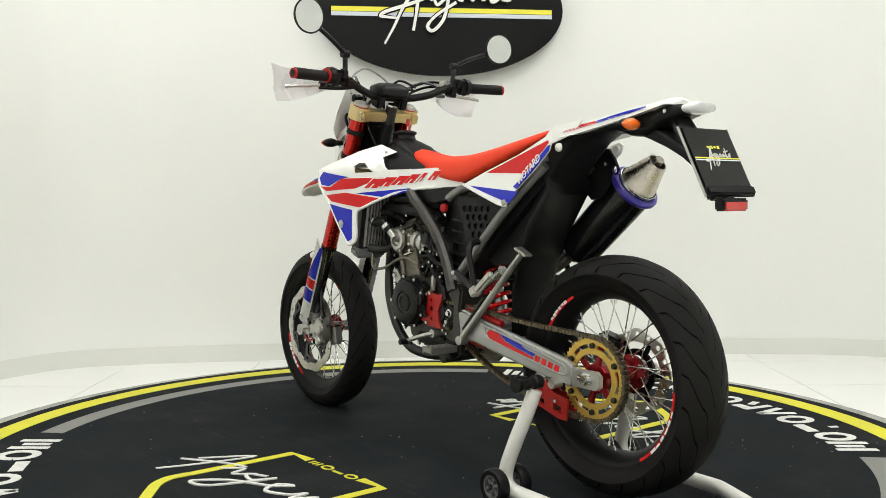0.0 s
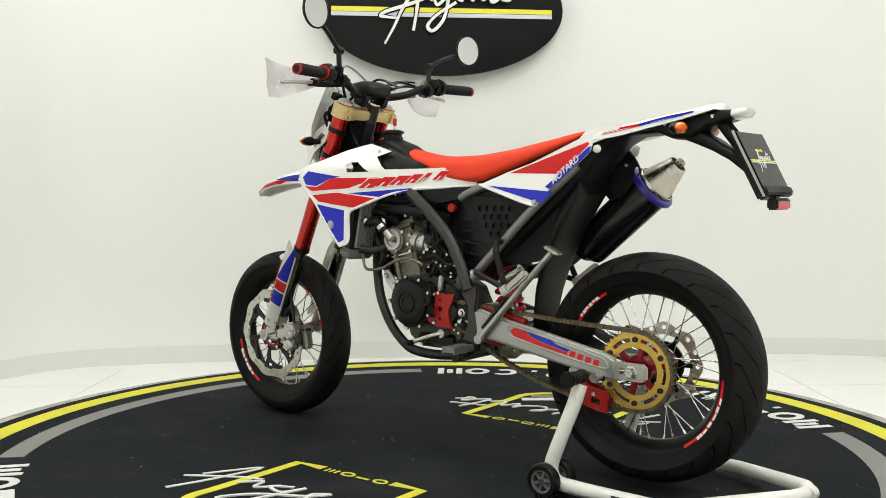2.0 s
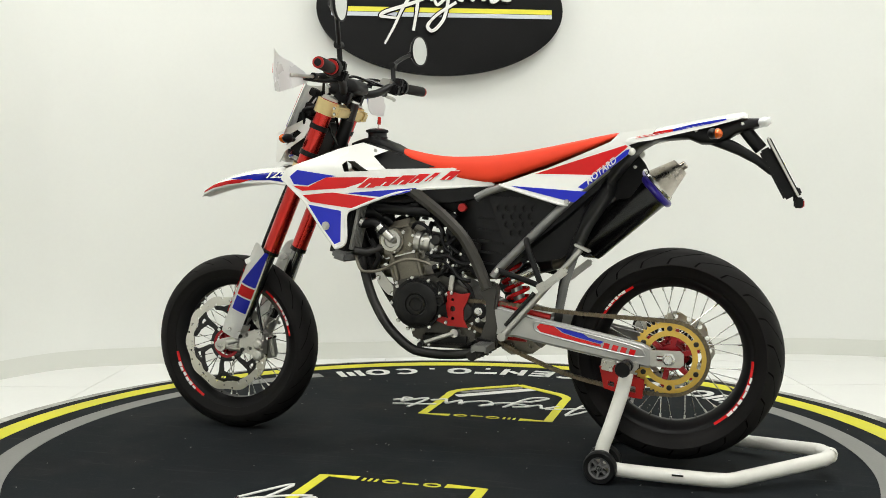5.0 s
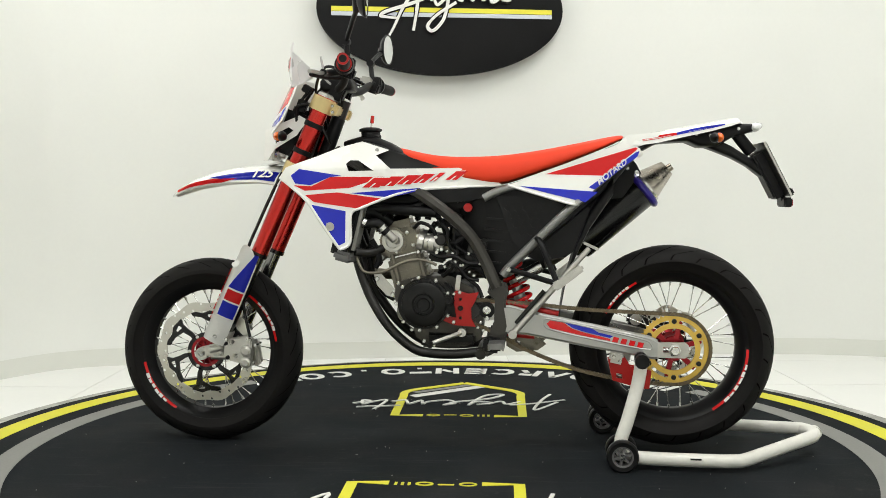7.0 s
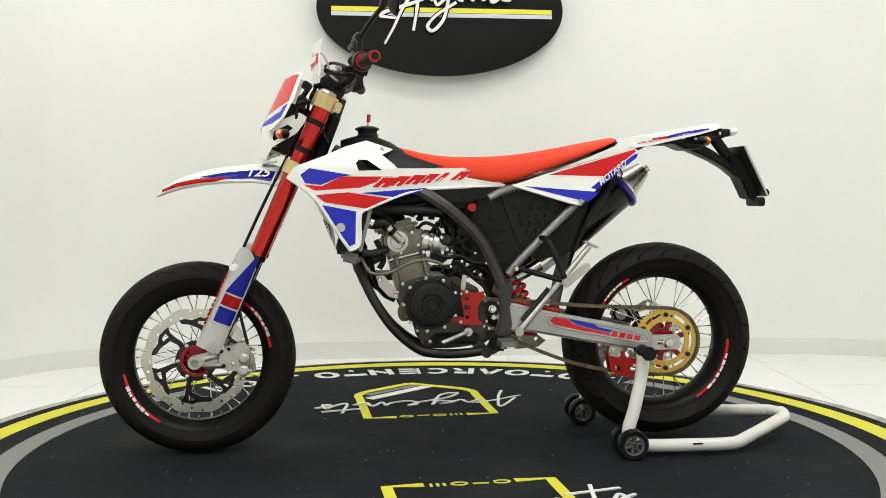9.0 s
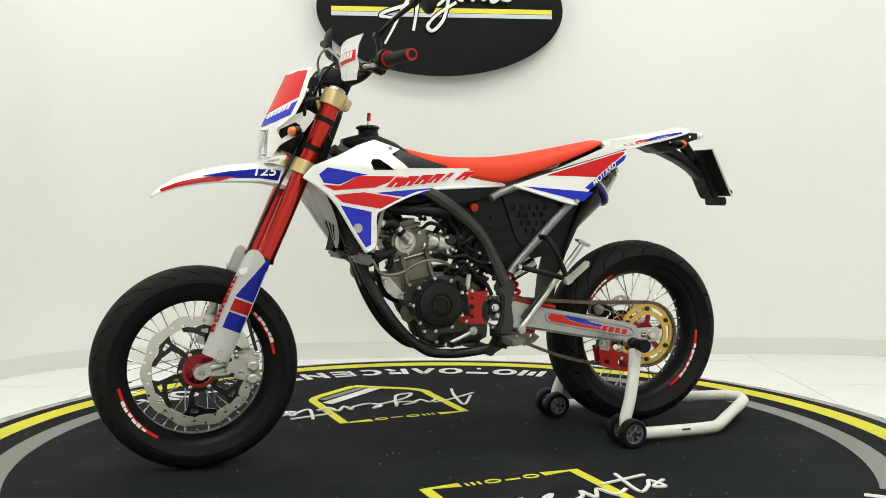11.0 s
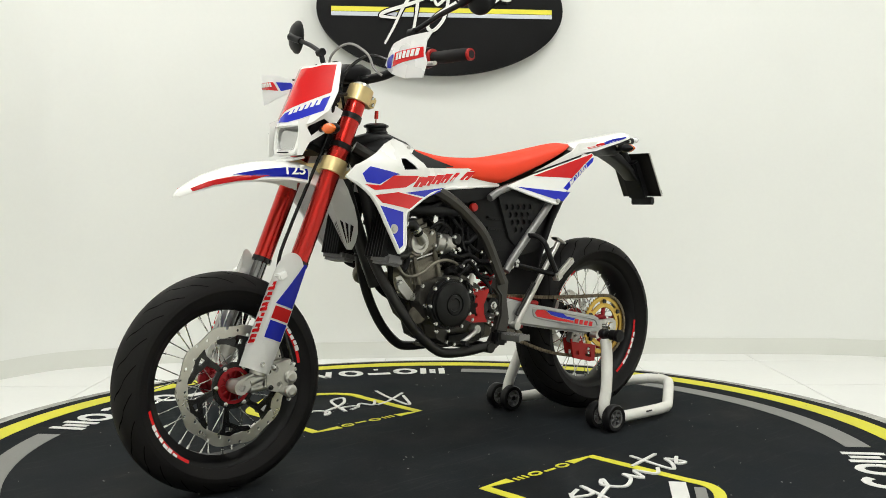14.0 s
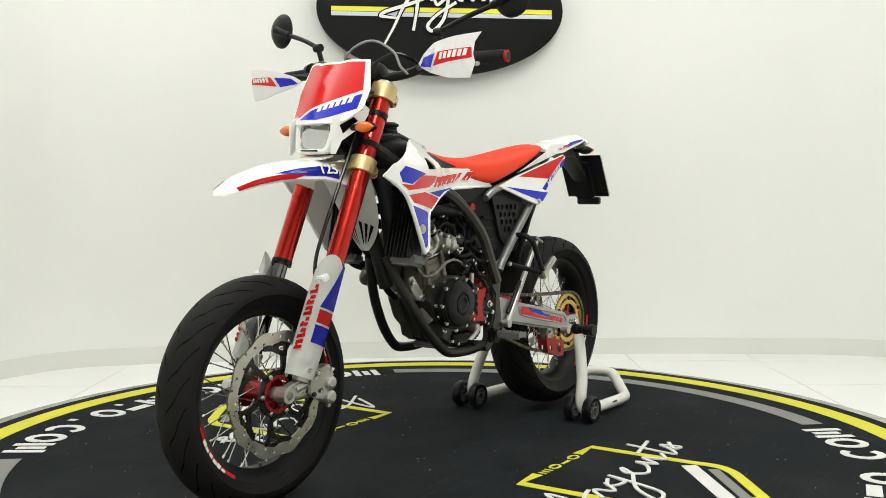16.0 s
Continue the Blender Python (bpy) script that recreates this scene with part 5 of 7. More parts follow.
for s in (-1, 1):
    sh = group_part("tank_shroud", label="white tank shroud with red and blue decals")
    part("shell", panel(B(), SHROUD, shroud_y, 0.004, 0.025, 0, s, [WINDOW]), WHITE, sh, angle=50)
    # the rolled front edge
    edge = [SHROUD[0], SHROUD[21], SHROUD[20], SHROUD[19], SHROUD[18]]
    part("edge", tube(B(), [(x + 0.002, s * (shroud_y(x, z) - 0.004), z) for x, z in edge], 0.006, 8), WHITE, sh)
    band = [SHROUD[18], SHROUD[17], SHROUD[16], SHROUD[15], SHROUD[14], SHROUD[13], SHROUD[12], SHROUD[11]]
    part("edge", tube(B(), [(x, s * (shroud_y(x, z) - 0.002), z) for x, z in band], 0.0048, 8), WHITE, sh)
    skin("patch", [(-0.418, 0.831), (-0.393, 0.850), (-0.273, 0.831), (-0.306, 0.826), (-0.361, 0.803), (-0.405, 0.808)], shroud_y, BLUE_DECAL, sh, s, label="blue decal")
    skin("patch", [(-0.410, 0.803), (-0.357, 0.800), (-0.303, 0.827), (-0.152, 0.828), (-0.250, 0.795), (-0.377, 0.787)], shroud_y, RED_DECAL, sh, s, label="red decal")
    skin("patch", [(-0.376, 0.774), (-0.285, 0.782), (-0.149, 0.762), (-0.232, 0.735), (-0.351, 0.754)], shroud_y, RED_DECAL, sh, s, label="red decal")
    skin("patch", [(-0.250, 0.780), (-0.009, 0.798), (-0.124, 0.770), (-0.140, 0.767)], shroud_y, BLUE_DECAL, sh, s, label="blue decal")
    skin("patch", [(-0.358, 0.746), (-0.262, 0.727), (-0.264, 0.635), (-0.286, 0.624)], shroud_y, BLUE_DECAL, sh, s, label="blue decal")
    # slanting red bars in place of the maker's name, white rims under them
    for k in range(6):
        x0 = -0.215 + 0.0475 * k
        z0, hh, sl, w = 0.796 + 0.0046 * k, 0.029 - 0.0007 * k, 0.034, (0.046, 0.039, 0.040, 0.032, 0.016, 0.034)[k]
        skin("bar", [(x0 - 0.003, z0 - 0.002), (x0 + w + 0.003, z0 - 0.002), (x0 + w + sl + 0.003, z0 + hh + 0.002), (x0 + sl - 0.003, z0 + hh + 0.002)], shroud_y, WHITE_DECAL, sh, s, 0.0022)
        skin("bar", [(x0, z0), (x0 + w, z0), (x0 + w + sl, z0 + hh), (x0 + sl, z0 + hh)], shroud_y, RED_DECAL, sh, s, 0.0032)
        u = x0 + w * 0.42
        skin("bar", [(u, z0), (u + 0.005, z0), (u + 0.005 + sl * 0.45, z0 + hh * 0.45), (u + sl * 0.45, z0 + hh * 0.45)], shroud_y, WHITE_DECAL, sh, s, 0.0042)
    skin("bar", [(-0.365, 0.7775), (-0.295, 0.7815), (-0.290, 0.7865), (-0.362, 0.7825)], shroud_y, WHITE_DECAL, sh, s, 0.0026)
    part("bolt", lathe(B(), [(0, 0.007), (0.007, 0.006), (0.008, 0.003), (0.013, 0.003), (0.013, 0), (0, 0)], seg=20), ALU, sh).matrix_basis = pose(-0.306, s * (shroud_y(-0.306, 0.682) + 0.001), 0.682, 0, 0, 180 if s < 0 else 0)
    part("bolt", lathe(B(), [(0, 0.004), (0.005, 0.004), (0.006, 0), (0, 0)], seg=14), ALU, sh).matrix_basis = pose(-0.181, s * (shroud_y(-0.181, 0.909) + 0.001), 0.909, 0, 0, 180 if s < 0 else 0)
    part("inset", panel(B(), [(-0.190, 0.893), (-0.143, 0.906), (0.006, 0.858), (-0.140, 0.850)], lambda x, z: 0.088 + 0.034 * step((-0.02 - x) / 0.2) - 0.8 * max(0, z - 0.86), 0.004, 0.03, 0, s), BLACK, bike, "black tank infill panel")
    # radiators
    rad = group_part("radiator", label="black radiator with vertical louvres")
    part("core", box(B(), (-0.255, s * 0.112, 0.690), (0.045, 0.090, 0.185), (0, 14, s * 8), 0.004), BLACK, rad)
    part("end_tank", box(B(), (-0.272, s * 0.116, 0.592), (0.055, 0.100, 0.030), (0, 14, s * 8), 0.008), HUB_GREY, rad, "dark grey cast end tank")
    bm = B()
    for k in range(7):
        box(bm, (-0.228 + 0.0, s * (0.078 + 0.0115 * k), 0.692), (0.010, 0.005, 0.17), (0, 14, s * 8), 0.0)
    part("louvre", bm, LOUVRE, rad)
    bm = B()
    for k in range(7):
        box(bm, (-0.288 - 0.0, s * (0.075 + 0.0125 * k), 0.690), (0.012, 0.004, 0.18), (0, 14, s * 8), 0.0)
    part("louvre", bm, BLACK, rad)

bm = B()
rings = []
seat_prof = [(-0.135, 0.916, 0.022, 0.006), (-0.118, 0.915, 0.048, 0.020), (-0.070, 0.902, 0.066, 0.040), (0.0, 0.888, 0.080, 0.058), (0.080, 0.886, 0.092, 0.070), (0.160, 0.888, 0.103, 0.082), (0.200, 0.891, 0.108, 0.086), (0.260, 0.898, 0.110, 0.070), (0.330, 0.909, 0.108, 0.058), (0.420, 0.926, 0.100, 0.042), (0.500, 0.942, 0.086, 0.026), (0.540, 0.949, 0.072, 0.014), (0.552, 0.948, 0.050, 0.006)]
for x, z, w, dz in seat_prof:
    rings.append([(x, w, z - dz), (x, w * 1.02, z - dz * 0.75), (x, w * 0.98, z - dz * 0.40), (x, w * 0.88, z - dz * 0.14), (x, w * 0.66, z - 0.002), (x, w * 0.35, z + 0.003), (x, 0, z + 0.004), (x, -w * 0.35, z + 0.003), (x, -w * 0.66, z - 0.002), (x, -w * 0.88, z - dz * 0.14), (x, -w * 0.98, z - dz * 0.40), (x, -w * 1.02, z - dz * 0.75), (x, -w, z - dz), (x, 0, z - dz)])
loft(bm, rings)
seat = part("seat", bm, SEAT_RED, bike, "orange-red vinyl seat", angle=70)
sm = seat.modifiers.new("soft", "SUBSURF")
sm.levels = sm.render_levels = 1


def side_y(x, z):
    return 0.105 + 0.03 * (x - 0.2) / 0.4 + 0.012 * step((0.84 - z) / 0.09)


SIDE = [(0.210, 0.803), (0.310, 0.836), (0.580, 0.913), (0.592, 0.905), (0.585, 0.885), (0.443, 0.774), (0.418, 0.746), (0.377, 0.752)]
for s in (-1, 1):
    sp = group_part("side_panel", label="white side panel with red and blue decals")
    part("shell", panel(B(), SIDE, side_y, 0.004, 0.04, 0, s), WHITE, sp, angle=50)
    part("edge", tube(B(), [(x, s * (side_y(x, z) - 0.002), z) for x, z in (SIDE[0], SIDE[7], SIDE[6])], 0.0042, 8, 5), WHITE, sp)
    skin("patch", [(0.319, 0.834), (0.578, 0.910), (0.584, 0.906), (0.576, 0.898), (0.488, 0.829)], side_y, RED_DECAL, sp, s, label="red decal")
    skin("patch", [(0.244, 0.800), (0.472, 0.782), (0.436, 0.752), (0.415, 0.757)], side_y, BLUE_DECAL, sp, s, label="blue decal")
    skin("patch", [(0.445, 0.795), (0.462, 0.789), (0.584, 0.884), (0.589, 0.899), (0.579, 0.896)], side_y, BLUE_DECAL, sp, s, label="blue strip")
    if s < 0:
        lettering("MOTARD", 0.0245, WHITE_DECAL, sp, pose(0.5145, -side_y(0.516, 0.81) - 0.0042, 0.8325, 90, 0, 0) @ pose(0, 0, 0, 0, 0, 38.5), shear=0.3, label="white word on blue strip")
    part("plug", lathe(B(), [(0, 0.010), (0.006, 0.009), (0.010, 0.006), (0.011, 0), (0, 0)], seg=20), STAND_WHITE, sp, "pale round plug").matrix_basis = pose(0.590, s * 0.104, 0.893, 0, 0, 180 if s < 0 else 0)
    part("bolt", lathe(B(), [(0, 0.006), (0.006, 0.006), (0.008, 0), (0, 0)], seg=14), ALU, sp).matrix_basis = pose(0.414, s * (side_y(0.414, 0.754) + 0.001), 0.754, 0, 0, 180 if s < 0 else 0)

tail = group_part("tail", label="white tail fairing over black plastic undertray")
tail_prof = [(0.545, 0.938, 0.088, 0.010), (0.590, 0.943, 0.102, 0.016), (0.640, 0.952, 0.101, 0.018), (0.720, 0.965, 0.087, 0.015), (0.800, 0.979, 0.076, 0.013), (0.860, 0.990, 0.068, 0.010), (0.885, 0.992, 0.056, 0.006), (0.895, 0.986, 0.040, 0.003)]
part("fairing", loft(B(), [[(x, w, z - dz * 1.6), (x, w * 0.98, z - dz * 0.8), (x, w * 0.75, z), (x, w * 0.35, z + 0.007), (x, 0, z + 0.009), (x, -w * 0.35, z + 0.007), (x, -w * 0.75, z), (x, -w * 0.98, z - dz * 0.8), (x, -w, z - dz * 1.6), (x, 0, z - dz)] for x, z, w, dz in tail_prof]), WHITE, tail, "white tail fairing", angle=50)
for s in (-1, 1):
    for x0, x1, m, lo, hi in ((0.60, 0.70, RED_DECAL, 0.000, 0.012), (0.70, 0.84, BLUE_DECAL, 0.000, 0.010)):
        bm = B()
        n = 8
        up, dn = [], []
        for k in range(n + 1):
            x = x0 + (x1 - x0) * k / n
            for (xa, za, wa, da), (xb, zb, wb, db) in zip(tail_prof, tail_prof[1:]):
                if xa <= x <= xb:
                    t = (x - xa) / (xb - xa)
                    z, w, d = za + (zb - za) * t, wa + (wb - wa) * t, da + (db - da) * t
            f = math.sin(math.pi * min(1, 0.15 + k / n * 0.8)) if m is BLUE_DECAL else 1 - 0.5 * k / n
            up.append(bm.verts.new((x, s * (w * (0.98 - 0.23 * 0.5 * f) + 0.0012), z - d * 0.8 * (1 - 0.5 * f) + 0.0022)))
            dn.append(bm.verts.new((x, s * (w * 0.985 + 0.0015), z - d * 0.95)))
        for k in range(n):
            bm.faces.new((up[k], up[k + 1], dn[k + 1], dn[k]))
        bmesh.ops.solidify(bm, geom=bm.faces[:], thickness=0.0006)
        part("patch", bm, m, tail)
part("undertray", loft(B(), [oval(x, 0, z, w, h, 4, 18) for x, z, w, h in ((0.450, 0.800, 0.074, 0.080), (0.500, 0.845, 0.074, 0.068), (0.560, 0.895, 0.074, 0.042), (0.605, 0.922, 0.072, 0.020), (0.650, 0.938, 0.068, 0.012), (0.735, 0.946, 0.060, 0.016), (0.770, 0.940, 0.056, 0.026), (0.820, 0.942, 0.052, 0.030), (0.865, 0.960, 0.050, 0.020), (0.900, 0.967, 0.045, 0.016), (0.925, 0.970, 0.040, 0.012))]), BLACK, tail, "black undertray", angle=50)
for s in (-1, 1):
    part("tail_side", panel(B(), [(0.34, 0.846), (0.44, 0.885), (0.53, 0.922), (0.555, 0.946), (0.66, 0.958), (0.640, 0.936), (0.600, 0.917), (0.575, 0.910)], lambda x, z: 0.096, 0.004, 0.05, 0, s), WHITE, tail, "white lower tail side")
bm = loft(B(), [oval(x, 0, z, w, h, 5, 16) for x, z, w, h in ((0.775, 0.936, 0.036, 0.016), (0.820, 0.922, 0.036, 0.019), (0.870, 0.899, 0.034, 0.017), (0.915, 0.872, 0.032, 0.015), (0.950, 0.845, 0.030, 0.016), (0.968, 0.832, 0.030, 0.012))])
part("plate_arm", bm, BLACK, tail, "black plate holder arm", angle=50)
part("plate_post", sweep(B(), smooth_line([(0.878, 0, 0.966), (0.898, 0, 0.938), (0.930, 0, 0.898)], 4), 0.018, 12), BLACK, tail, "black plate holder post")
bolts(tail, [(0.800, -0.058, 0.948), (0.882, -0.052, 0.966), (0.760, -0.060, 0.950)], 0.005, 0.004)
part("tail_light", loft(B(), [oval(x, 0.004, 0.968 + 0.003 * k, 0.052 * q, 0.014 * q, 2.2, 20) for k, (x, q) in enumerate(((0.915, 0.6), (0.925, 1.0), (0.945, 0.95), (0.955, 0.6)))]), CLEAR_LENS, tail, "clear oval tail light", angle=60)
for s in (-1, 1):
    indicator((0.800 + 0.012, s * 0.050, 0.938), s, tail, 1)
pl = group_part("number_plate", label="black sign plate with yellow and grey lines", m=pose(0.991, -0.001, 0.849, 0, -27.0, 0))
part("backing", box(B(), (-0.006, 0, 0), (0.004, 0.176, 0.176), bevel=0.0015), DARK_STEEL, pl)
part("bracket", box(B(), (-0.024, 0, -0.008), (0.034, 0.076, 0.15), bevel=0.006), BLACK, pl)
part("board", box(B(), (0, 0, 0), (0.004, 0.168, 0.168), bevel=0.0015), GLOSS_BLACK, pl)
part("clip", box(B(), (0.001, 0, -0.076), (0.014, 0.174, 0.022), bevel=0.004), BLACK, pl)
part("stripe", box(B(), (0.0026, 0, 0.006), (0.001, 0.160, 0.003)), SIGN_YELLOW, pl)
part("stripe", box(B(), (0.0026, 0, 0.001), (0.001, 0.160, 0.003)), SIGN_GREY, pl)
bm = B()
for sgl in SCRIPT:
    stroke(bm, [(x * 0.15, z * 0.18 + 0.006) for x, z in sgl], 0.0038, -0.0035, -0.0028)
part("flourish", bm, SIGN_WHITE, pl, "white pen-stroke flourish", False).matrix_basis = pose(0, 0, 0, 0, 0, 90)
for k in range(4):
    part("mark", box(B(), (0.0026, -0.018 + 0.012 * k, 0.034), (0.001, 0.008, 0.007 if k % 2 else 0.005)), SIGN_YELLOW, pl, smooth=False)
for s in (-1, 1):
    part("edge", box(B(), (-0.004, s * 0.0885, 0), (0.006, 0.0015, 0.176)), ALU, pl, "bare metal edge", False)
rf = group_part("reflector", label="red reflector on black bracket", m=pose(1.033, 0.0, 0.749))
part("lens", box(B(), (0.0055, 0, 0), (0.010, 0.084, 0.024), bevel=0.004), RED_LENS, rf)
part("bracket", box(B(), (-0.004, 0, 0.002), (0.024, 0.094, 0.029), bevel=0.004), BLACK, rf)
part("stay", box(B(), (-0.012, 0, 0.018), (0.012, 0.030, 0.030), bevel=0.003), BLACK, rf)

# -- frame --
frm = group_part("frame", label="dark grey steel tube frame with silver subframe")
part("head_tube", rod(B(), (fx(0.88) + 0.048, 0, 0.87), (fx(1.02) + 0.040, 0, 1.012), 0.022), BLACK, frm)
for s in (-1, 1):
    spar = smooth_line([(-0.320, s * 0.030, 0.910), (-0.230, s * 0.060, 0.858), (-0.085, s * 0.090, 0.795), (-0.020, s * 0.108, 0.757), (0.048, s * 0.114, 0.705), (0.104, s * 0.116, 0.648), (0.145, s * 0.116, 0.575), (0.178, s * 0.121, 0.500)], 6)
    part("spar", sweep(B(), spar, 0.0182, 8, 0.85), FRAME_GREY, frm, "dark grey main spar")
    bm = plate(B(), [(0.160, 0.520), (0.200, 0.520), (0.212, 0.500), (0.204, 0.450), (0.214, 0.385), (0.200, 0.320), (0.150, 0.292), (0.120, 0.300), (0.150, 0.345), (0.170, 0.400), (0.172, 0.460), (0.150, 0.485)], s * 0.090, s * 0.118)
    bmesh.ops.bevel(bm, geom=[e for e in bm.edges if len(e.link_faces) == 2 and e.calc_face_angle(0) > 1], offset=0.006, segments=2, affect="EDGES")
    part("pivot_plate", bm, FRAME_GREY, frm, "dark grey swingarm pivot plate")
    part("pivot_bolt", lathe(B(), [(0, 0.010), (0.007, 0.010), (0.008, 0.004), (0.012, 0.003), (0.012, 0), (0, 0)], seg=20), STEEL, frm).matrix_basis = pose(0.148, s * 0.110, 0.431, 0, 0, 180 if s < 0 else 0)
    part("boss", rod(B(), (0.148, s * 0.08, 0.431), (0.148, s * 0.110, 0.431), 0.024), BLACK, frm)
    part("cradle", tube(B(), [(-0.262, s * 0.030, 0.600), (-0.243, s * 0.046 - 0.004, 0.540), (-0.203, s * 0.068 - 0.010, 0.455), (-0.147, s * 0.083 - 0.010, 0.374), (-0.080, s * 0.094 - 0.004, 0.316), (-0.028, s * 0.098, 0.299), (0.060, s * 0.100, 0.297), (0.160, s * 0.104, 0.310)], 0.0145, 14), DARK_STEEL, frm, "black cradle tube")
    part("cross_brace", rod(B(), (-0.235, s * 0.075, 0.738), (0.000, s * 0.098, 0.722), 0.0165), BLACK, frm)
    part("upper_rail", sweep(B(), smooth_line([(0.138, s * 0.104, 0.764), (0.205, s * 0.100, 0.793), (0.40, s * 0.085, 0.840), (0.52, s * 0.070, 0.872)], 5), 0.0120, 12), SUBFRAME, frm, "silver subframe tube")
    part("lower_rail", sweep(B(), smooth_line([(0.195, s * 0.118, 0.535), (0.222, s * 0.116, 0.568), (0.30, s * 0.112, 0.645), (0.395, s * 0.108, 0.737), (0.52, s * 0.085, 0.850)], 5), 0.0130, 12), SUBFRAME, frm, "silver subframe tube")
part("down_tube", tube(B(), [(fx(0.88) + 0.075, 0, 0.88), (-0.320, 0, 0.76), (-0.285, 0, 0.66), (-0.255, 0, 0.585), (-0.225, 0, 0.51)], 0.021, 14), DARK_STEEL, frm)
part("cross_tube", rod(B(), (0.130, -0.12, 0.300), (0.130, 0.12, 0.300), 0.016), DARK_STEEL, frm)
part("red_button", lathe(B(), [(0, -0.012), (0.012, -0.012), (0.0135, -0.008), (0.0135, 0), (0, 0)], (0.090, -0.078, 0.736), 20), RED_PAINT, frm, "red plastic plug")
part("gusset", panel(B(), [(-0.06, 0.795), (0.19, 0.797), (0.14, 0.765), (0.06, 0.752), (-0.02, 0.752)], lambda x, z: 0.092, 0.02, 0.1), BLACK, frm, "black under-seat cover")
part("bracket", plate(B(), [(-0.200, 0.535), (-0.182, 0.540), (-0.126, 0.476), (-0.130, 0.460), (-0.160, 0.468), (-0.190, 0.500)], -0.066, -0.060), ALU, frm, "alloy engine mount plate")
bolts(frm, [(-0.188, -0.066, 0.520), (-0.140, -0.066, 0.472), (0.214, -0.143, 0.556), (0.150, -0.119, 0.408)], 0.008, 0.008)

# -- air box --
air = group_part("air_box", label="black plastic air box with dimpled side cover")
part("body", loft(B(), [[(x, y * w, z0 + (z1 - z0) * t) for y, t in ((-1, 0.05), (-1, 0.95), (-0.8, 1), (0.8, 1), (1, 0.95), (1, 0.05), (0.8, 0), (-0.8, 0))] for x, w, z0, z1 in ((0.055, 0.045, 0.60, 0.73), (0.075, 0.060, 0.57, 0.75), (0.135, 0.078, 0.53, 0.78), (0.20, 0.092, 0.53, 0.80), (0.30, 0.094, 0.62, 0.82), (0.40, 0.085, 0.70, 0.85), (0.50, 0.075, 0.79, 0.88))]), BLACK, air, angle=30)
dimples = []
for r, row in enumerate(((0.230, 5), (0.242, 4), (0.254, 4), (0.266, 2))):
    for k in range(row[1]):
        dimples.append(ring_pts(row[0] - 0.016 + k * 0.026 - (0.0 if r % 2 else 0.004), 0.735 - r * 0.024, 0.0092, 10))
COVER = [(0.176, 0.772), (0.335, 0.762), (0.377, 0.735), (0.250, 0.612), (0.222, 0.640)]
for s in (-1, 1):
    bm = plate(B(), COVER, s * 0.097, s * 0.103, dimples)
    plate(bm, COVER, s * 0.092, s * 0.0965)
    part("cover", bm, BLACK, air, "dimpled black cover", angle=20)
    bm = B()
    for k in range(5):
        box(bm, (0.185 - 0.004 * k, s * 0.088, 0.700 - 0.032 * k), (0.085, 0.012, 0.007), (0, 6, 0))
    part("rib", bm, BLACK, air)
part("mudflap", loft(B(), [oval(x, 0, z, w, h, 4, 16) for x, z, w, h in ((0.362, 0.385, 0.058, 0.006), (0.366, 0.43, 0.064, 0.010), (0.380, 0.51, 0.074, 0.014), (0.408, 0.600, 0.080, 0.020), (0.452, 0.700, 0.083, 0.03), (0.520, 0.800, 0.082, 0.03))]), BLACK, air, "black inner rear mudguard", angle=60)
part("splash_guard", panel(B(), [(0.24, 0.60), (0.40, 0.735), (0.50, 0.80), (0.455, 0.69), (0.415, 0.61), (0.380, 0.588), (0.300, 0.575)], lambda x, z: 0.062, 0.006, 0.08), BLACK, air)

# -- engine --
eng = group_part("engine", m=pose(0, -0.011, 0), label="single-cylinder engine with black side cover and grey cases")
bm = loft(B(), [[(x, y, z) for x, z in ((-0.132, 0.462), (-0.108, 0.412), (-0.078, 0.386), (-0.066, 0.345), (-0.030, 0.326), (0.080, 0.318), (0.128, 0.340), (0.138, 0.430), (0.105, 0.495), (0.040, 0.530), (-0.060, 0.530), (-0.128, 0.510))] for y in (-0.080, -0.072, 0.072, 0.080)])
part("crankcase", bm, ENGINE_DARK, eng, "dark grey cast crankcase", angle=30)
for y in (-0.030, 0.002, 0.034):
    part("rib", plate(B(), [(-0.138, 0.466), (-0.112, 0.406), (-0.082, 0.380), (-0.070, 0.338), (-0.020, 0.318), (0.060, 0.314), (0.060, 0.350), (-0.05, 0.36), (-0.10, 0.44)], y, y + 0.006), ENGINE_DARK, eng)
part("oil_filter_cap", lathe(B(), [(0, 0.0), (0.024, 0.0), (0.026, 0.004), (0.026, 0.016), (0, 0.018)], seg=24), ENGINE, eng).matrix_basis = pose(-0.104, -0.040, 0.418, 0, 0, 125)
part("clutch_cover", lathe(B(), [(0.078, 0.078), (0.078, 0.100), (0.070, 0.112), (0.030, 0.118), (0, 0.118)], (-0.010, 0, 0.440), 40), ENGINE_BLACK, eng, "satin black clutch cover")
fl = group_part("side_cover", eng, None, "satin black engine side cover")
bm = plate(B(), [(-0.040 + 0.078 * math.cos(a), 0.450 + 0.076 * math.sin(a)) for a in [radians(20 + 12 * k) for k in range(27)]] + [(0.045, 0.430), (0.052, 0.470), (0.050, 0.500), (0.020, 0.520)], -0.118, -0.086)
bmesh.ops.bevel(bm, geom=[e for e in bm.edges if len(e.link_faces) == 2 and e.calc_face_angle(0) > 1.2], offset=0.006, segments=2, affect="EDGES")
part("case", bm, ENGINE_BLACK, fl)
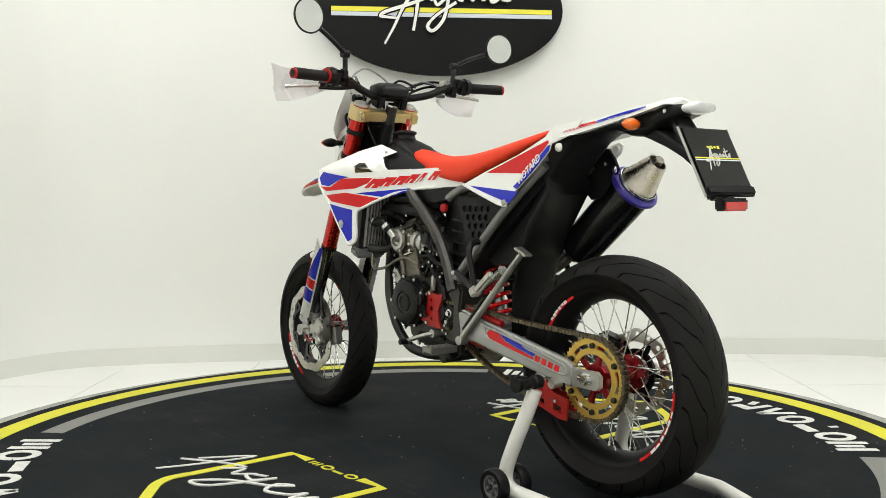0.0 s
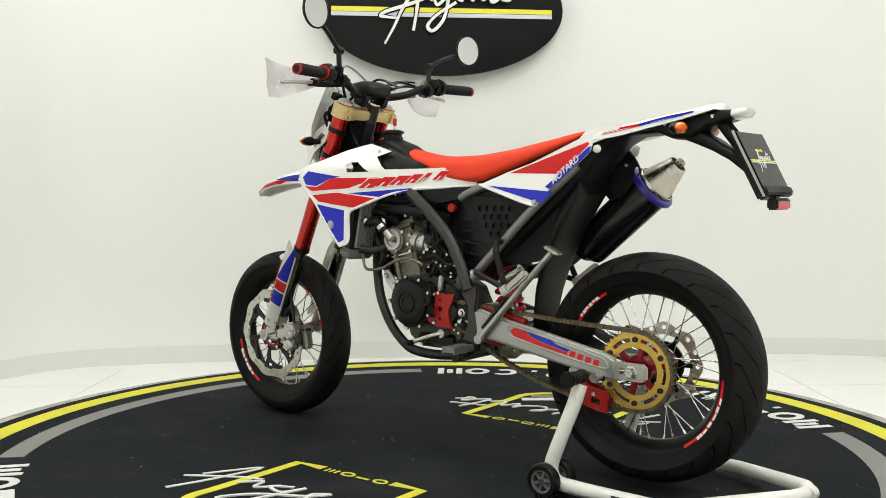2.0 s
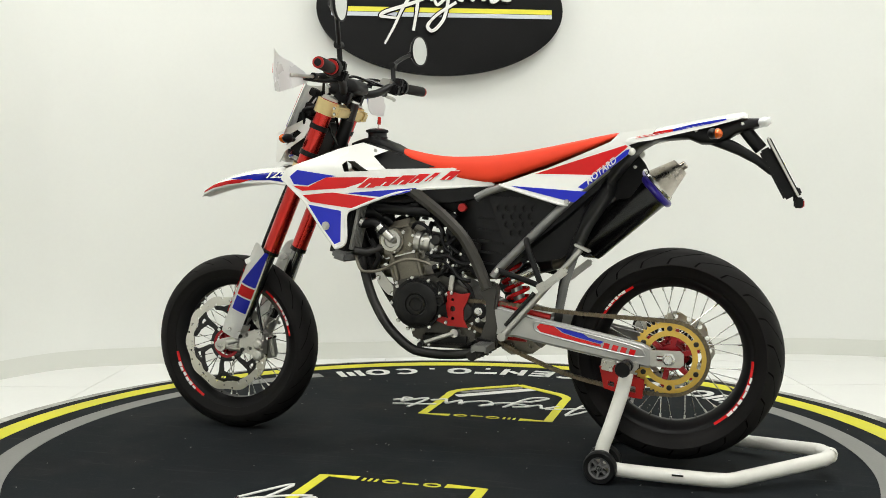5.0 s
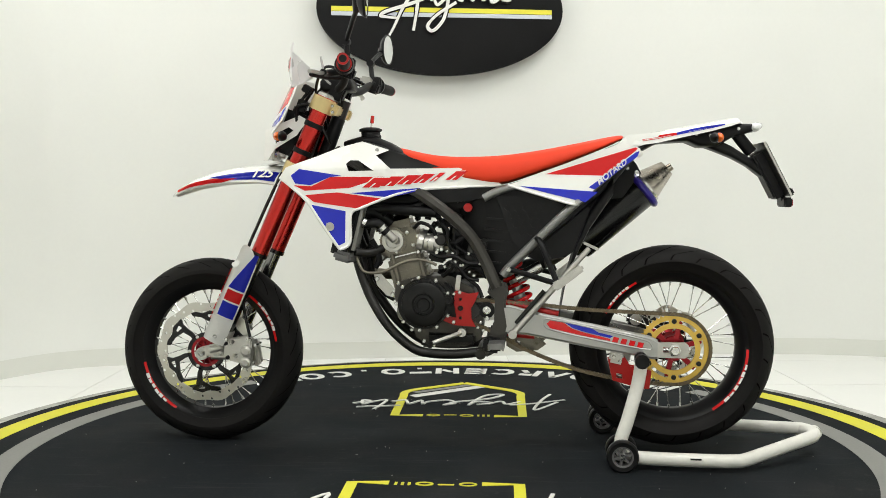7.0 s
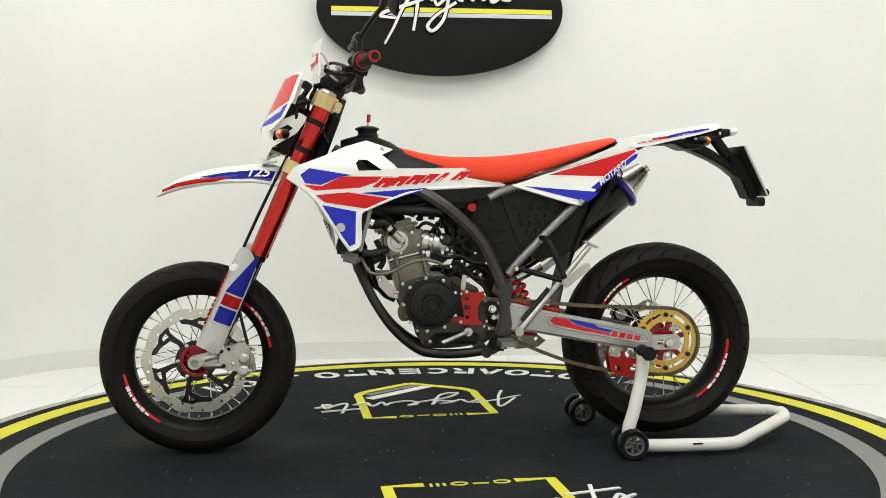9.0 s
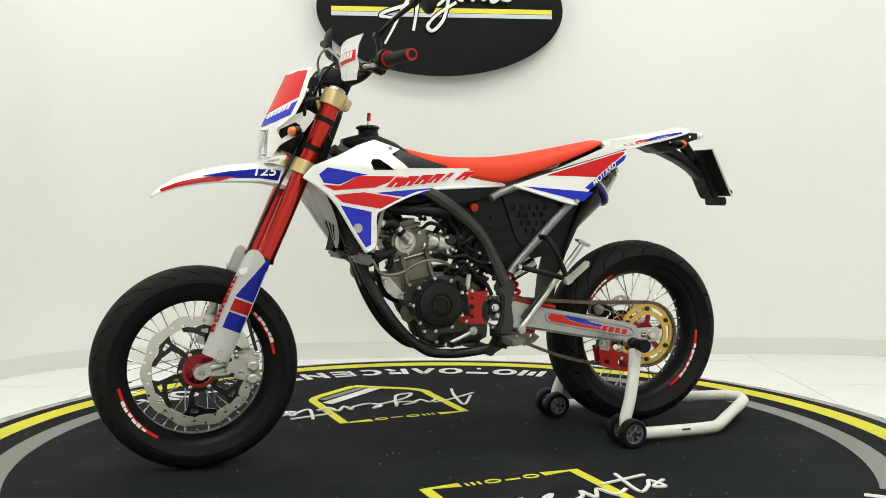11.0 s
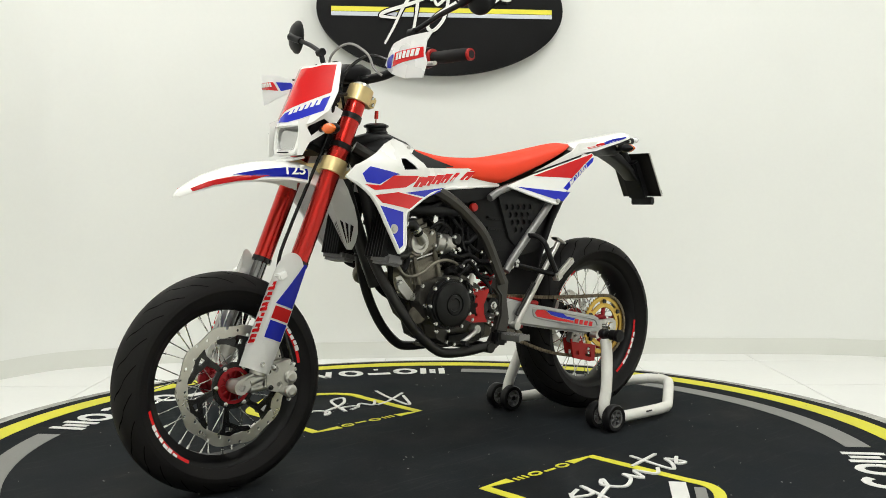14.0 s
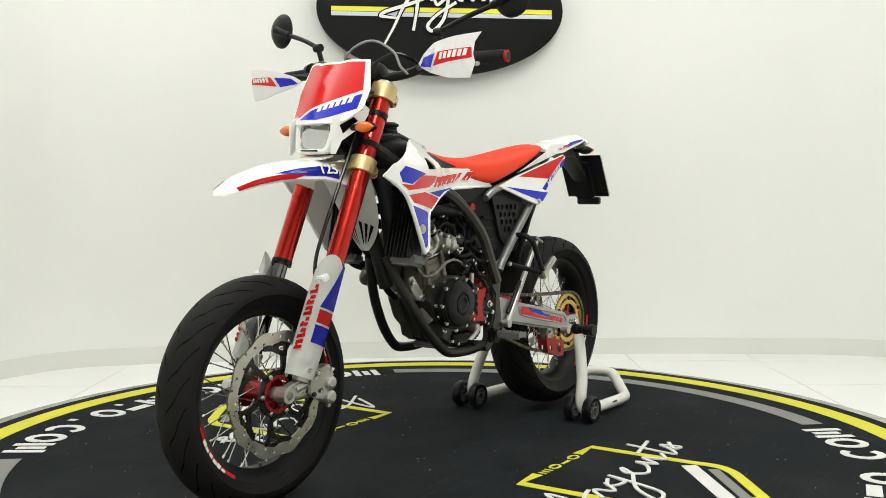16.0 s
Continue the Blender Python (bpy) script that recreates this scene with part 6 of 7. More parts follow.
part("dome", lathe(B(), [(0.068, -0.116), (0.066, -0.126), (0.056, -0.131), (0.034, -0.131), (0.032, -0.127), (0.029, -0.127), (0.028, -0.131), (0.020, -0.132), (0.018, -0.129), (0, -0.129)], (-0.038, 0, 0.449), 48), ENGINE_BLACK, fl)
part("plug", lathe(B(), [(0.017, -0.117), (0.016, -0.126), (0.010, -0.127), (0.009, -0.123), (0, -0.123)], (0.033, 0, 0.462), 24), ENGINE_BLACK, fl)
bolts(fl, [(-0.040 + 0.081 * math.cos(radians(a)), -0.112, 0.450 + 0.079 * math.sin(radians(a))) for a in (25, 62, 100, 140, 180, 222, 262, 300, 335)], 0.0062, 0.008)
part("drive_cover", plate(B(), [(0.070 + 1.14 * (x - 0.079), 0.436 + 1.10 * (z - 0.437)) for x, z in [(0.026, 0.438), (0.043, 0.469), (0.068, 0.486), (0.100, 0.478), (0.127, 0.482), (0.118, 0.458), (0.107, 0.438), (0.108, 0.410), (0.119, 0.388), (0.063, 0.392), (0.034, 0.404)]], -0.106, -0.100, [ring_pts(0.070, 0.437, 0.0085, 12), ring_pts(0.036, 0.440, 0.005, 8), ring_pts(0.047, 0.460, 0.006, 8), ring_pts(0.070, 0.464, 0.005, 8), ring_pts(0.046, 0.416, 0.006, 8), ring_pts(0.070, 0.408, 0.0055, 8)]), RED_PAINT, eng, "red drilled sprocket cover")
bolts(eng, [(0.050, -0.106, 0.480), (0.068, -0.106, 0.485), (0.050, -0.106, 0.396), (-0.010, -0.09, 0.325), (-0.040, -0.09, 0.336), (-0.078, -0.09, 0.370), (-0.106, -0.09, 0.415), (-0.122, -0.09, 0.45)], 0.006, 0.007)
part("sprocket_front", lathe(B(), [(0, -0.100), (0.030, -0.100), (0.031, -0.094), (0, -0.094)], (0.096, 0, 0.430), 28), DARK_STEEL, eng)
T = Matrix.Translation((-0.082, 0, 0.505)) @ pose(0, 0, 0, 0, -14, 0)
cyl_ = part("cylinder", box(B(), (0, 0, 0.040), (0.112, 0.120, 0.100), bevel=0.008), ENGINE, eng, "grey cast cylinder")
cyl_.matrix_basis = T
for k in range(3):
    part("fin", box(B(), (0.006, 0, 0.018 + 0.024 * k), (0.116, 0.128, 0.006), bevel=0.002), ENGINE, eng).matrix_basis = T
for px in (-0.036, 0.044):
    part("stud", rod(B(), (px, -0.066, -0.012), (px, -0.066, 0.10), 0.0075, seg=12), ENGINE, eng).matrix_basis = T
part("gasket", box(B(), (0, 0, 0.0905), (0.118, 0.130, 0.004)), STEEL, eng, smooth=False).matrix_basis = T
part("gasket", box(B(), (0, 0, -0.008), (0.122, 0.134, 0.005)), STEEL, eng, smooth=False).matrix_basis = T
part("lower_case", box(B(), (0.040, -0.058, 0.342), (0.15, 0.060, 0.036), (0, 0, 0), 0.008), ENGINE_BLACK, eng, "dark lower casing")
part("sensor", rod(B(), (0.012, -0.088, 0.548), (0.012, -0.102, 0.560), 0.009, seg=12), BLACK, eng)
part("plug_lead", tube(B(), [(-0.060, -0.05, 0.700), (-0.085, -0.075, 0.735), (-0.125, -0.07, 0.742), (-0.165, -0.05, 0.735)], 0.0065, 8), BLACK, eng)
part("connector", box(B(), (0.060, -0.085, 0.665), (0.032, 0.020, 0.022), (0, 20, 0), 0.003), BLACK, eng)
part("connector", box(B(), (0.118, -0.088, 0.585), (0.026, 0.022, 0.040), (0, 10, 0), 0.003), BLACK, eng)
part("regulator", box(B(), (0.115, -0.05, 0.605), (0.055, 0.06, 0.075), (0, 14, 0), 0.006), DARK_STEEL, eng)
part("hose_clip", rod(B(), (0.100, -0.095, 0.655), (0.112, -0.095, 0.656), 0.0105, seg=14), STEEL, eng)
part("hose_clip", rod(B(), (-0.212, -0.112, 0.689), (-0.222, -0.113, 0.694), 0.0165, seg=14), STEEL, eng)
bm = box(B(), (0.0, 0, 0.128), (0.128, 0.135, 0.078), bevel=0.012)
box(bm, (0.0, 0, 0.176), (0.110, 0.118, 0.040), bevel=0.016)
rod(bm, (-0.020, -0.082, 0.140), (-0.020, -0.050, 0.140), 0.040, seg=36)
rod(bm, (-0.020, 0.082, 0.140), (-0.020, 0.050, 0.140), 0.040, seg=36)
box(bm, (0.030, -0.070, 0.135), (0.050, 0.014, 0.052), bevel=0.005)
box(bm, (-0.060, 0, 0.185), (0.030, 0.05, 0.030), bevel=0.008)
hd = part("cylinder_head", bm, ENGINE, eng, "grey cylinder head with round cam cover")
hd.matrix_basis = T
cc = part("cam_cover", lathe(B(), [(0.034, -0.082), (0.032, -0.088), (0.022, -0.089), (0.020, -0.084), (0.012, -0.084), (0, -0.084)], (-0.020, 0, 0.140), 36), ALU, eng)
cc.matrix_basis = T
bm = rod(B(), (-0.128, -0.096, 0.640), (-0.150, -0.100, 0.662), 0.0125, seg=16)
rod(bm, (-0.126, -0.080, 0.638), (-0.130, -0.098, 0.643), 0.0135, seg=16)
part("water_outlet", bm, ALU, eng)
bolts(eng, [(-0.092, -0.084, 0.662), (-0.074, -0.078, 0.625), (-0.125, -0.075, 0.602), (-0.158, -0.07, 0.625), (-0.170, -0.066, 0.585), (-0.028, -0.078, 0.632), (-0.038, -0.088, 0.520), (-0.075, -0.088, 0.515), (-0.12, -0.075, 0.508)], 0.0065, 0.008)
part("radiator_hose", tube(B(), [(-0.150, -0.100, 0.662), (-0.180, -0.108, 0.690), (-0.215, -0.112, 0.688), (-0.235, -0.115, 0.705)], 0.0145, 14), BLACK, eng, "black coolant hose")
part("hose_clip", rod(B(), (-0.160, -0.103, 0.671), (-0.168, -0.105, 0.680), 0.0160, seg=16), STEEL, eng)
part("lower_hose", tube(B(), [(-0.245, -0.115, 0.606), (-0.215, -0.100, 0.600), (-0.190, -0.085, 0.605), (-0.165, -0.072, 0.615)], 0.013, 14), DARK_STEEL, eng)
part("coolant_pipe", tube(B(), [(-0.245, -0.105, 0.595), (-0.222, -0.118, 0.550), (-0.190, -0.120, 0.542), (-0.150, -0.115, 0.550), (-0.105, -0.110, 0.572), (-0.060, -0.108, 0.582), (-0.020, -0.105, 0.574), (-0.002, -0.100, 0.565)], 0.0046, 10), ENGINE, eng, "grey breather pipe")
carb = group_part("throttle_body", eng, None, "alloy throttle body with hoses")
bm = rod(B(), (-0.055, -0.02, 0.640), (0.040, -0.02, 0.622), 0.030, seg=24)
rod(bm, (-0.010, -0.060, 0.632), (-0.010, 0.03, 0.632), 0.022, seg=20)
rod(bm, (0.000, -0.062, 0.612), (0.022, -0.062, 0.640), 0.011, seg=12)
part("flange", box(B(), (-0.034, -0.050, 0.632), (0.018, 0.030, 0.052), (0, 10, 0), 0.004), ALU, carb)
part("float_bowl", box(B(), (-0.005, -0.020, 0.590), (0.050, 0.05, 0.040), (0, 10, 0), 0.006), DARK_STEEL, carb)
part("injector", rod(B(), (-0.030, -0.045, 0.655), (-0.010, -0.060, 0.690), 0.008, seg=12), BLACK, carb)
part("cable_wheel", lathe(B(), [(0, -0.008), (0.014, -0.008), (0.018, -0.003), (0.018, 0.003), (0, 0.004)], (0.010, -0.082, 0.640), 20), DARK_STEEL, carb)
rod(bm, (-0.005, -0.075, 0.632), (-0.005, -0.060, 0.632), 0.018, seg=24)
part("body", bm, ALU, carb)
for xa, xb, rr in ((-0.062, -0.044, 0.030), (-0.042, -0.030, 0.025), (-0.028, -0.012, 0.031), (-0.010, 0.004, 0.026), (0.004, 0.014, 0.020)):
    part("collar", rod(B(), (xa, -0.058, 0.629 - 0.19 * (xa + 0.03)), (xb, -0.058, 0.629 - 0.19 * (xb + 0.03)), rr, seg=24), ALU, carb)
for hx, hz in ((-0.060, 0.652), (-0.058, 0.604), (-0.004, 0.648), (-0.002, 0.602), (0.012, 0.612)):
    part("clamp_screw", rod(B(), (hx, -0.094, hz), (hx, -0.078, hz), 0.005, seg=8), STEEL, carb)
part("bracket", box(B(), (0.062, -0.092, 0.512), (0.014, 0.010, 0.046), (0, 8, 0), 0.002), ALU, carb)
part("valve", rod(B(), (-0.032, -0.062, 0.700), (-0.028, -0.062, 0.728), 0.010, seg=12), BLACK, carb)
for pts_, rr in (
        ([(-0.075, -0.062, 0.672), (-0.055, -0.075, 0.690), (-0.030, -0.080, 0.684), (-0.012, -0.080, 0.668), (-0.008, -0.078, 0.652)], 0.0055),
        ([(0.000, -0.060, 0.715), (0.012, -0.078, 0.690), (0.030, -0.085, 0.668), (0.030, -0.085, 0.640), (0.045, -0.080, 0.610), (0.080, -0.080, 0.598)], 0.0060),
        ([(0.050, -0.070, 0.710), (0.058, -0.085, 0.680), (0.050, -0.090, 0.650), (0.060, -0.090, 0.620), (0.100, -0.095, 0.596), (0.135, -0.098, 0.590)], 0.0050),
        ([(-0.020, -0.085, 0.600), (0.010, -0.092, 0.588), (0.050, -0.095, 0.592), (0.090, -0.098, 0.572), (0.128, -0.100, 0.570)], 0.0065),
        ([(0.018, -0.088, 0.556), (0.040, -0.100, 0.575), (0.066, -0.100, 0.556), (0.090, -0.100, 0.528), (0.125, -0.102, 0.520)], 0.0055),
        ([(0.070, -0.085, 0.545), (0.098, -0.095, 0.520), (0.122, -0.100, 0.500), (0.135, -0.105, 0.470)], 0.0060),
        ([(-0.175, -0.060, 0.700), (-0.160, -0.075, 0.720), (-0.120, -0.080, 0.722), (-0.085, -0.078, 0.712)], 0.0060),
        ([(-0.200, -0.090, 0.640), (-0.185, -0.085, 0.610), (-0.178, -0.080, 0.580), (-0.190, -0.080, 0.555)], 0.0090),
        ([(-0.16, 0.03, 0.47), (-0.20, 0.03, 0.50), (-0.225, 0.02, 0.55), (-0.23, 0.03, 0.62)], 0.0100),
        ([(-0.14, -0.03, 0.455), (-0.175, -0.025, 0.475), (-0.200, -0.03, 0.520), (-0.215, -0.05, 0.585)], 0.0080)):
    part("hose", tube(B(), pts_, rr, 8), BLACK, carb)
bolts(carb, [(0.055, -0.100, 0.575), (0.070, -0.098, 0.565), (0.022, -0.097, 0.560), (0.095, -0.100, 0.600), (0.128, -0.104, 0.570), (0.110, -0.100, 0.535), (0.130, -0.100, 0.395), (0.122, -0.100, 0.380), (0.138, -0.100, 0.372), (-0.045, -0.09, 0.722), (-0.08, -0.085, 0.712)], 0.0050, 0.006)
part("electrics_plate", plate(B(), [(0.030, 0.560), (0.120, 0.545), (0.150, 0.600), (0.120, 0.700), (0.060, 0.725), (0.040, 0.660), (0.055, 0.620)], -0.040, -0.030), BLACK, carb)
part("boot", tube(B(), [(0.035, -0.02, 0.622), (0.080, -0.01, 0.640), (0.140, 0, 0.670)], 0.036, 16), BLACK, carb, "black rubber intake boot")
part("hose", tube(B(), [(0.020, -0.065, 0.628), (0.055, -0.088, 0.632), (0.080, -0.095, 0.650), (0.105, -0.095, 0.655)], 0.0085, 10), BLACK, carb)
part("hose", tube(B(), [(-0.070, -0.03, 0.700), (-0.040, -0.06, 0.730), (-0.010, -0.07, 0.715), (0.010, -0.055, 0.690), (0.020, -0.04, 0.650)], 0.007, 10), BLACK, carb)
part("hose", tube(B(), [(-0.15, -0.04, 0.705), (-0.13, -0.07, 0.735), (-0.08, -0.08, 0.738), (-0.04, -0.075, 0.752)], 0.008, 10), BLACK, carb)
part("loom", tube(B(), [(0.015, -0.085, 0.530), (0.045, -0.095, 0.560), (0.060, -0.085, 0.60), (0.055, -0.07, 0.66), (0.030, -0.07, 0.71)], 0.006, 8), BLACK, carb)
part("loom", tube(B(), [(0.0, -0.06, 0.545), (0.06, -0.075, 0.535), (0.11, -0.085, 0.560), (0.15, -0.09, 0.53)], 0.009, 8), BLACK, carb)
bm = rod(B(), (0.010, -0.05, 0.528), (0.070, -0.05, 0.545), 0.026, seg=20)
rod(bm, (0.040, -0.092, 0.555), (0.040, -0.05, 0.555), 0.013, seg=16)
box(bm, (0.082, -0.05, 0.56), (0.07, 0.06, 0.04), (0, -15, 0), 0.006)
part("starter_motor", bm, DARK_STEEL, eng, "dark starter motor")
bolts(eng, [(0.040, -0.092, 0.555), (0.025, -0.076, 0.56), (0.075, -0.08, 0.565), (0.095, -0.08, 0.545), (0.0, -0.078, 0.61), (0.028, -0.074, 0.606), (0.105, -0.097, 0.655), (0.092, -0.06, 0.592)], 0.0055, 0.007)
part("shifter", tube(B(), [(0.074, -0.100, 0.364), (0.050, -0.120, 0.357), (0.010, -0.129, 0.343), (-0.012, -0.131, 0.335)], 0.0068, 10), ALU, eng, "alloy gear lever")
part("shifter_tip", rod(B(), (-0.015, -0.134, 0.333), (-0.015, -0.160, 0.333), 0.0085), BLACK, eng)
part("shifter_boss", rod(B(), (0.074, -0.108, 0.364), (0.074, -0.070, 0.364), 0.013), ALU, eng)
part("under_seat_box", box(B(), (0.075, 0, 0.760), (0.27, 0.125, 0.075), (0, 0, 0), 0.012), BLACK, bike, "black under-seat electrics box")
part("harness", tube(B(), [(-0.21, -0.05, 0.735), (-0.13, -0.055, 0.75), (-0.06, -0.05, 0.735), (0.02, -0.06, 0.72), (0.07, -0.075, 0.70)], 0.013, 10), BLACK, bike, "black wiring harness")
part("radiator_outlet", tube(B(), [(-0.262, 0.115, 0.625), (-0.255, 0.112, 0.595), (-0.240, 0.105, 0.575), (-0.205, 0.08, 0.56)], 0.0150, 12), BLACK, bike, "black coolant outlet hose")
part("radiator_pipe", tube(B(), [(-0.22, 0.06, 0.70), (-0.18, 0.04, 0.685), (-0.14, 0.03, 0.70), (-0.11, 0.02, 0.715)], 0.014, 10), BLACK, bike, "black coolant pipe")
part("radiator_hose", tube(B(), [(-0.245, -0.090, 0.715), (-0.215, -0.085, 0.725), (-0.180, -0.070, 0.715), (-0.150, -0.050, 0.690)], 0.0185, 14), BLACK, bike, "black upper coolant hose")
part("cable_bundle", tube(B(), [(-0.250, -0.040, 0.765), (-0.180, -0.060, 0.752), (-0.100, -0.066, 0.760), (-0.020, -0.070, 0.770), (0.060, -0.074, 0.765)], 0.017, 10), BLACK, bike, "black taped cable bundle")
for s in (-1, 1):
    part("coolant_hose", tube(B(), [(-0.300, s * 0.030, 0.840), (-0.292, s * 0.052, 0.780), (-0.280, s * 0.055, 0.720), (-0.262, s * 0.048, 0.660), (-0.245, s * 0.040, 0.610)], 0.023, 12), BLACK, bike, "black coolant hose beside the down tube")
part("horn", lathe(B(), [(0, -0.016), (0.020, -0.016), (0.034, -0.008), (0.036, 0.0), (0.030, 0.012), (0, 0.014)], seg=28), BLACK, bike, "round black horn").matrix_basis = pose(-0.330, 0.030, 0.800, 0, 0, 80)
part("intake_resonator", loft(B(), [oval(x, -0.005, z, w, h, 4, 16) for x, z, w, h in ((0.030, 0.665, 0.030, 0.030), (0.055, 0.668, 0.048, 0.045), (0.110, 0.668, 0.060, 0.055), (0.165, 0.665, 0.070, 0.060))]), BLACK, bike, "black intake resonator", angle=50)
part("ignition_coil", box(B(), (0.020, -0.045, 0.690), (0.06, 0.035, 0.028), (0, -8, 0), 0.006), BLACK, bike, "black ignition coil")
part("sump", box(B(), (0.005, 0, 0.318), (0.12, 0.10, 0.018), bevel=0.006), ENGINE_DARK, eng)

# -- exhaust --
exh = group_part("exhaust", label="black silencer with bare metal tip and blue ring")
part("header", tube(B(), [(-0.160, 0.010, 0.600), (-0.205, 0.020, 0.575), (-0.246, 0.045, 0.556), (-0.228, 0.078, 0.528), (-0.170, 0.100, 0.520), (-0.10, 0.110, 0.52), (0.05, 0.125, 0.52), (0.20, 0.130, 0.53), (0.33, 0.128, 0.56), (0.405, 0.138, 0.612)], 0.0170, 14), ENGINE, exh, "dark heat-stained header pipe")
part("heat_shield", sweep(B(), smooth_line([(-0.02, 0.128, 0.528), (0.10, 0.133, 0.530), (0.22, 0.134, 0.540), (0.32, 0.122, 0.560)], 5), 0.021, 12), BLACK, exh, "black heat shield")
S0, S1 = Vector((0.415, 0.140, 0.615)), Vector((0.633, 0.142, 0.800))
SD = (S1 - S0).normalized()
SM = Matrix.Translation(S0) @ Vector((0, 1, 0)).rotation_difference(SD).to_matrix().to_4x4()
LS = (S1 - S0).length
part("can", lathe(B(), [(0.026, -0.022), (0.048, 0.0), (0.057, 0.008), (0.0595, 0.02), (0.0595, LS - 0.01), (0.056, LS)], seg=40), GLOSS_BLACK, exh, "gloss black silencer can").matrix_basis = SM
part("tip", lathe(B(), [(0.054, LS - 0.002), (0.054, LS + 0.006), (0.051, LS + 0.012), (0.027, LS + 0.088), (0.024, LS + 0.088), (0.027, LS + 0.04), (0.022, LS + 0.02), (0, LS + 0.02)], seg=40), TITAN, exh, "brushed metal cone tip").matrix_basis = SM
part("spout", rod(B(), (0, LS + 0.05, 0), (0.010, LS + 0.104, 0.002), 0.012, seg=16), TITAN, exh).matrix_basis = SM
bm = B()
sweep(bm, [(0.0605 * math.cos(a), LS - 0.012, 0.0605 * math.sin(a)) for a in [k * 2 * math.pi / 40 for k in range(40)]], 0.011, 10, closed=True)
part("ring", bm, BLUE_RUBBER, exh, "blue rubber ring").matrix_basis = SM
part("strap", lathe(B(), [(0.0555, LS + 0.0), (0.0570, LS + 0.001), (0.0570, LS + 0.007), (0.0555, LS + 0.008)], seg=40, closed=True), STEEL, exh).matrix_basis = SM
part("hanger", plate(B(), [(0.470, 0.850), (0.520, 0.895), (0.580, 0.895), (0.602, 0.868), (0.616, 0.840), (0.590, 0.806), (0.560, 0.764), (0.520, 0.760), (0.490, 0.790)], 0.086, 0.094, [ring_pts(0.603, 0.838, 0.0085, 12, 0.012)]), BLACK, exh, "black silencer bracket")
bolts(exh, [(0.532, 0.094, 0.846), (0.575, 0.094, 0.856)], 0.006, 0.005, axis=1)
bolts(exh, [(0.532, 0.086, 0.846), (0.575, 0.086, 0.856)], 0.006, 0.005)
bm = B()
for k in range(7):
    a = -0.62
    box(bm, (0.0545 * math.sin(a) * 0 - 0.0, 0.085 + 0.0095 * k, 0), (0.004, 0.006, 0.001))
mk = part("mark", bm, SIGN_GREY, exh, "small pale lettering bars", False)
mk.matrix_basis = SM @ pose(0, 0, 0, 0, 205, 0) @ pose(0, 0, 0.0600)

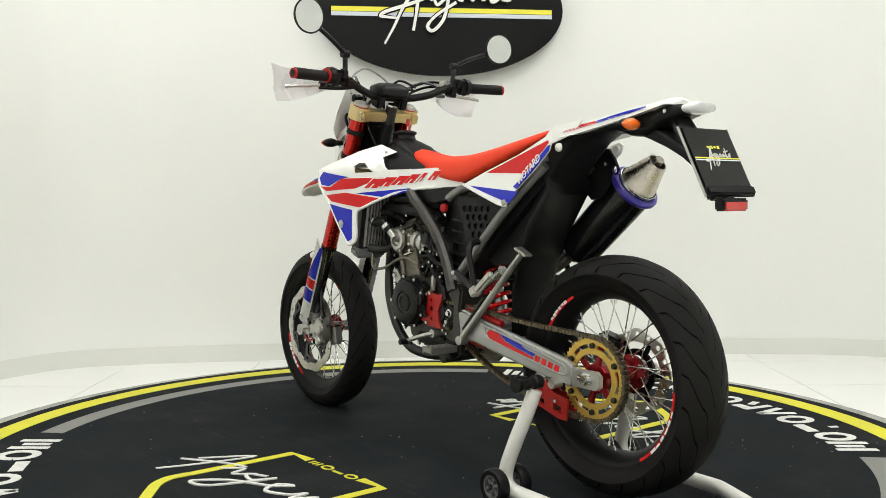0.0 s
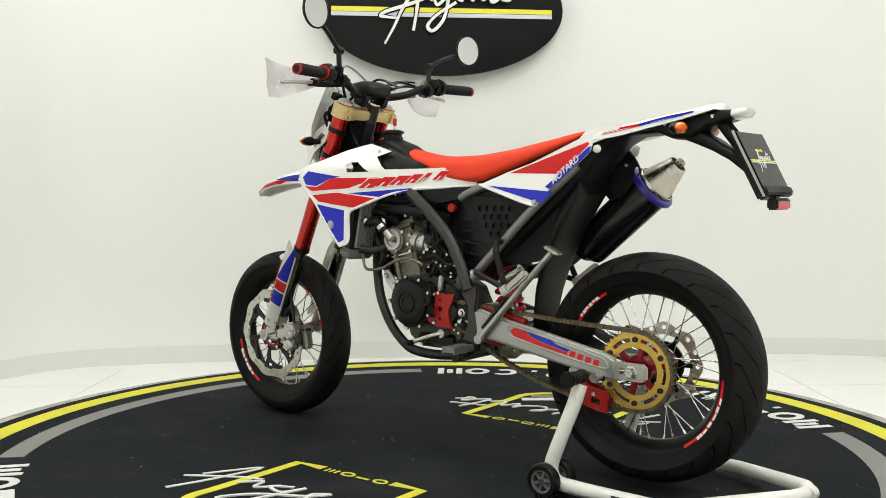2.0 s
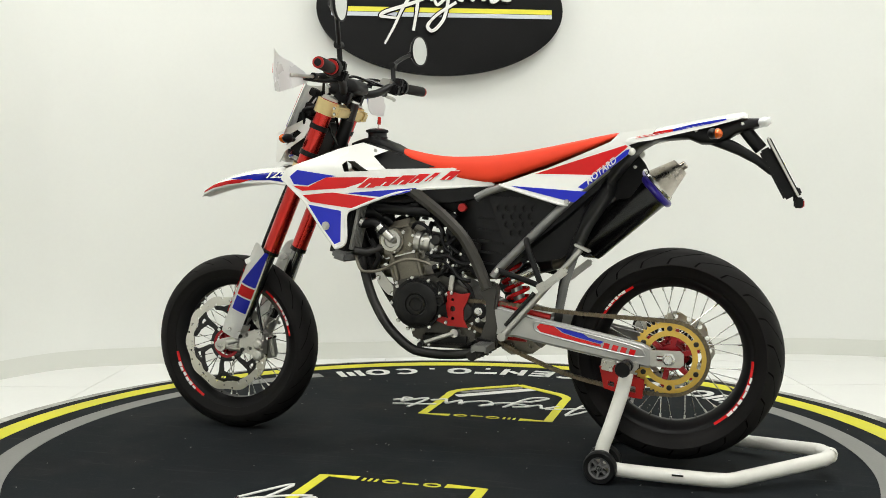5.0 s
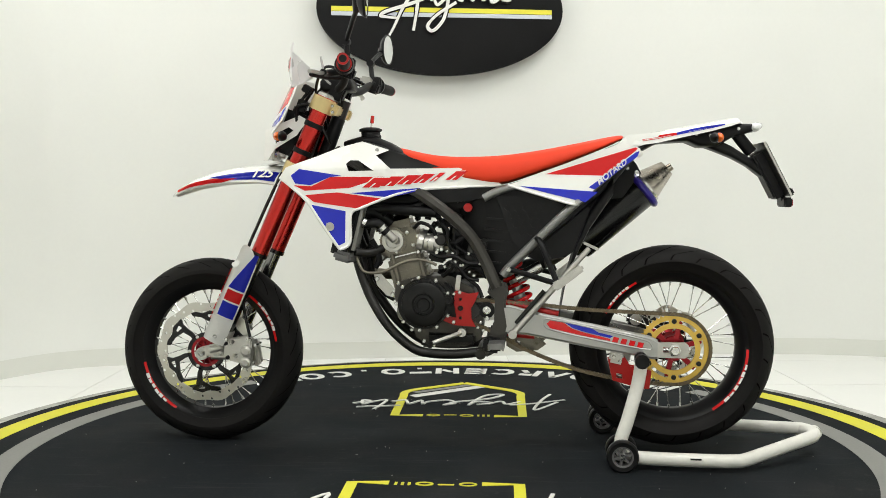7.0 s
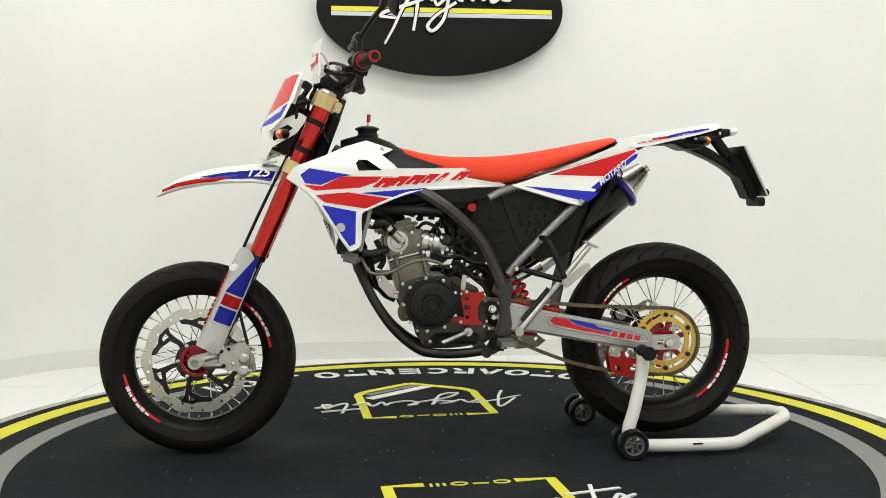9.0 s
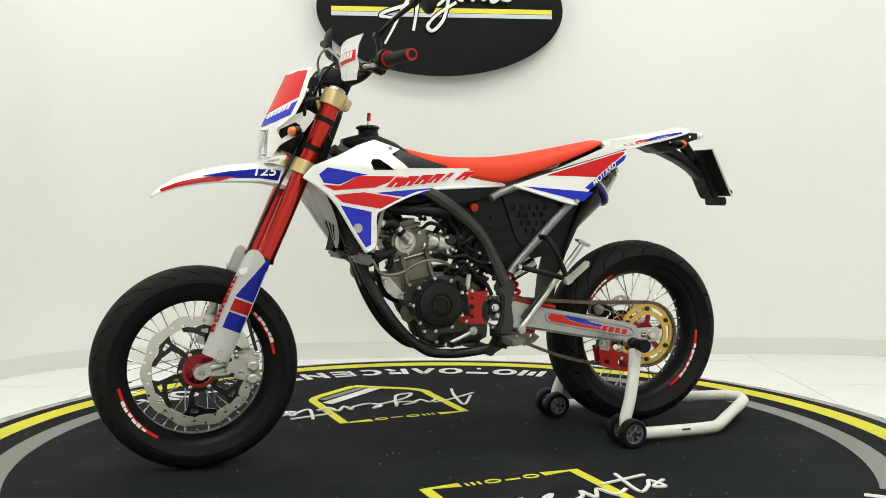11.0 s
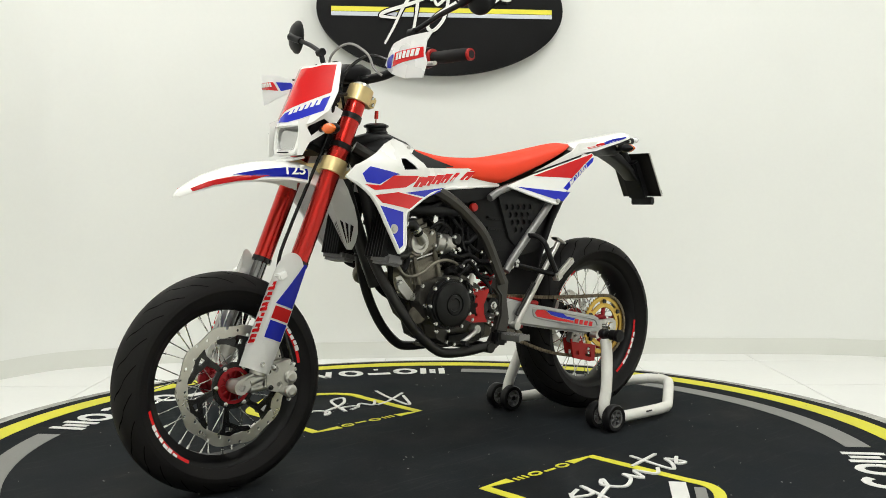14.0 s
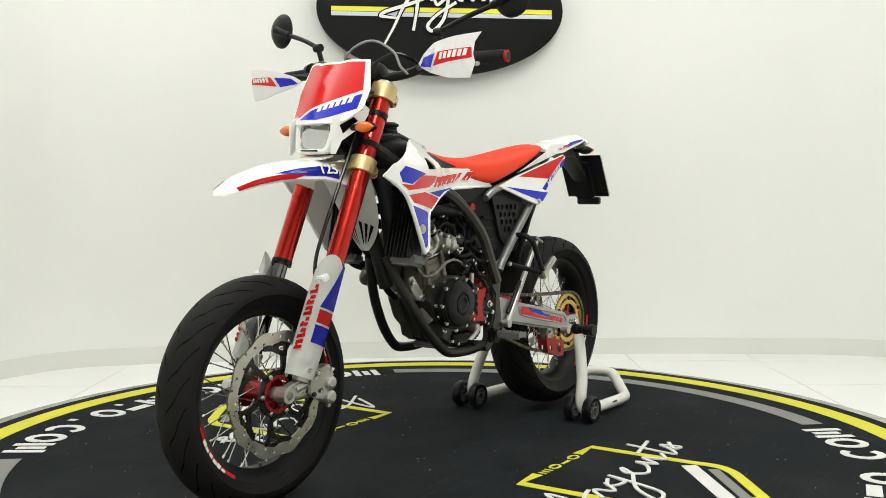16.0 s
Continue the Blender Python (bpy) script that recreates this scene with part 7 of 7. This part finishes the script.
# -- swingarm and rear drive --
swing = group_part("swingarm", label="silver cast swingarm with red and blue decal")
ARM = [(0.170, 0.440), (0.215, 0.448), (0.310, 0.424), (0.478, 0.391), (0.627, 0.360), (0.655, 0.346), (0.655, 0.296), (0.640, 0.291), (0.445, 0.325), (0.262, 0.360), (0.186, 0.362)]
for s in (-1, 1):
    bm = plate(B(), ARM, s * 0.094, s * 0.117)
    bmesh.ops.bevel(bm, geom=[e for e in bm.edges if len(e.link_faces) == 2 and e.calc_face_angle(0) > 1.0], offset=0.007, segments=3, affect="EDGES")
    part("arm", bm, ALU_SWING, swing, "silver aluminium arm", angle=50)
    sweep_loop = smooth_line([(0.318, s * 0.1178, 0.395), (0.330, s * 0.1178, 0.408), (0.45, s * 0.1178, 0.385), (0.60, s * 0.1178, 0.352), (0.628, s * 0.1178, 0.338), (0.615, s * 0.1178, 0.322), (0.45, s * 0.1178, 0.352), (0.335, s * 0.1178, 0.378), (0.318, s * 0.1178, 0.395)], 5)
    part("recess_edge", sweep(B(), sweep_loop[:-1], 0.0025, 6, closed=True), ALU_SWING, swing)
    bm = plate(B(), [(0.645, 0.342), (0.728, 0.342), (0.738, 0.334), (0.738, 0.304), (0.728, 0.296), (0.645, 0.297)], s * 0.098, s * 0.113, [[(0.665, 0.328), (0.705, 0.324), (0.715, 0.318), (0.705, 0.312), (0.665, 0.312)]])
    bmesh.ops.bevel(bm, geom=[e for e in bm.edges if len(e.link_faces) == 2 and e.calc_face_angle(0) > 1.0 and abs(e.verts[0].co.y - e.verts[1].co.y) < 0.001 and max(e.verts[0].co.z, e.verts[1].co.z) > 0.335], offset=0.003, segments=2, affect="EDGES")
    part("axle_block", bm, ALU, swing, "machined axle block")
    part("axle_nut", lathe(B(), [(0, 0.016), (0.012, 0.016), (0.014, 0.012), (0.014, 0.004), (0.019, 0.003), (0.019, 0), (0, 0)], seg=6), STEEL, swing).matrix_basis = pose(0.698, s * 0.112, 0.319, 0, 0, 180 if s < 0 else 0)
    part("adjuster", rod(B(), (0.645, s * 0.108, 0.320), (0.690, s * 0.108, 0.320), 0.005), STEEL, swing)
    part("spool", rod(B(), (0.606, s * 0.114, 0.298), (0.606, s * 0.145, 0.298), 0.012), ALU, swing)
    part("spool_tab", box(B(), (0.606, s * 0.110, 0.302), (0.030, 0.012, 0.030), (0, 12, 0), 0.004), BLACK, swing)
    k_ = 0.1176
    flat_y = lambda x, z: k_
    skin("patch", [(0.325, 0.394), (0.336, 0.404), (0.375, 0.398), (0.400, 0.380), (0.440, 0.368), (0.510, 0.352), (0.512, 0.345), (0.430, 0.360), (0.336, 0.381)], flat_y, RED_DECAL, swing, s, 0.001, 0.0008, "red decal")
    skin("patch", [(0.378, 0.3985), (0.455, 0.384), (0.476, 0.370), (0.520, 0.360), (0.510, 0.354), (0.442, 0.370), (0.403, 0.3815)], flat_y, BLUE_DECAL, swing, s, 0.001, 0.0008, "blue decal")
    for q in range(4):
        x0 = 0.516 + 0.024 * q
        z0 = 0.343 - 0.0048 * q
        skin("bar", [(x0, z0), (x0 + 0.016, z0 - 0.003), (x0 + 0.021, z0 + 0.012), (x0 + 0.005, z0 + 0.015)], flat_y, RED_DECAL, swing, s, 0.001, 0.0008)
for s in (-1, 1):
    part("linkage", plate(B(), [(0.205, 0.355), (0.290, 0.350), (0.325, 0.325), (0.300, 0.306), (0.235, 0.300), (0.205, 0.318)], s * 0.050, s * 0.062, [ring_pts(0.240, 0.328, 0.008, 10), ring_pts(0.295, 0.330, 0.007, 10)]), ENGINE, swing, "cast suspension linkage")
    part("link_bolt", rod(B(), (0.240, s * 0.045, 0.328), (0.240, s * 0.070, 0.328), 0.0075, seg=8), STEEL, swing)
part("bridge", box(B(), (0.290, 0, 0.395), (0.10, 0.20, 0.055), (0, 12, 0), 0.012), ALU_SWING, swing)
part("pivot_tube", rod(B(), (0.165, -0.098, 0.425), (0.165, 0.098, 0.425), 0.026), ALU, swing)
part("chain_slider", sweep(B(), smooth_line([(0.150, -0.085, 0.452), (0.215, -0.090, 0.452), (0.30, -0.092, 0.432), (0.36, -0.092, 0.420)], 5), 0.009, 8), RED_PAINT, swing, "red chain slider")
part("chain_slider", sweep(B(), smooth_line([(0.165, -0.085, 0.370), (0.22, -0.09, 0.358), (0.29, -0.092, 0.352)], 5), 0.008, 8), RED_PAINT, swing, "red chain slider")
bm = B()
for y in (-0.112, -0.080):
    plate(bm, [(0.506, 0.290), (0.555, 0.296), (0.570, 0.270), (0.632, 0.258), (0.626, 0.204), (0.600, 0.205), (0.519, 0.228)], y, y + 0.006, [[(0.530, 0.250), (0.548, 0.246), (0.548, 0.232), (0.530, 0.236)], [(0.580, 0.244), (0.608, 0.236), (0.608, 0.218), (0.580, 0.224)]])
box(bm, (0.57, -0.094, 0.222), (0.08, 0.030, 0.006), (0, 10, 0))
part("chain_guide", bm, RED_PAINT, swing, "red chain guide", angle=30)
part("guide_bracket", box(B(), (0.530, -0.100, 0.292), (0.040, 0.030, 0.036), (0, 12, 0), 0.004), ALU, swing)
bolts(swing, [(0.522, -0.116, 0.300), (0.540, -0.116, 0.286), (0.590, -0.112, 0.250)], 0.006, 0.006)

# chain: links along a loop round both sprockets
def chain_path():
    pts = []
    c1, r1, c2, r2 = Vector((0.096, 0.430)), 0.031, Vector((0.700, 0.319)), 0.1035
    up = [c1 + Vector((0.004, r1)), Vector((0.25, 0.452)), Vector((0.45, 0.434)), c2 + Vector((0.012, r2))]
    pts += [Vector((p.x, 0, p.z)) for p in smooth_line([(p.x, 0, p.y) for p in up], 12)][:-1]
    for k in range(25):
        a = radians(84 - 175 * k / 24)
        pts.append(Vector((c2.x + r2 * math.cos(a), 0, c2.y + r2 * math.sin(a))))
    low = [c2 + Vector((0.0, -r2)), Vector((0.58, 0.222)), Vector((0.42, 0.254)), Vector((0.28, 0.305)), Vector((0.19, 0.352)), c1 + Vector((-0.006, -r1))]
    pts += [Vector((p.x, 0, p.z)) for p in smooth_line([(p.x, 0, p.y) for p in low], 10)][1:-1]
    for k in range(8):
        a = radians(262 - 170 * k / 8)
        pts.append(Vector((c1.x + r1 * math.cos(a), 0, c1.y + r1 * math.sin(a))))
    return pts + [pts[0]]


path = chain_path()
acc = [0.0]
for p, q in zip(path, path[1:]):
    acc.append(acc[-1] + (q - p).length)
NL = 2 * round(acc[-1] / 0.0127 / 2)
spots = []
j = 0
for k in range(NL):
    d = acc[-1] * k / NL
    while acc[j + 1] < d:
        j += 1
    t = (d - acc[j]) / max(1e-9, acc[j + 1] - acc[j])
    spots.append(path[j].lerp(path[j + 1], t))
bm = B()
CY = -0.0895
for k in range(NL):
    p, q = spots[k], spots[(k + 1) % NL]
    mid, d = (p + q) / 2, (q - p)
    ang = -math.degrees(math.atan2(d.z, d.x))
    off = 0.0075 if k % 2 else 0.0055
    for s in (-1, 1):
        box(bm, (mid.x, CY + s * off, mid.z), (0.0175, 0.0018, 0.0102), (0, ang, 0))
    rod(bm, (p.x, CY - 0.0098, p.z), (p.x, CY + 0.0098, p.z), 0.0054, seg=8)
tagged(part("chain", bm, CHAIN, bike, "oily bronze drive chain", False), kind="")

# rear caliper
cal = group_part("rear_caliper", label="dark rear brake caliper")
part("body", box(B(), (0.612, 0.072, 0.385), (0.075, 0.045, 0.042), (0, 15, 0), 0.008), DARK_STEEL, cal)
part("piston", rod(B(), (0.60, 0.045, 0.388), (0.60, 0.10, 0.388), 0.018), ALU, cal)

# shock absorber
shock = group_part("shock_absorber", label="rear shock absorber with red coil spring")
P0, P1 = Vector((0.262, 0, 0.405)), Vector((0.200, 0, 0.600))
part("damper", rod(B(), P0, P1, 0.018), ALU, shock)
line = []
ax, a_, b_ = frame_of(P1 - P0)
for k in range(120):
    t = k / 119
    an = t * 2 * math.pi * 7
    line.append(P0.lerp(P1, 0.06 + 0.86 * t) + (a_ * math.cos(an) + b_ * math.sin(an)) * 0.034)
part("spring", sweep(B(), line, 0.0062, 8), RED_DECAL, shock, "red coil spring")
part("reservoir", rod(B(), (0.235, -0.045, 0.52), (0.31, -0.045, 0.56), 0.018), STEEL, shock)

# foot pegs, hangers, side stand
for s in (-1, 1):
    peg = group_part("foot_peg", label="serrated steel foot peg")
    bm = B()
    for dx in (-0.020, 0.020):
        box(bm, (0.180 + dx, s * 0.170, 0.335), (0.006, 0.090, 0.018))
    for k in range(7):
        box(bm, (0.180, s * (0.132 + 0.0135 * k), 0.338), (0.044, 0.004, 0.016))
    part("tread", bm, SUBFRAME, peg)
    part("hinge", box(B(), (0.165, s * 0.120, 0.330), (0.055, 0.030, 0.045), (0, 10, 0), 0.008), BLACK, peg)
    hang = group_part("passenger_hanger", label="black hanger with folded alloy passenger peg")
    part("arm", tube(B(), [(0.216, s * 0.138, 0.556), (0.286, s * 0.161, 0.537), (0.355, s * 0.184, 0.518)], 0.0082, 10), BLACK, hang)
    part("arm", tube(B(), [(0.296, s * 0.118, 0.644), (0.303, s * 0.150, 0.641), (0.314, s * 0.172, 0.620), (0.330, s * 0.178, 0.580), (0.356, s * 0.186, 0.518)], 0.0086, 10), BLACK, hang)
    pg = part("peg", box(B(), (0.392, s * 0.186, 0.540), (0.090, 0.020, 0.022), (0, -38, s * 2), 0.006), ALU, hang, "alloy folded peg")
    part("pad", box(B(), (0.357, s * 0.186, 0.516), (0.028, 0.026, 0.026), (0, -30, 0), 0.004), ALU, hang)
ks = group_part("side_stand", label="folded grey steel side stand")
part("leg", rod(B(), (0.226, -0.130, 0.364), (0.449, -0.104, 0.617), 0.0100, 0.0085), ALU, ks)
part("foot", box(B(), (0.454, -0.102, 0.623), (0.050, 0.030, 0.008), (0, 25, 0), 0.003), ALU, ks)
part("pivot", rod(B(), (0.226, -0.112, 0.363), (0.226, -0.140, 0.363), 0.013), ALU, ks)
part("spring", rod(B(), (0.235, -0.126, 0.395), (0.318, -0.120, 0.492), 0.0065), DARK_STEEL, ks)

# ---- motion ----
TURN = [(t, 3.09 + 6.6335 * (t - 8) + 0.0009 * (t - 8) ** 2) for t in range(0, 17)]


def motions():
    for t_ob, rest in ((table, Matrix()), (stand, STAND_AT), (bike, BIKE_AT)):
        walk(t_ob, [(t, pose(0, 0, 0, 0, 0, a) @ rest) for t, a in TURN])


motions()
